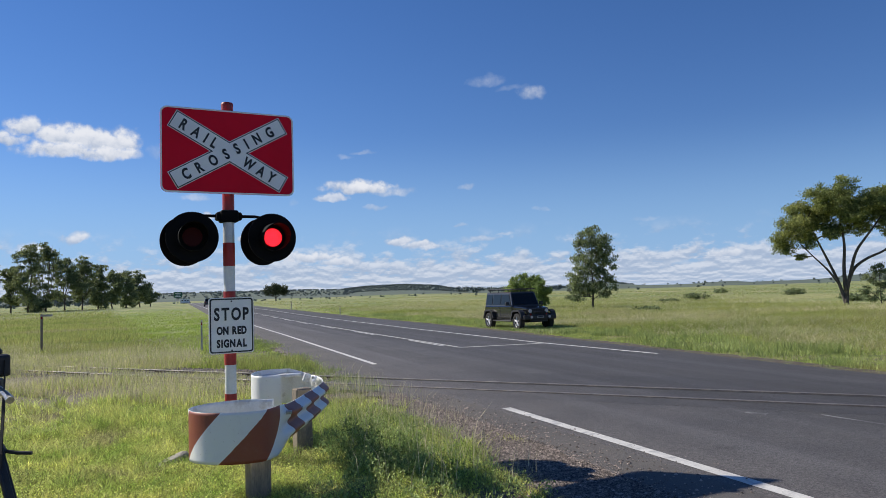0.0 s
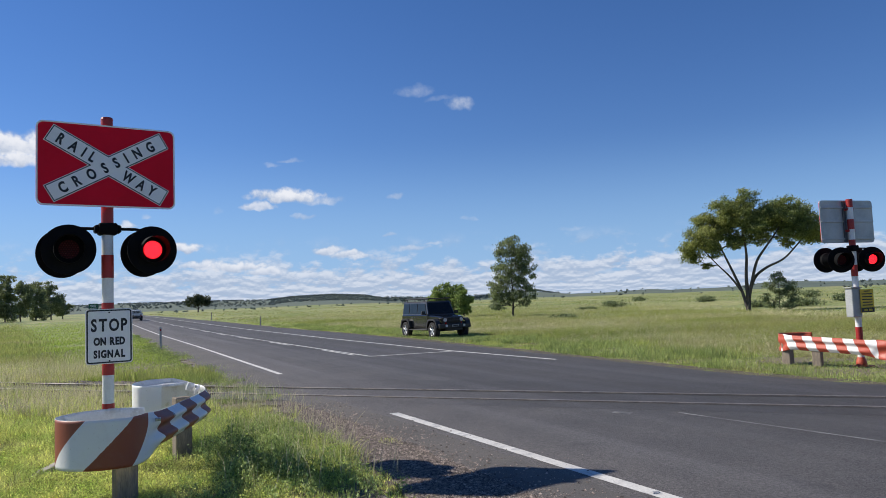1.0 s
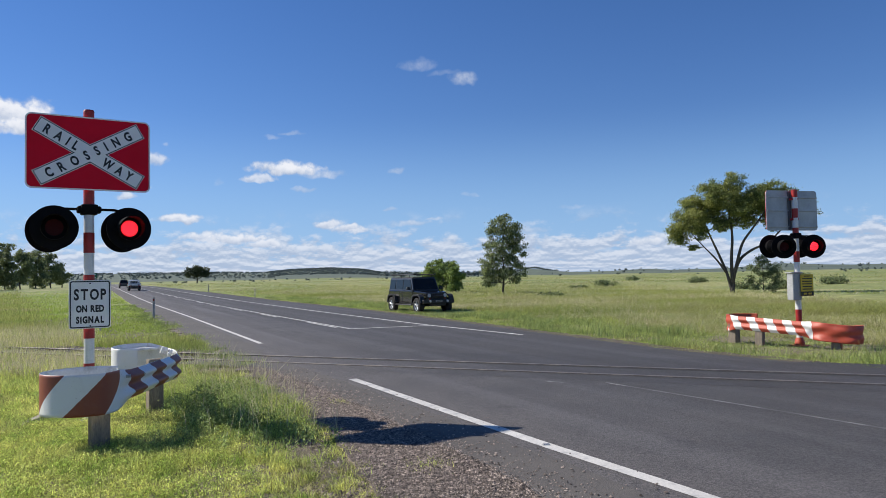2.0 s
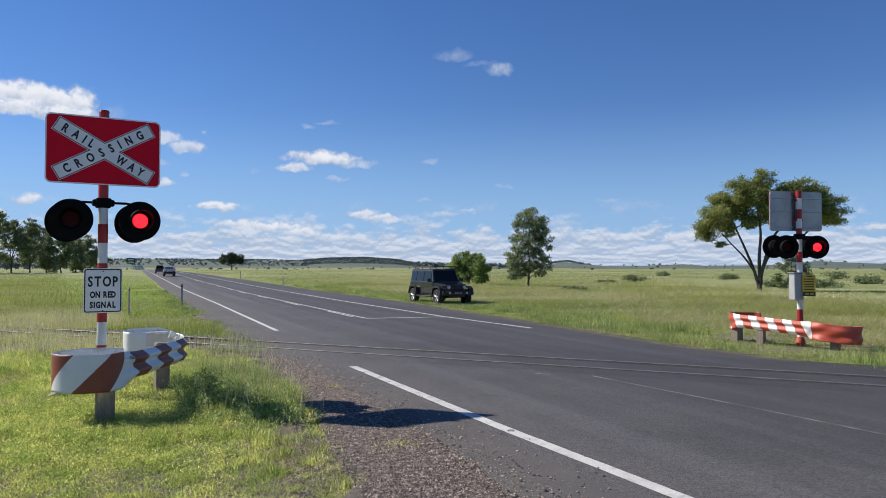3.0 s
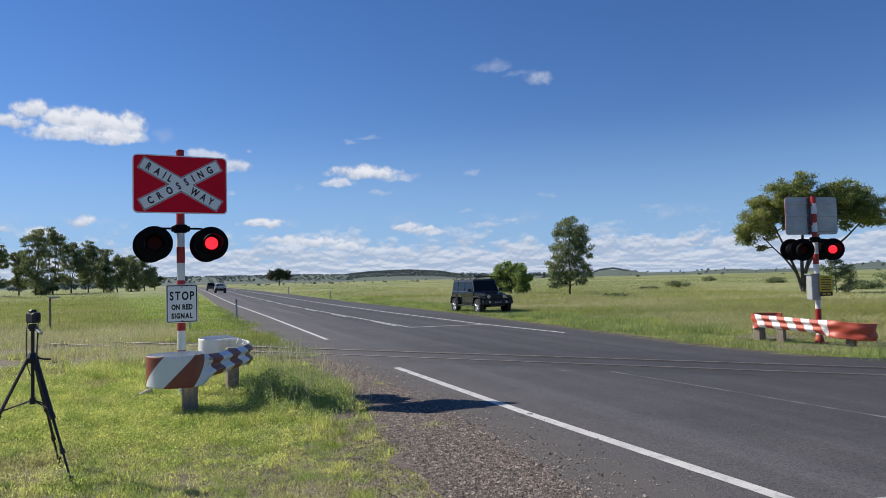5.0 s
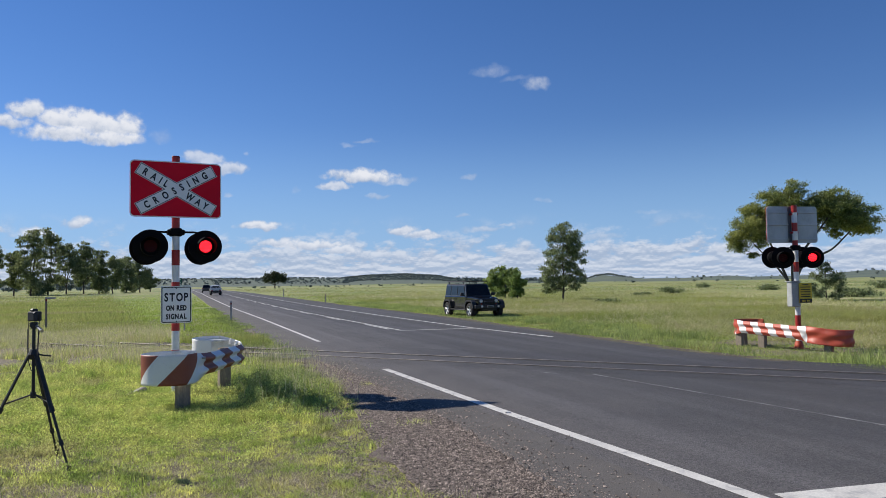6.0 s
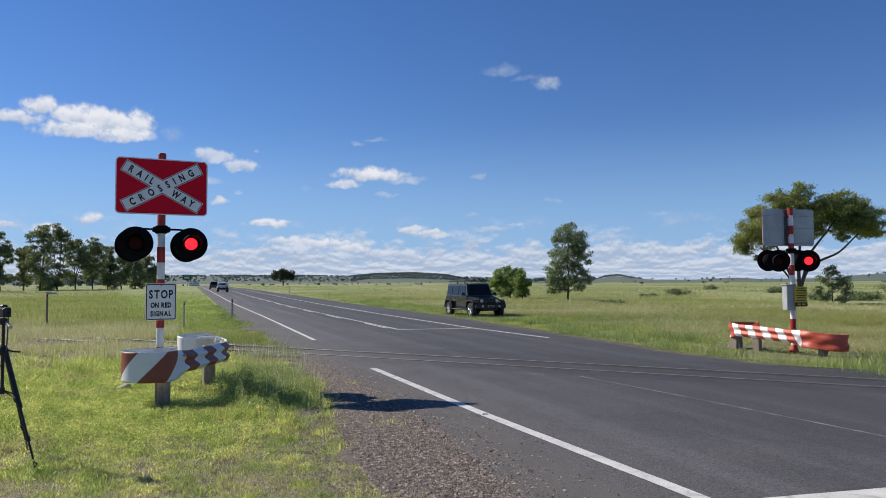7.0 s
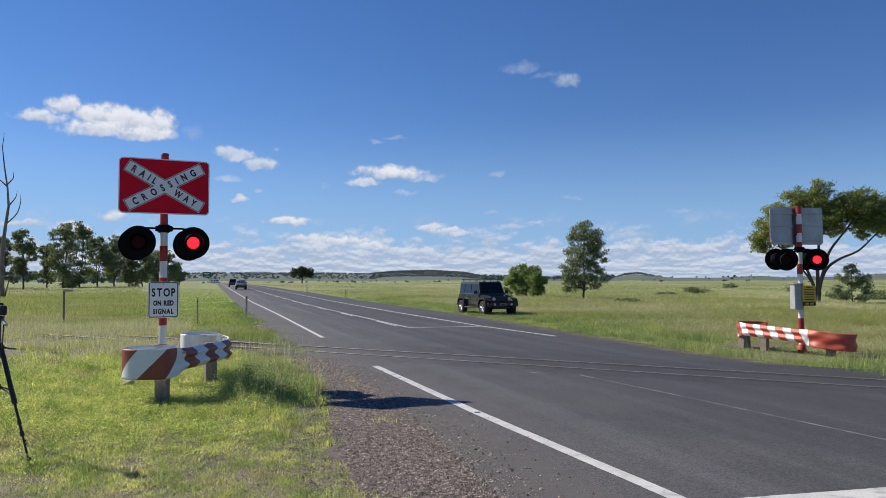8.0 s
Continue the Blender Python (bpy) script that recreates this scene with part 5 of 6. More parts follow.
def make_ute():
    """White dual-cab utility with an aluminium tray; x ahead, y left."""
    root = thing("utility_truck", pose(0.4, 130, rise(130), 0, 0, 90.6), "white dual-cab utility truck with aluminium tray driving away", "truck", "cars")
    r = 0.39

    def sec(x, w, z0, z1, top):
        return [(x, -w + 0.06, z0), (x, -w, z0 + 0.2), (x, -w, z1 - 0.08), (x, -w + 0.04, z1), (x, -top, z1 + 0.02), (x, top, z1 + 0.02), (x, w - 0.04, z1), (x, w, z1 - 0.08), (x, w, z0 + 0.2), (x, w - 0.06, z0)]
    bm = bmesh.new()
    loft(bm, [sec(-0.35, 0.90, 0.45, 1.12, 0.8), sec(0.0, 0.93, 0.42, 1.14, 0.8), sec(1.3, 0.93, 0.42, 1.14, 0.8), sec(2.0, 0.92, 0.45, 1.13, 0.7), sec(2.5, 0.86, 0.48, 1.02, 0.6), sec(2.68, 0.74, 0.5, 0.86, 0.5)])
    part("body", bm, M["paint_white"], root, "glossy white cab body", smooth=False)
    bm = bmesh.new()
    cab = []
    for xb, xt, zt in ((-0.36, -0.22, 1.68), (-0.1, -0.1, 1.77), (0.7, 0.6, 1.78), (1.5, 0.95, 1.70)):
        cab.append([(xb, -0.86, 1.12), (xt, -0.68, zt - 0.08), (xt, -0.58, zt), (xt, 0.58, zt), (xt, 0.68, zt - 0.08), (xb, 0.86, 1.12)])
    loft(bm, cab)
    part("cab_roof", bm, M["paint_white"], root, "white cab roof and pillars")
    bm = bmesh.new()
    panel(bm, [(-0.375, 0.72, 1.2), (-0.375, -0.72, 1.2), (-0.255, -0.6, 1.62), (-0.255, 0.6, 1.62)], 0.01)
    part("rear_window", bm, M["car_glass"], root, "dark rear window")
    bm = bmesh.new()
    panel(bm, [(1.47, -0.76, 1.16), (1.47, 0.76, 1.16), (0.99, 0.6, 1.64), (0.99, -0.6, 1.64)], 0.012)
    part("windscreen", bm, M["car_glass"], root)
    for sy in (-1, 1):
        for x0, x1, c0, c1 in ((-0.25, 0.42, 0.08, 0.0), (0.5, 1.28, 0.0, 0.42)):
            bm = bmesh.new()
            q = [(x0, sy * 0.862, 1.16), (x1, sy * 0.862, 1.16), (x1 - c1, sy * 0.71, 1.64), (x0 + c0, sy * 0.71, 1.64)]
            panel(bm, q if sy < 0 else q[::-1], 0.01)
            part("side_window", bm, M["car_glass"], root)
        bm = bmesh.new()
        box(bm, (1.28, sy * 1.03, 1.2), (0.1, 0.2, 0.17), 0.03)
        part("mirror", bm, M["plastic_black"], root, "black side mirror")
        bm = bmesh.new()
        box(bm, (0.5, sy * 0.93, 0.42), (1.5, 0.14, 0.05), 0.015)
        part("side_step", bm, M["metal_grey"], root, "silver side step")
        for x in (1.78, -1.42):
            wheel(root, x, sy * 0.79, r, 0.26, sy, 6)
        bm = bmesh.new()
        box(bm, (-1.9, sy * 0.78, 0.5), (0.015, 0.34, 0.5))
        part("mud_flap", bm, M["plastic_black"], root, "black mud flap")
        bm = bmesh.new()
        box(bm, (-2.42, sy * 0.68, 0.79), (0.06, 0.36, 0.13), 0.01)
        part("tail_light", bm, M["lamp_red"], root, "red tail light")
        # dropside
        bm = bmesh.new()
        for k in range(3):
            box(bm, (-1.4, sy * 0.955, 0.945 + k * 0.085), (2.0, 0.03, 0.08), 0.006)
        part("dropside", bm, M["tray_alu"], root, "ribbed aluminium dropside")
    bm = bmesh.new()
    for k in range(3):
        box(bm, (-2.42, 0, 0.945 + k * 0.085), (0.03, 1.84, 0.08), 0.006)
    tail = part("tailgate", bm, M["tray_alu"], root, "ribbed aluminium tailgate")
    bm = bmesh.new()
    box(bm, (-2.44, 0.62 - 1.27, 1.05), (0.004, 0.34, 0.07))
    part("writing_bar", bm, M["sign_black"], tail)
    for y in (-0.5, 0.5):
        bm = bmesh.new()
        box(bm, (-2.45, y, 0.93), (0.03, 0.1, 0.14), 0.01)
        part("latch", bm, M["plastic_black"], tail, "black tailgate latch")
    bm = bmesh.new()
    box(bm, (-1.4, 0, 0.88), (2.04, 1.88, 0.05), 0.006)
    part("tray_floor", bm, M["tray_alu"], root, "aluminium tray floor")
    bm = bmesh.new()
    for sy in (-1, 1):
        tube(bm, [(-0.5, sy * 0.86, 0.9), (-0.5, sy * 0.86, 1.55), (-0.46, sy * 0.76, 1.78), (-0.45, 0, 1.8)], 0.035, 8)
        tube(bm, [(-0.5, sy * 0.55, 0.9), (-0.47, sy * 0.55, 1.79)], 0.022, 6)
    for z in (1.2, 1.3, 1.4, 1.5, 1.6):
        tube(bm, [(-0.49, -0.84, z), (-0.49, 0.84, z)], 0.012, 6)
    part("headboard", bm, M["tray_alu"], root, "tubular aluminium headboard with mesh")
    bm = bmesh.new()
    box(bm, (-1.2, 0, 0.62), (2.2, 0.9, 0.25), 0.03)
    box(bm, (-2.3, 0, 0.6), (0.12, 1.3, 0.18), 0.03)
    for x in (1.78, -1.42):
        tube(bm, [(x, -0.78, r), (x, 0.78, r)], 0.05, 8)
    part("chassis", bm, M["plastic_black"], root, "black chassis and tow bar")
    bm = bmesh.new()
    box(bm, (-2.45, 0.05, 0.76), (0.01, 0.37, 0.12))
    pl = part("number_plate", bm, M["sticker_grey"], root, "number plate with a plain bar")
    bm = bmesh.new()
    box(bm, (-2.458, 0.05, 0.76), (0.006, 0.28, 0.06))
    part("writing_bar", bm, M["sign_black"], pl)
    bm = bmesh.new()
    tube(bm, [(2.62, -0.7, 0.6), (2.78, -0.6, 0.95), (2.8, 0.6, 0.95), (2.62, 0.7, 0.6)], 0.035, 8)
    box(bm, (2.68, 0, 0.56), (0.2, 1.7, 0.2), 0.04)
    part("bull_bar", bm, M["plastic_black"], root, "black bull bar")
    bm = bmesh.new()
    tube(bm, [(2.4, -0.7, 1.0), (2.4, -0.7, 1.85)], 0.012, 6)
    part("aerial", bm, M["plastic_black"], root)
    return root


make_ute()


def make_wagon(m, paint, label):
    root = thing("far_car", m, label, "car", "cars")
    bm = bmesh.new()

    def sec(x, w, z0, z1):
        return [(x, -w + 0.05, z0), (x, -w, z0 + 0.2), (x, -w, z1 - 0.06), (x, -w + 0.06, z1), (x, w - 0.06, z1), (x, w, z1 - 0.06), (x, w, z0 + 0.2), (x, w - 0.05, z0)]
    loft(bm, [sec(-2.35, 0.86, 0.5, 1.02), sec(-2.2, 0.93, 0.42, 1.1), sec(1.2, 0.93, 0.42, 1.1), sec(2.1, 0.88, 0.45, 1.0), sec(2.4, 0.78, 0.5, 0.85)])
    part("body", bm, paint, root)
    bm = bmesh.new()
    loft(bm, [[(xb, -0.86, 1.08), (xt, -0.68, 1.72), (xt, -0.58, 1.8), (xt, 0.58, 1.8), (xt, 0.68, 1.72), (xb, 0.86, 1.08)] for xb, xt in ((-2.25, -2.05), (-1, -1), (0.2, 0.2), (1.2, 0.6))])
    part("cabin", bm, paint, root)
    bm = bmesh.new()
    panel(bm, [(-2.262, 0.72, 1.15), (-2.262, -0.72, 1.15), (-2.09, -0.6, 1.66), (-2.09, 0.6, 1.66)], 0.01)
    part("rear_window", bm, M["car_glass"], root)
    for sy in (-1, 1):
        bm = bmesh.new()
        box(bm, (-2.36, sy * 0.76, 0.95), (0.05, 0.16, 0.25), 0.02)
        part("tail_light", bm, M["lamp_red"], root, "red tail light")
        for x in (1.45, -1.4):
            wheel(root, x, sy * 0.79, 0.39, 0.25, sy)
    bm = bmesh.new()
    box(bm, (-2.36, 0, 0.55), (0.12, 1.7, 0.2), 0.04)
    part("bumper", bm, M["plastic_black"], root)
    return root


make_wagon(pose(-0.35, 172, rise(172), 0, 0, 90.6), M["paint_dark"], "dark wagon far ahead on the road")


def make_caravan():
    root = thing("caravan", pose(-6.6, 430, 0.9, 0, 0, 4), "small white caravan parked far off beside the road", "caravan")
    bm = bmesh.new()
    prism(bm, round_rect(5.0, 1.9, 0.35, 5, 0, 1.5), 2.2)
    b = part("body", bm, M["paint_white"], root)
    bm = bmesh.new()
    for x in (-1.4, 0.2, 1.5):
        box(bm, (x, -1.11, 1.75), (0.9, 0.02, 0.5), 0.005)
    part("window_band", bm, M["car_glass"], b)
    for sx in (-0.5, 0.6):
        wheel(root, sx, -0.95, 0.33, 0.2, -1)
    bm = bmesh.new()
    box(bm, (0, 0, 0.45), (4.6, 1.8, 0.2), 0.03)
    tube(bm, [(2.3, 0, 0.42), (3.4, 0, 0.42)], 0.06, 6)
    part("chassis", bm, M["plastic_black"], root)


make_caravan()


# ================= trees =================
def leaves(name, parent, clumps, n, size, material, seed, shell=0.75, sub=26, spread=0.26, droop=0.3):
    """Small rhombic leaves gathered in tufts over the outside of each clump (x, y, z, rx, ry, rz)."""
    rng = np.random.default_rng(seed)
    vol = np.array([c[3] * c[4] * c[5] for c in clumps]) ** 0.67
    pick = rng.choice(len(clumps), n, p=vol / vol.sum())
    C = np.array(clumps)
    tufts = rng.normal(size=(len(clumps), sub, 3))
    tufts /= np.linalg.norm(tufts, axis=2, keepdims=True)
    tufts *= rng.uniform(shell - 0.35, 1.02, (len(clumps), sub, 1))
    t = tufts[pick, rng.integers(0, sub, n)]
    p = t + rng.normal(size=(n, 3)) * spread * np.array([1, 1, 0.75])
    p = p * C[pick, 3:6] + C[pick, :3]
    d = rng.normal(size=(n, 3))
    d[:, 2] -= droop * 2
    d /= np.linalg.norm(d, axis=1, keepdims=True)
    e = np.cross(d, rng.normal(size=(n, 3)))
    e /= np.linalg.norm(e, axis=1, keepdims=True)
    L = size * rng.uniform(0.6, 1.4, (n, 1))
    v = np.stack([p - d * L, p + e * L * 0.38, p + d * L, p - e * L * 0.38], 1)
    return raw_mesh(name, v.reshape(-1, 3), np.arange(n * 4), 4, material, parent)


def limb(bm, a, b, r0, r1, rng, sag=0.15, seg=8, steps=7):
    a, b = Vector(a), Vector(b)
    side = Vector((rng.uniform(-1, 1), rng.uniform(-1, 1), rng.uniform(-0.3, 0.9))) * (b - a).length * sag
    pts = []
    for i in range(steps):
        t = i / (steps - 1)
        w = Vector((rng.uniform(-1, 1), rng.uniform(-1, 1), rng.uniform(-1, 1))) * (b - a).length * 0.02
        pts.append(a.lerp(b, t) + side * (t * (1 - t) * 2) + (w if 0 < i < steps - 1 else Vector()))
    tube(bm, pts, [r0 + (r1 - r0) * i / (steps - 1) for i in range(steps)], seg)
    return pts


def tree(base, clumps, trunk, fork, n, size, leaf_mat, bark, label, seed, turn=0.0, category="tree", group="", sub=26, spread=0.26, shell=0.75, droop=0.3, stems=()):
    """A tree: trunk radius and fork height, limbs to every clump, tufts of leaves. Clumps: along, depth, height, radius.
    Stems: further leading stems (points, radius) from which the limbs grow."""
    rng = random.Random(seed)
    root = thing("tree", pose(*base, 0, 0, turn), label, category, group)
    cl = [(a, d, h, r * rng.uniform(0.9, 1.15), r * rng.uniform(0.9, 1.15), r * rng.uniform(0.72, 0.9)) for a, d, h, r in clumps]
    bm = bmesh.new()
    top = Vector((rng.uniform(-0.1, 0.1) * fork, rng.uniform(-0.1, 0.1) * fork, fork))
    stem = limb(bm, (0, 0, -0.3), top, trunk, trunk * 0.7, rng, 0.08, 12)
    tb = part("trunk", bm, bark, root, smooth=True)
    nodes = []
    for pts, r in stems:
        bm = bmesh.new()
        line = smooth_path(pts, 4)
        tube(bm, line, [r * (1 - 0.75 * i / (len(line) - 1)) for i in range(len(line))], 9)
        part("limb", bm, bark, root, smooth=True)
        nodes += [(p, r * 0.75 * (1 - 0.7 * i / (len(line) - 1))) for i, p in enumerate(line) if i > len(line) * 0.3]
    mains = [] if stems else [max(cl, key=lambda q: q[2]), min(cl, key=lambda q: q[0] - 0.3 * q[2]), max(cl, key=lambda q: q[0] + 0.3 * q[2])]
    for c in mains + [q for q in sorted(cl, key=lambda q: Vector(q[:3]).length) if q not in mains]:
        bm = bmesh.new()
        end = Vector(c[:3])
        start, r0 = stem[-1].lerp(stem[-3], rng.uniform(0, 1) if nodes else 0), trunk * (0.5 if nodes else 0.7)
        # later limbs branch from the nearest earlier one
        near = [q for q in nodes if q[0].z < end.z + 0.1]
        if near and (stems or len(nodes) > 11):
            q = min(near, key=lambda q: (q[0] - end).length)
            if (q[0] - end).length < (start - end).length * 0.8:
                start, r0 = q
        r0 = min(r0, 0.02 + (end - start).length * trunk * 0.14) if nodes else r0
        pts = limb(bm, start, end, r0, r0 * 0.4, rng, 0.16)
        nodes += [(pts[i], r0 * (1 - 0.1 * i)) for i in (2, 3, 4, 5)]
        for _ in range(5):
            q = pts[rng.randint(3, 6)]
            v = Vector((rng.gauss(0, 1), rng.gauss(0, 1), rng.gauss(0.3, 0.8))).normalized()
            limb(bm, q, end + Vector((v.x * c[3], v.y * c[4], v.z * c[5])) * 0.8, r0 * 0.32, r0 * 0.1, rng, 0.12, 5, 5)
        part("limb", bm, bark, root, smooth=True)
    leaves("crown", root, cl, n, size, leaf_mat, seed + 1, shell, sub, spread, droop)
    return root


# the big spreading tree beyond the far signal: several stems from one base, crown in separate heads
crown_heads = [(-4.2, 0.2, 5.3, 0.8), (-3.5, -0.4, 6.4, 0.95), (-2.7, 0.6, 7.4, 0.95), (-1.7, -0.5, 8.2, 0.95), (-0.6, 0.3, 8.9, 0.8), (0.3, -0.3, 9.2, 0.75), (-1.0, 0.9, 7.5, 0.9), (0.7, 0.5, 8.1, 0.9), (1.5, -0.4, 7.9, 0.7),
               (2.6, 0.3, 8.3, 0.8), (3.5, -0.5, 8.3, 0.9), (4.5, 0.4, 7.9, 0.9), (5.3, -0.2, 7.0, 0.85), (5.6, 0.3, 6.0, 0.7)]
crown_heads += [(-2.6, -0.2, 6.0, 0.8), (-1.2, 0.4, 6.5, 0.75), (0.5, -0.8, 7.0, 0.8), (2.0, 0.9, 7.1, 0.75), (3.4, 0.7, 7.2, 0.85), (4.4, -0.6, 6.5, 0.75), (-3.9, 0.3, 4.6, 0.45), (-3.0, 0.1, 4.0, 0.35), (-2.4, -0.2, 5.0, 0.5), (1.4, 0.2, 6.1, 0.6), (2.9, -0.3, 6.2, 0.6), (-0.4, 0.3, 5.9, 0.5)]
crown_heads = [(a, d, h, r * 1.28) for a, d, h, r in crown_heads]
crown_heads += [(-1.9, 1.0, 6.9, 1.0), (-0.2, -0.9, 7.6, 1.0), (1.2, 1.0, 7.0, 0.9), (2.7, -0.8, 7.5, 1.0), (3.9, 0.9, 6.6, 0.9), (-3.2, -0.8, 5.6, 0.8), (4.9, 0.9, 5.9, 0.6), (-0.9, -0.7, 5.6, 0.6), (0.4, 0.8, 6.2, 0.7), (3.3, 0.2, 5.6, 0.5)]
tree((43.05, 42.9, -0.25), crown_heads, 0.20, 1.5, 82000, 0.085, M["leaf_olive"], M["bark"], "spreading gum tree with olive crown and several dark leaning stems", 11, -33, sub=26, spread=0.2, shell=0.8, stems=[
    ([(0, 0, 0.9), (0.25, 0, 2.0), (0.75, 0.1, 3.0), (1.7, 0.2, 3.7), (3.0, 0.3, 4.3), (4.0, 0.2, 5.3), (4.9, 0, 6.4)], 0.16),
    ([(0.05, 0, 1.2), (0.35, -0.2, 2.6), (0.8, -0.3, 4.2), (1.6, -0.4, 5.4), (2.5, -0.3, 6.6), (3.1, -0.3, 7.6)], 0.15),
    ([(0, 0, 1.2), (0.0, 0.1, 3.0), (0.15, 0.2, 4.8), (0.0, 0.2, 6.4), (-0.1, 0.2, 8.0)], 0.16),
    ([(-0.05, 0, 0.3), (-0.4, 0.1, 1.8), (-0.9, 0.2, 3.2), (-1.5, 0.1, 4.6), (-2.1, 0.0, 6.0), (-2.4, 0.2, 7.0)], 0.14),
    ([(-0.35, 0.1, 1.7), (-1.2, -0.1, 2.9), (-2.2, -0.2, 4.0), (-3.2, -0.1, 5.2)], 0.10)])
tree((45.6, 42.0, -0.25), [(0, 0, 2.8, 0.6), (-0.7, 0.2, 2.2, 0.55), (0.8, 0, 2.1, 0.6), (0.1, -0.3, 1.5, 0.6), (-1.1, 0, 1.3, 0.5), (1.2, 0.3, 1.3, 0.5), (-0.6, 0.2, 0.7, 0.5), (0.7, 0, 0.6, 0.5)],
     0.05, 0.4, 5600, 0.075, M["leaf_gum"], M["bark"], "dense dark green shrub beside the big tree", 12, -33, "shrub", sub=12, spread=0.24, shell=0.85)
# the upright gum
tree((30.6, 59.1, -0.2), [(0.15, 0, 7.3, 0.65), (-0.4, 0.2, 6.7, 0.85), (0.7, -0.2, 6.5, 0.9), (-0.9, 0, 6.2, 0.7), (0.2, 0.3, 5.8, 0.9), (-1.2, 0.2, 5.2, 0.8), (1.1, 0.2, 5.6, 0.8), (1.6, 0, 4.8, 0.65), (0.5, 0.3, 4.7, 1.0), (-0.7, -0.3, 4.4, 0.95), (1.3, 0.1, 3.9, 0.85), (-0.2, 0.4, 3.6, 0.95), (-1.5, 0, 3.4, 0.75), (0.9, -0.2, 3.0, 0.9), (-0.9, 0.3, 2.7, 0.9),
     (1.5, 0, 2.3, 0.65), (-1.7, 0.3, 2.2, 0.65), (0.3, -0.3, 2.2, 0.7), (-1.3, 0.2, 1.5, 0.7), (1.1, 0.2, 1.5, 0.55), (-1.7, 0, 1.2, 0.4), (-0.4, 0, 1.6, 0.5)],
     0.12, 1.3, 15500, 0.10, M["leaf_gum"], M["bark"], "slender upright gum tree with drooping dark leaves", 21, -27, droop=0.7, spread=0.23, sub=18, shell=0.9,
     stems=[([(0, 0, 1.0), (0.05, 0, 2.6), (-0.05, 0.1, 4.2), (0.1, 0, 5.8), (0.1, 0, 7.3)], 0.09)])
# the two rounded trees behind the parked car
tree((29.7, 71.2, -0.2), [(0, 0, 3.5, 0.8), (-1.1, 0.2, 3.0, 0.8), (1.0, -0.2, 3.1, 0.75), (-1.6, 0, 2.2, 0.75), (-0.6, 0, 2.1, 0.95), (0.8, 0.3, 2.0, 0.95), (-1.7, 0, 1.3, 0.7), (-0.5, -0.4, 1.1, 0.9), (0.9, 0.1, 1.0, 0.9), (-1.9, 0.1, 0.6, 0.5), (1.5, 0, 2.2, 0.6), (0.2, -0.6, 2.7, 0.8)],
     0.14, 0.8, 15000, 0.10, M["leaf_bright"], M["bark_pale"], "rounded bright green tree in the field", 31, -24, spread=0.2, droop=0.7, sub=18)
tree((28.9, 66.2, -0.2), [(0, 0, 2.6, 0.55), (-0.4, 0.1, 2.0, 0.6), (0.45, 0, 1.9, 0.6), (0, 0.2, 1.4, 0.65), (-0.3, 0, 0.8, 0.5), (0.4, 0.1, 0.9, 0.5)],
     0.06, 0.6, 6000, 0.09, M["leaf_bright"], M["bark"], "small rounded bright green tree", 32, -24, sub=16, spread=0.2, droop=0.6)
# lone dark tree far along the road
tree((39.5, 400, 0.8), [(0, 0, 7.6, 2.6), (-3, 0, 6.2, 2.6), (3, 0, 6.0, 2.8), (-4.4, 0, 4.6, 1.8), (4.6, 0, 4.4, 1.8), (0.5, 0, 5.0, 2.6)],
     0.4, 2.0, 3500, 0.5, M["leaf_dark"], M["bark"], "lone dark broad tree far across the plain", 41)


def left_grove():
    """The grove beyond the railway: azimuth, top, crown half width, distance."""
    spec = [(-19.5, 12.0, 3.6, 175), (-17.6, 13.0, 3.4, 185), (-16.0, 11.5, 3.2, 180), (-14.1, 11.0, 2.4, 190), (-12.9, 12.0, 3.0, 172), (-11.5, 10.5, 2.2, 195), (-10.55, 15.0, 3.5, 185), (-9.5, 15.6, 3.5, 190),
            (-8.35, 13.0, 3.4, 196), (-7.3, 12.6, 3.2, 200), (-6.3, 11.2, 3.0, 205), (-5.4, 10.0, 3.0, 215), (-4.5, 10.0, 3.3, 225), (-3.6, 9.6, 3.4, 235), (-2.9, 7.0, 2.6, 250)]
    for k, (az, h, w, d) in enumerate(spec):
        rng = random.Random(100 + k)
        x, y = -3.1 + d * math.sin(radians(az)), -4.9 + d * math.cos(radians(az))
        cl = []
        for i in range(15):
            t = i / 14
            low = 0.10 if k in (6, 7, 10, 12) else 0.24
            hh = h * (low + (0.93 - low) * t)
            span = w * (1.05 - 0.75 * t) if t > 0.3 else w * (0.55 + t)
            cl.append((rng.uniform(-1, 1) * span, rng.uniform(-1, 1) * span, hh * rng.uniform(0.93, 1.06), w * rng.uniform(0.32, 0.54)))
        tree((x, y, -0.3 + rise(y)), cl, 0.2, h * 0.22, 8200, 0.23, M["leaf_grove"], M["bark"], "tall gum tree in the grove beyond the railway", 300 + 7 * k, group="grove of gum trees", spread=0.22, sub=14, shell=0.9, droop=0.5)


left_grove()


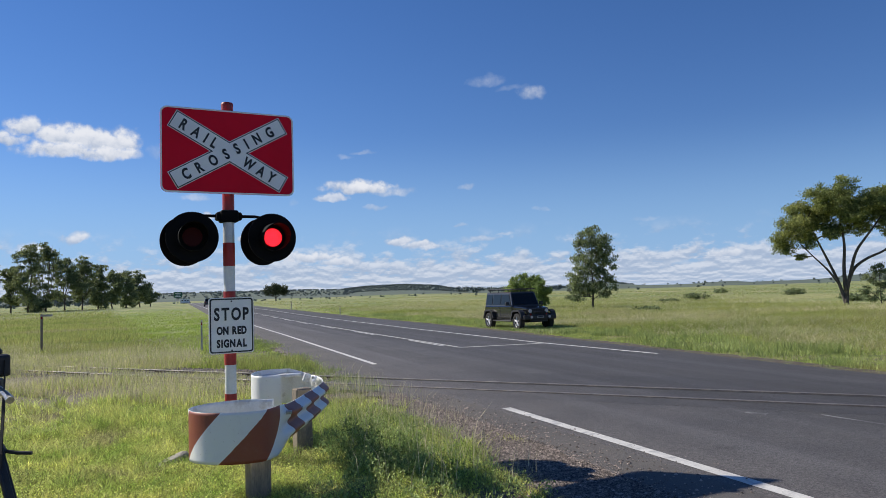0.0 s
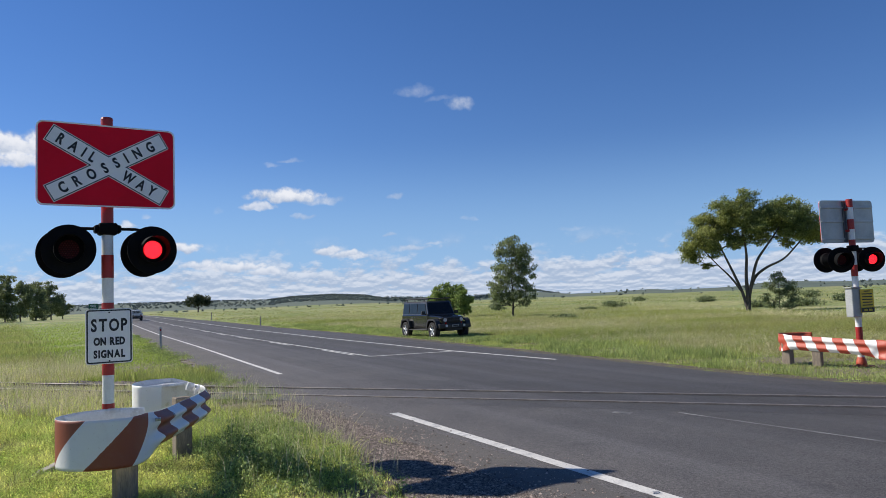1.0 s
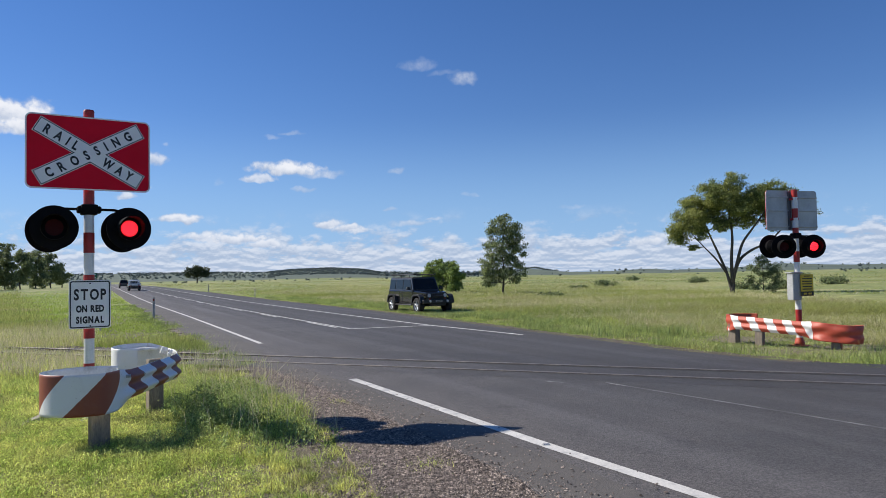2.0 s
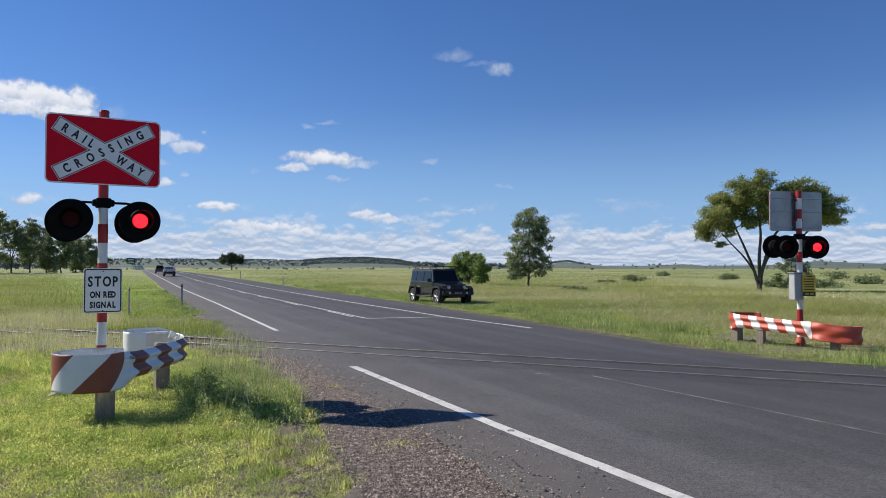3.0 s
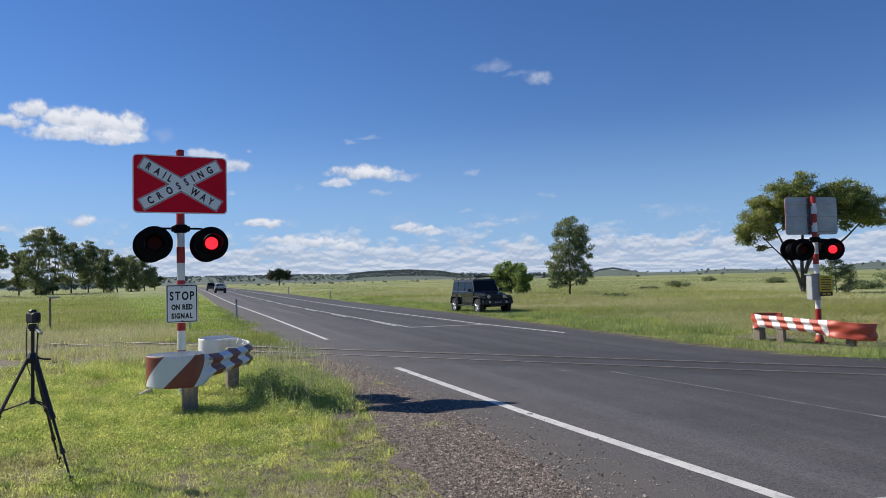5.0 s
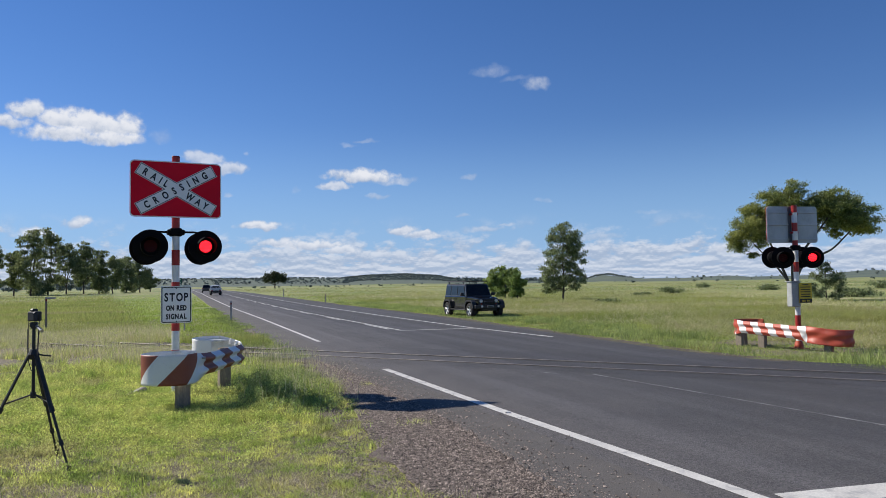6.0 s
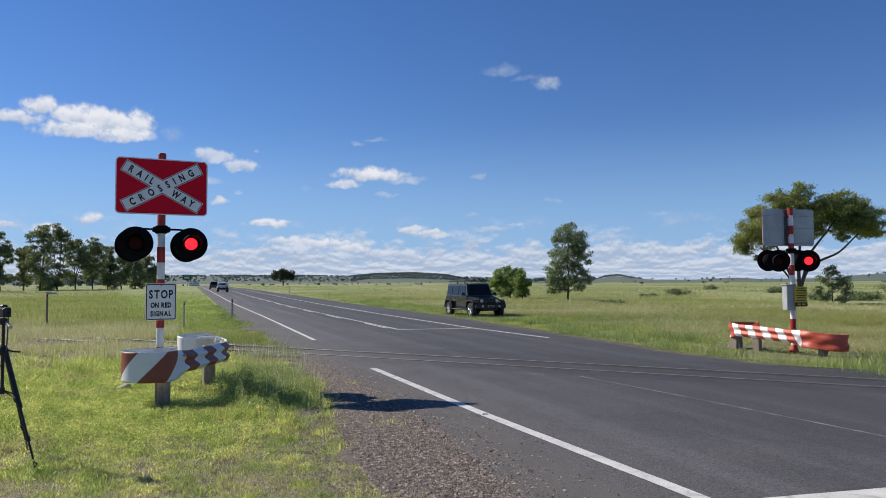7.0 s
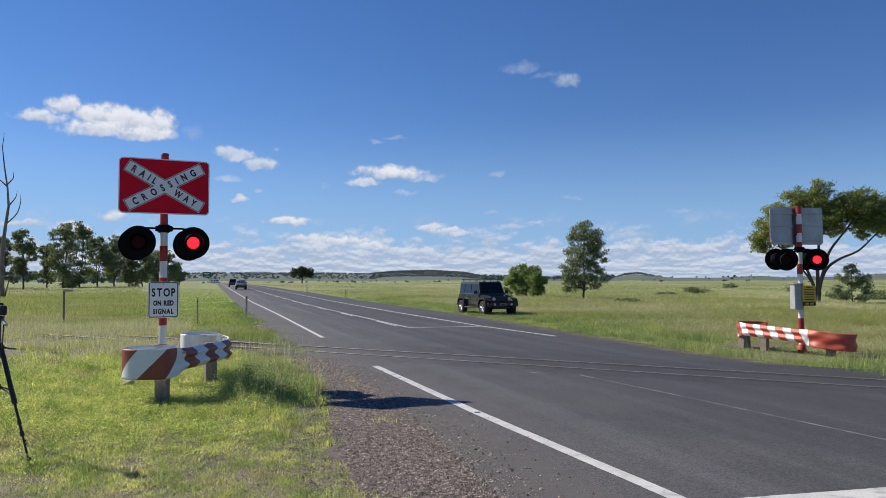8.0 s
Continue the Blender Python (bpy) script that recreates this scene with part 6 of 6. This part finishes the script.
def dead_tree():
    root = thing("dead_tree", pose(-26.5, 88, -0.2), "bare grey dead tree with few crooked branches", "tree")
    rng = random.Random(77)
    bm = bmesh.new()
    trunk = [(0, 0, -0.3), (-0.05, 0, 3), (0.0, 0, 6), (0.25, 0, 8.5), (0.5, 0, 10.6), (0.35, 0, 12.6), (0.0, 0, 15), (-0.25, 0, 17.2), (-0.1, 0, 18.9)]
    tube(bm, trunk, [0.34, 0.26, 0.21, 0.17, 0.13, 0.10, 0.075, 0.05, 0.02], 10)
    part("trunk", bm, M["bark_pale"], root, smooth=True)
    for pts in ([(0.25, 0, 8.5), (1.3, 0.2, 9.8), (1.7, 0, 11.2), (1.6, 0, 12.0)], [(0.5, 0, 10.6), (1.1, 0.3, 11.6), (1.3, 0.2, 12.4)], [(0.0, 0, 6.2), (-0.9, 0.2, 7.6), (-1.1, 0.1, 9.0)],
                [(0.3, 0, 12.8), (-0.5, 0, 13.6), (-1.2, 0, 14.6)], [(0.3, 0, 13), (0.9, 0, 13.8), (0.85, 0, 14.6)], [(0.2, 0.1, 0.0), (0.7, 0.1, 2.4), (0.95, 0.1, 4.6)], [(-0.2, 0, 3.4), (-1.2, 0, 5.0), (-1.5, 0.1, 6.4)]):
        bm = bmesh.new()
        tube(bm, smooth_path(pts, 4), [0.09 * (1 - 0.85 * i / (4 * (len(pts) - 1))) for i in range(4 * (len(pts) - 1) + 1)], 7)
        part("branch", bm, M["bark_pale"], root, smooth=True)


dead_tree()


def field_bush(x, y, w, h, seed, mat="leaf_gum", label="low rounded bush in the grassy field"):
    rng = np.random.default_rng(seed)
    cl = [(rng.uniform(-w / 2, w / 2), rng.uniform(-w / 4, w / 4), h * rng.uniform(0.25, 0.6), w * 0.3, w * 0.3, h * 0.4) for _ in range(6)]
    root = thing("bush", pose(x, y, -0.2 + rise(y)), label, "bush", "field bushes")
    bm = bmesh.new()
    for c in cl:
        tube(bm, [(0, 0, -0.1), (c[0] * 0.5, c[1] * 0.5, c[2] * 0.5), c[:3]], [0.04, 0.03, 0.015], 5)
    part("stem", bm, M["bark"], root)
    leaves("foliage", root, cl, 900, 0.09 + w * 0.02, M[mat], seed)


for k, (az, d, w, h) in enumerate(((35.9, 105, 3.0, 1.0), (42.6, 120, 2.6, 1.1), (45.3, 86, 2.8, 0.8), (47.6, 84, 4.2, 0.9), (38.2, 150, 2.4, 1.2), (49.5, 140, 4.0, 1.5), (33.5, 95, 2.0, 0.5), (27.6, 130, 2.4, 0.9), (51.0, 100, 3.0, 1.3), (21.5, 73, 2.2, 0.8), (31.0, 63, 1.8, 0.5))):
    field_bush(-3.1 + d * math.sin(radians(az)), -4.9 + d * math.cos(radians(az)), w, h, 500 + k)


def far_woods():
    """Countless small trees over the low hills, as one sheet of stuff."""
    rng = np.random.default_rng(12)
    spots = []
    for lo, hi, n, d0, d1, s0, s1 in ((-30, -3, 520, 420, 1400, 2.2, 5.0), (-4, 12, 1000, 760, 1450, 0.9, 2.1), (11.3, 20.5, 2300, 860, 1420, 0.8, 1.9), (-3, 20, 40, 430, 640, 0.6, 1.4), (20, 30, 170, 700, 1420, 2.5, 5), (29.8, 33.6, 260, 1100, 1420, 1.0, 2.2), (34, 60, 70, 800, 1420, 1.2, 3.2), (12, 60, 60, 300, 700, 0.6, 1.5)):
        az, d = rng.uniform(lo, hi, n), np.sqrt(rng.uniform(d0 ** 2, d1 ** 2, n))
        spots.append(np.stack([-3.5 + d * np.sin(np.radians(az)), -3.5 + d * np.cos(np.radians(az)), rng.uniform(s0, s1, n)], 1))
    spots = np.concatenate(spots)
    spots = spots[np.abs(spots[:, 0] - np.interp(spots[:, 1], [0, 160, 420, 1200], [3.3, 3.6, 5, 9])) > np.interp(spots[:, 1], [0, 400, 700], [16, 13, 4])]
    m, k = len(spots), 56
    z = np.array([ground_z(x, y) for x, y, _ in spots])
    dirs = rng.normal(size=(m, k, 3))
    dirs /= np.linalg.norm(dirs, axis=2, keepdims=True)
    dirs *= rng.uniform(0.3, 1.0, (m, k, 1))
    s = spots[:, 2][:, None, None]
    c = dirs * np.array([0.75, 0.75, 0.5]) * s + np.stack([spots[:, 0], spots[:, 1], z + spots[:, 2] * 0.62], 1)[:, None, :]
    d = rng.normal(size=(m, k, 3, 3)) * 0.2 * s[..., None]
    v = (c[:, :, None, :] + d).reshape(-1, 3)
    return tagged(raw_mesh("far_woods", v, np.arange(m * k * 3), 3, M["woods"]), "scattered trees over the distant low hills, greyed by painted haze", "woods", kind="stuff")


far_woods()


# ================= grass =================
def blades(name, x, y, h, w, material, label, seed, lean=0.35, tall_tip=0.15, base_z=None, seg2=True, category="grass"):
    """Grass blades as one sheet of stuff; each is a bent, tapering strip."""
    rng = np.random.default_rng(seed)
    n = len(x)
    a = rng.uniform(0, 2 * np.pi, n)
    side = np.stack([np.cos(a), np.sin(a), np.zeros(n)], 1)
    la = rng.uniform(0, 2 * np.pi, n)
    bend = np.stack([np.cos(la), np.sin(la), np.zeros(n)], 1) * (h * lean * np.abs(rng.normal(0.6, 0.5, n)))[:, None]
    z0 = -0.06 + arr(rise, y) if base_z is None else base_z
    p = np.stack([x, y, z0], 1)
    up = np.array([0, 0, 1.0])
    w2 = (w / 2)[:, None]
    if seg2:
        mid = p + bend * 0.3 + up * (h * 0.6)[:, None]
        tip = p + bend + up * (h * 0.97)[:, None]
        v = np.stack([p - side * w2, p + side * w2, mid + side * w2 * 0.75, mid - side * w2 * 0.75, tip], 1)
        f = (np.array([0, 1, 2, 0, 2, 3, 3, 2, 4])[None] + 5 * np.arange(n)[:, None]).ravel()
    else:
        tip = p + bend + up * h[:, None]
        v = np.stack([p - side * w2, p + side * w2, tip], 1)
        f = np.arange(n * 3)
    return tagged(raw_mesh(name, v.reshape(-1, 3), f, 3, material), label, category, kind="stuff")


def patchy(x, y, scale, seed):
    """A cheap smooth field of about 0 to 1."""
    r = np.random.default_rng(seed)
    out = np.zeros(len(x))
    for k in range(7):
        f = scale * r.uniform(0.5, 2.2)
        a = r.uniform(0, 6.28)
        out += np.sin((x * np.cos(a) + y * np.sin(a)) * f + r.uniform(0, 6.28)) / 7
    return np.clip(0.5 + out * 1.3, 0, 1)


def arr(fn, t):
    grid = np.linspace(-60, 420, 4000)
    return np.interp(t, grid, [fn(g) for g in grid])


def make_grass():
    rng = np.random.default_rng(2024)
    # near lawn: a thin sward and many separate tufts, wider away from the road
    def reach(t):
        return 4.6 + 0.34 * (t + 1)
    for count, tufted, seed in ((150000, False, 1), (200000, True, 15)):
        if tufted:
            m = 11500
            ty = -1.0 + 16 * rng.beta(1.2, 1.6, m)
            tx = -1.2 - reach(ty) * rng.beta(1.0, 1.2, m)
            k = rng.integers(0, m, count)
            size = rng.gamma(4, 0.014, m)
            x, y = tx[k] + rng.normal(0, 1, count) * size[k], ty[k] + rng.normal(0, 1, count) * size[k]
            lift = rng.uniform(0.45, 1.25, m)[k]
        else:
            y = -1.0 + 16 * rng.beta(1.2, 1.6, count)
            x = -1.2 - reach(y) * rng.beta(1.0, 1.2, count)
            lift = np.full(count, 0.6)
        edge = arr(gravel_left, y)
        q = patchy(x, y, 3.2, 4)
        q2 = patchy(x, y, 1.1, 5)
        q3 = patchy(x, y, 9.0, 6)
        worn = np.clip((5.4 - y) / 3.2, 0, 1) * 0.60 + np.clip(1.1 - (edge - x) / np.where(y < 6.8, 2.0, 0.6), 0, 1) * 1.0
        keep = (x < edge + 0.05) & (rng.uniform(0, 1, count) > worn * (1.85 - 0.8 * q - 1.1 * q3)) & ~((y > 12.2) & (x > -2.2))
        x, y, q, q2, lift = x[keep], y[keep], q[keep], q2[keep], lift[keep]
        h = (0.025 + 0.075 * q * q2 + 0.035 * rng.uniform(0, 1, len(x))) * (1 + 0.9 * np.clip((y - 5) / 4, 0, 1)) * lift * (1.15 if tufted else 0.8) * np.clip(0.35 + y * 0.12, 0.6, 1)
        blades("tufted_grass" if tufted else "lawn_grass", x, y, h, rng.uniform(0.004, 0.011, len(x)), M["grass_lush"], "tufts of bright green grass on the verge" if tufted else "short lush green grass on the verge", seed, 1.2, seg2=tufted)
    # low broad-leaved ground cover among the blades, thickest round the guard rail
    cl = []
    for _ in range(2600):
        gy = 2.6 + 9.5 * rng.beta(1.3, 1.6)
        gx = -1.5 - (reach(gy) - 0.6) * rng.beta(1.0, 1.3)
        if gx < gravel_left(gy) - (0.9 if gy < 6 else 0.1) and rng.uniform() < 0.25 + 0.75 * min(1.0, max(0.0, (gy - 3.6) / 2.0)):
            r = rng.uniform(0.06, 0.24)
            cl.append((gx, gy, rng.uniform(-0.02, 0.06), r, r, rng.uniform(0.02, 0.06)))
    cover = leaves("ground_cover", None, cl, 150000, 0.0115, M["grass_lush"], 45, 0.6, 16, 0.35, -0.4)
    tagged(cover, "low broad-leaved green ground cover in the verge", "ground cover", kind="stuff")
    # dry litter and clippings on the worn ground
    n = 95000
    y = 0.2 + 8.0 * rng.beta(1.1, 1.7, n)
    x = -1.4 - (reach(y) - 0.4) * rng.beta(1.0, 1.2, n)
    keep = (x < arr(gravel_left, y) + 0.05) & (rng.uniform(0, 1, n) < (0.3 + 0.7 * np.clip((6 - y) / 4, 0, 1)) * (0.35 + 0.65 * patchy(x, y, 6.0, 8)))
    x, y = x[keep], y[keep]
    blades("dry_litter", x, y, rng.uniform(0.010, 0.032, len(x)), rng.uniform(0.0025, 0.006, len(x)), M["grass_pale"], "dry grass clippings lying on the worn ground", 17, 3.2, base_z=np.full(len(x), -0.048), seg2=False)
    # small flat tufts holding on in the worn ground
    m, n = 900, 30000
    ty = 0.7 + 4.6 * rng.beta(1.0, 1.3, m)
    tx = arr(gravel_left, ty) + 0.1 - 3.4 * rng.beta(0.9, 1.4, m)
    size = rng.uniform(0.02, 0.085, m)
    k = rng.integers(0, m, n)
    x, y = tx[k] + rng.normal(0, 1, n) * size[k], ty[k] + rng.normal(0, 1, n) * size[k]
    blades("worn_tufts", x, y, rng.uniform(0.015, 0.055, n), rng.uniform(0.003, 0.008, n), M["grass_lush"], "small flat grass tufts in the worn ground", 18, 1.6, base_z=np.full(n, -0.05), seg2=False)
    # leafy weeds by the guard rail
    cl = []
    for _ in range(150):
        wx, wy = rng.normal(-2.5, 0.42), rng.normal(7.9, 1.15)
        if wx < gravel_left(wy) + 0.1 and wx > -3.4 + (wy - 6.5) * 0.25:
            r = rng.uniform(0.05, 0.13)
            tall = 0.14 * max(0.0, 1 - ((wx + 2.6) / 0.7) ** 2 - ((wy - 7.9) / 1.5) ** 2)
            cl.append((wx, wy, rng.uniform(0.0, 0.08 + tall), r, r, r * rng.uniform(0.9, 1.6)))
    weed = leaves("leafy_weeds", None, cl, 15000, 0.017, M["weed_leaf"], 44, 0.7, 26, 0.4, -0.6)
    tagged(weed, "low leafy weeds growing beside the guard rail", "weeds", kind="stuff")
    # grass tufts creeping into the gravel
    n = 4500
    c = rng.uniform(0, 1, (24, 2)) * np.array([1.5, 10]) + np.array([-2.5, 0.2])
    c[:, 0] += arr(gravel_left, c[:, 1]) + 1.7
    k = rng.integers(0, 24, n)
    x, y = c[k, 0] + rng.normal(0, 0.11, n), c[k, 1] + rng.normal(0, 0.11, n)
    keep = x < arr(road_left, y) - 0.05
    x, y = x[keep], y[keep]
    blades("gravel_tufts", x, y, rng.uniform(0.04, 0.13, len(x)), rng.uniform(0.004, 0.008, len(x)), M["grass_lush"], "small grass tufts growing through the gravel", 2, 0.9)
    # rank weeds beside the guard rail
    n = 26000
    x = rng.uniform(-4.2, -1.15, n)
    y = rng.uniform(5.6, 12.6, n)
    d = (x + 2.35) ** 2 / 1.0 + (y - 8.6) ** 2 / 7.5
    keep = (rng.uniform(0, 1, n) > d * 0.75) & (x < arr(gravel_left, y) + 0.1)
    x, y, d = x[keep], y[keep], d[keep]
    blades("weeds", x, y, (0.08 + 0.26 * rng.beta(2, 3, len(x)) * (0.4 + 0.9 * patchy(x, y, 4.0, 33))) * (1.15 - 0.5 * np.clip(d, 0, 1)), rng.uniform(0.004, 0.010, len(x)), M["grass_weed"], "rank dark green weeds beside the guard rail", 3, 0.7)
    n = 900
    x = rng.normal(-1.9, 0.55, n)
    y = rng.uniform(6.0, 14.5, n)
    keep = (x < arr(gravel_left, y) + 0.2) & (x > -3.0)
    x, y = x[keep], y[keep]
    blades("dry_stalks", x, y, rng.uniform(0.25, 0.62, len(x)), rng.uniform(0.003, 0.006, len(x)), M["grass_pale"], "thin dry seed stalks above the weeds", 4, 0.6)
    # seeding grass along the railway
    n = 90000
    s = rng.uniform(-46, -2.5, n)
    c = np.clip(rng.normal(9.4, 2.6, n), 5.2, 16)
    x, y = RAIL_N.x * c + RAIL_DIR.x * s, RAIL_N.y * c + RAIL_DIR.y * s
    q = patchy(x, y, 0.8, 9)
    near_rail = np.minimum(np.abs(c - RAIL_NEAR), np.abs(c - RAIL_FAR))
    keep = (x < arr(road_left, y) - 1.6 - 0.14 * np.clip(y - 14, 0, 8)) & (q > 0.2) & ((near_rail > 0.07) | (rng.uniform(0, 1, n) > 0.6))
    x, y, q, c = x[keep], y[keep], q[keep], c[keep]
    h = (0.14 + 0.34 * q * rng.uniform(0.5, 1.1, len(x))) * np.clip((-x - 1.2) / 3, 0.35, 1)
    h = np.where(np.abs(c - 8.75) < 1.6, h * 0.8, h)
    blades("railway_grass", x, y, h, rng.uniform(0.005, 0.011, len(x)), M["grass_pale"], "pale seeding grass along the railway", 5, 0.5, seg2=False)
    n = 60000
    i = rng.integers(0, len(x), n)
    blades("railway_undergrass", x[i] + rng.normal(0, 0.2, n), y[i] + rng.normal(0, 0.2, n), h[i] * rng.uniform(0.4, 0.85, n), rng.uniform(0.006, 0.012, n), M["grass_lush"], "green grass between the pale seeding stalks", 6, 0.5, seg2=False)
    # left field beyond the railway, with the bright mown strip by the road
    n = 150000
    y = 14 + 150 * rng.beta(0.85, 2.6, n)
    x = -1.4 - (3 + (y - 8) * 0.5) * rng.beta(1.0, 1.2, n)
    keep = (x < arr(road_left, y) - 0.12) & (RAIL_N.x * x + RAIL_N.y * y > 10.3)
    x, y = x[keep], y[keep]
    dist = np.hypot(x + 3, y + 4)
    strip_ = (x > -3 - 0.10 * y + rng.normal(0, 0.7, len(x))) & (y > 20 + rng.normal(0, 1.5, len(x)))
    hh = np.where(strip_, 0.07, 0.2) * rng.uniform(0.6, 1.3, len(x)) * (0.6 + 0.8 * patchy(x, y, 0.4, 14))
    ww = 0.006 + dist * 0.0006
    for flag, nm, mat, lab in ((strip_, "mown_grass", "grass_strip", "bright green mown grass strip beside the road"), (~strip_, "field_grass", "grass_field", "yellow-green field grass beyond the railway")):
        blades(nm, x[flag], y[flag], hh[flag], ww[flag], M[mat], lab, 7, 0.6, seg2=False)
    # far verge and field on the right
    n = 520000
    y = 1 + 150 * rng.beta(0.95, 3.2, n)
    x = 7.3 + (12 + y * 0.62) * rng.beta(0.85, 1.7, n)
    off = x - arr(road_right, y)
    keep = (off > 0.02) & (rng.uniform(0, 1, n) > np.clip(0.95 - off, 0, 1) * 0.85)
    x, y, off = x[keep], y[keep], off[keep]
    dist = np.hypot(x + 3, y + 4)
    q = patchy(x, y, 0.55, 21)
    tall = np.clip((off - 2.6 - 1.6 * q) / 1.6, 0, 1)
    bare = np.hypot((x - 10.5) / 1.7, (y - 10.0) / 2.9)
    sel = (bare > 1.1) | (rng.uniform(0, 1, len(x)) < 0.12 + 0.5 * np.clip(bare - 0.6, 0, 1))
    x, y, off, dist, q, tall, bare = x[sel], y[sel], off[sel], dist[sel], q[sel], tall[sel], bare[sel]
    tall = np.where(bare < 1, 0.02, tall)
    h = (0.04 + 0.045 * q + tall * (0.09 + 0.30 * q * q)) * rng.uniform(0.5, 1.25, len(x))
    h = np.where((np.abs(x - 11.2) < 2.2) & (np.abs(y - 33) < 4.0), h * 0.7, h) * np.interp(y, [0, 20, 60, 150], [1, 0.95, 0.7, 0.6])
    ww = 0.004 + dist * 0.00034
    pale = rng.uniform(0, 1, len(x)) < tall * 0.60 * patchy(x, y, 0.3, 23)
    lush = ~pale & (tall < 0.5)
    for flag, nm, mat, lab in ((lush, "verge_grass", "grass_verge", "short green grass along the far verge"), (pale, "verge_seed_grass", "grass_pale", "pale seeding grass in the field"), (~pale & ~lush, "tall_field_grass", "grass_field", "tall yellow-green field grass")):
        blades(nm, x[flag], y[flag], h[flag], ww[flag], M[mat], lab, 8, 1.3 if nm == "verge_grass" else 2.3, seg2=False)
    # ragged low weeds and dirt-grown tufts along the asphalt past the railway
    m, n = 190, 17000
    cy = 12.8 + 50 * rng.beta(0.9, 1.9, m)
    cx = arr(road_left, cy) + 0.05 - 1.3 * rng.beta(0.8, 1.9, m)
    size, tall = rng.uniform(0.06, 0.28, m), rng.uniform(0.05, 0.19, m)
    k = rng.integers(0, m, n)
    x, y = cx[k] + rng.normal(0, 1, n) * size[k], cy[k] + rng.normal(0, 1.5, n) * size[k]
    blades("edge_weeds", x, y, tall[k] * rng.uniform(0.5, 1.2, n), 0.005 + np.hypot(x + 3, y + 4) * 0.0004, M["grass_weed"], "ragged low weeds along the asphalt edge", 29, 1.0, seg2=False)
    # rank green clumps along the far verge
    m, n = 240, 42000
    cy = 4 + 70 * rng.beta(0.9, 2.2, m)
    cx = arr(road_right, cy) + 0.5 + 4.2 * rng.beta(1.3, 1.6, m)
    size, tall = rng.uniform(0.12, 0.5, m), rng.uniform(0.07, 0.30, m)
    tall = np.where(np.hypot((cx - 10.4) / 1.6, (cy - 10.0) / 2.8) < 1, 0.05, tall)
    tall = np.where((np.abs(cx - 11.2) < 2.2) & (np.abs(cy - 33) < 4.0), 0.12, tall)
    k = rng.integers(0, m, n)
    x, y = cx[k] + rng.normal(0, 1, n) * size[k], cy[k] + rng.normal(0, 1.2, n) * size[k]
    keep = x > arr(road_right, y) + 0.1
    x, y, k = x[keep], y[keep], k[keep]
    blades("verge_clumps", x, y, tall[k] * rng.uniform(0.5, 1.2, len(x)), 0.006 + np.hypot(x + 3, y + 4) * 0.0004, M["grass_weed"], "rank green grass clumps along the far verge", 27, 0.8, seg2=False)
    # clumps far out over the plain
    n = 70000
    az, d = rng.uniform(-34, 62, n), 60 + 340 * rng.beta(0.8, 1.7, n)
    x, y = -3 + d * np.sin(np.radians(az)), -4 + d * np.cos(np.radians(az))
    keep = (x < arr(road_left, y) - 1.0) | (x > arr(road_right, y) + 2.0)
    keep &= ~((x > -3 - 0.10 * y) & (x < 0))
    x, y, d = x[keep], y[keep], d[keep]
    q = patchy(x, y, 0.09, 31)
    z = np.array([ground_z(a, b) for a, b in zip(x, y)]) - 0.03
    pale = rng.uniform(0, 1, len(x)) < 0.22 * q
    for flag, nm, mat in ((pale, "plain_seed_grass", "grass_pale"), (~pale, "plain_grass", "grass_field")):
        blades(nm, x[flag], y[flag], (0.04 + 0.11 * q + 0.06 * rng.uniform(0, 1, len(x)))[flag], (0.04 + d * 0.0012)[flag], M[mat], "coarse grass tufts scattered over the plain", 9, 2.2, base_z=z[flag], seg2=False)


make_grass()
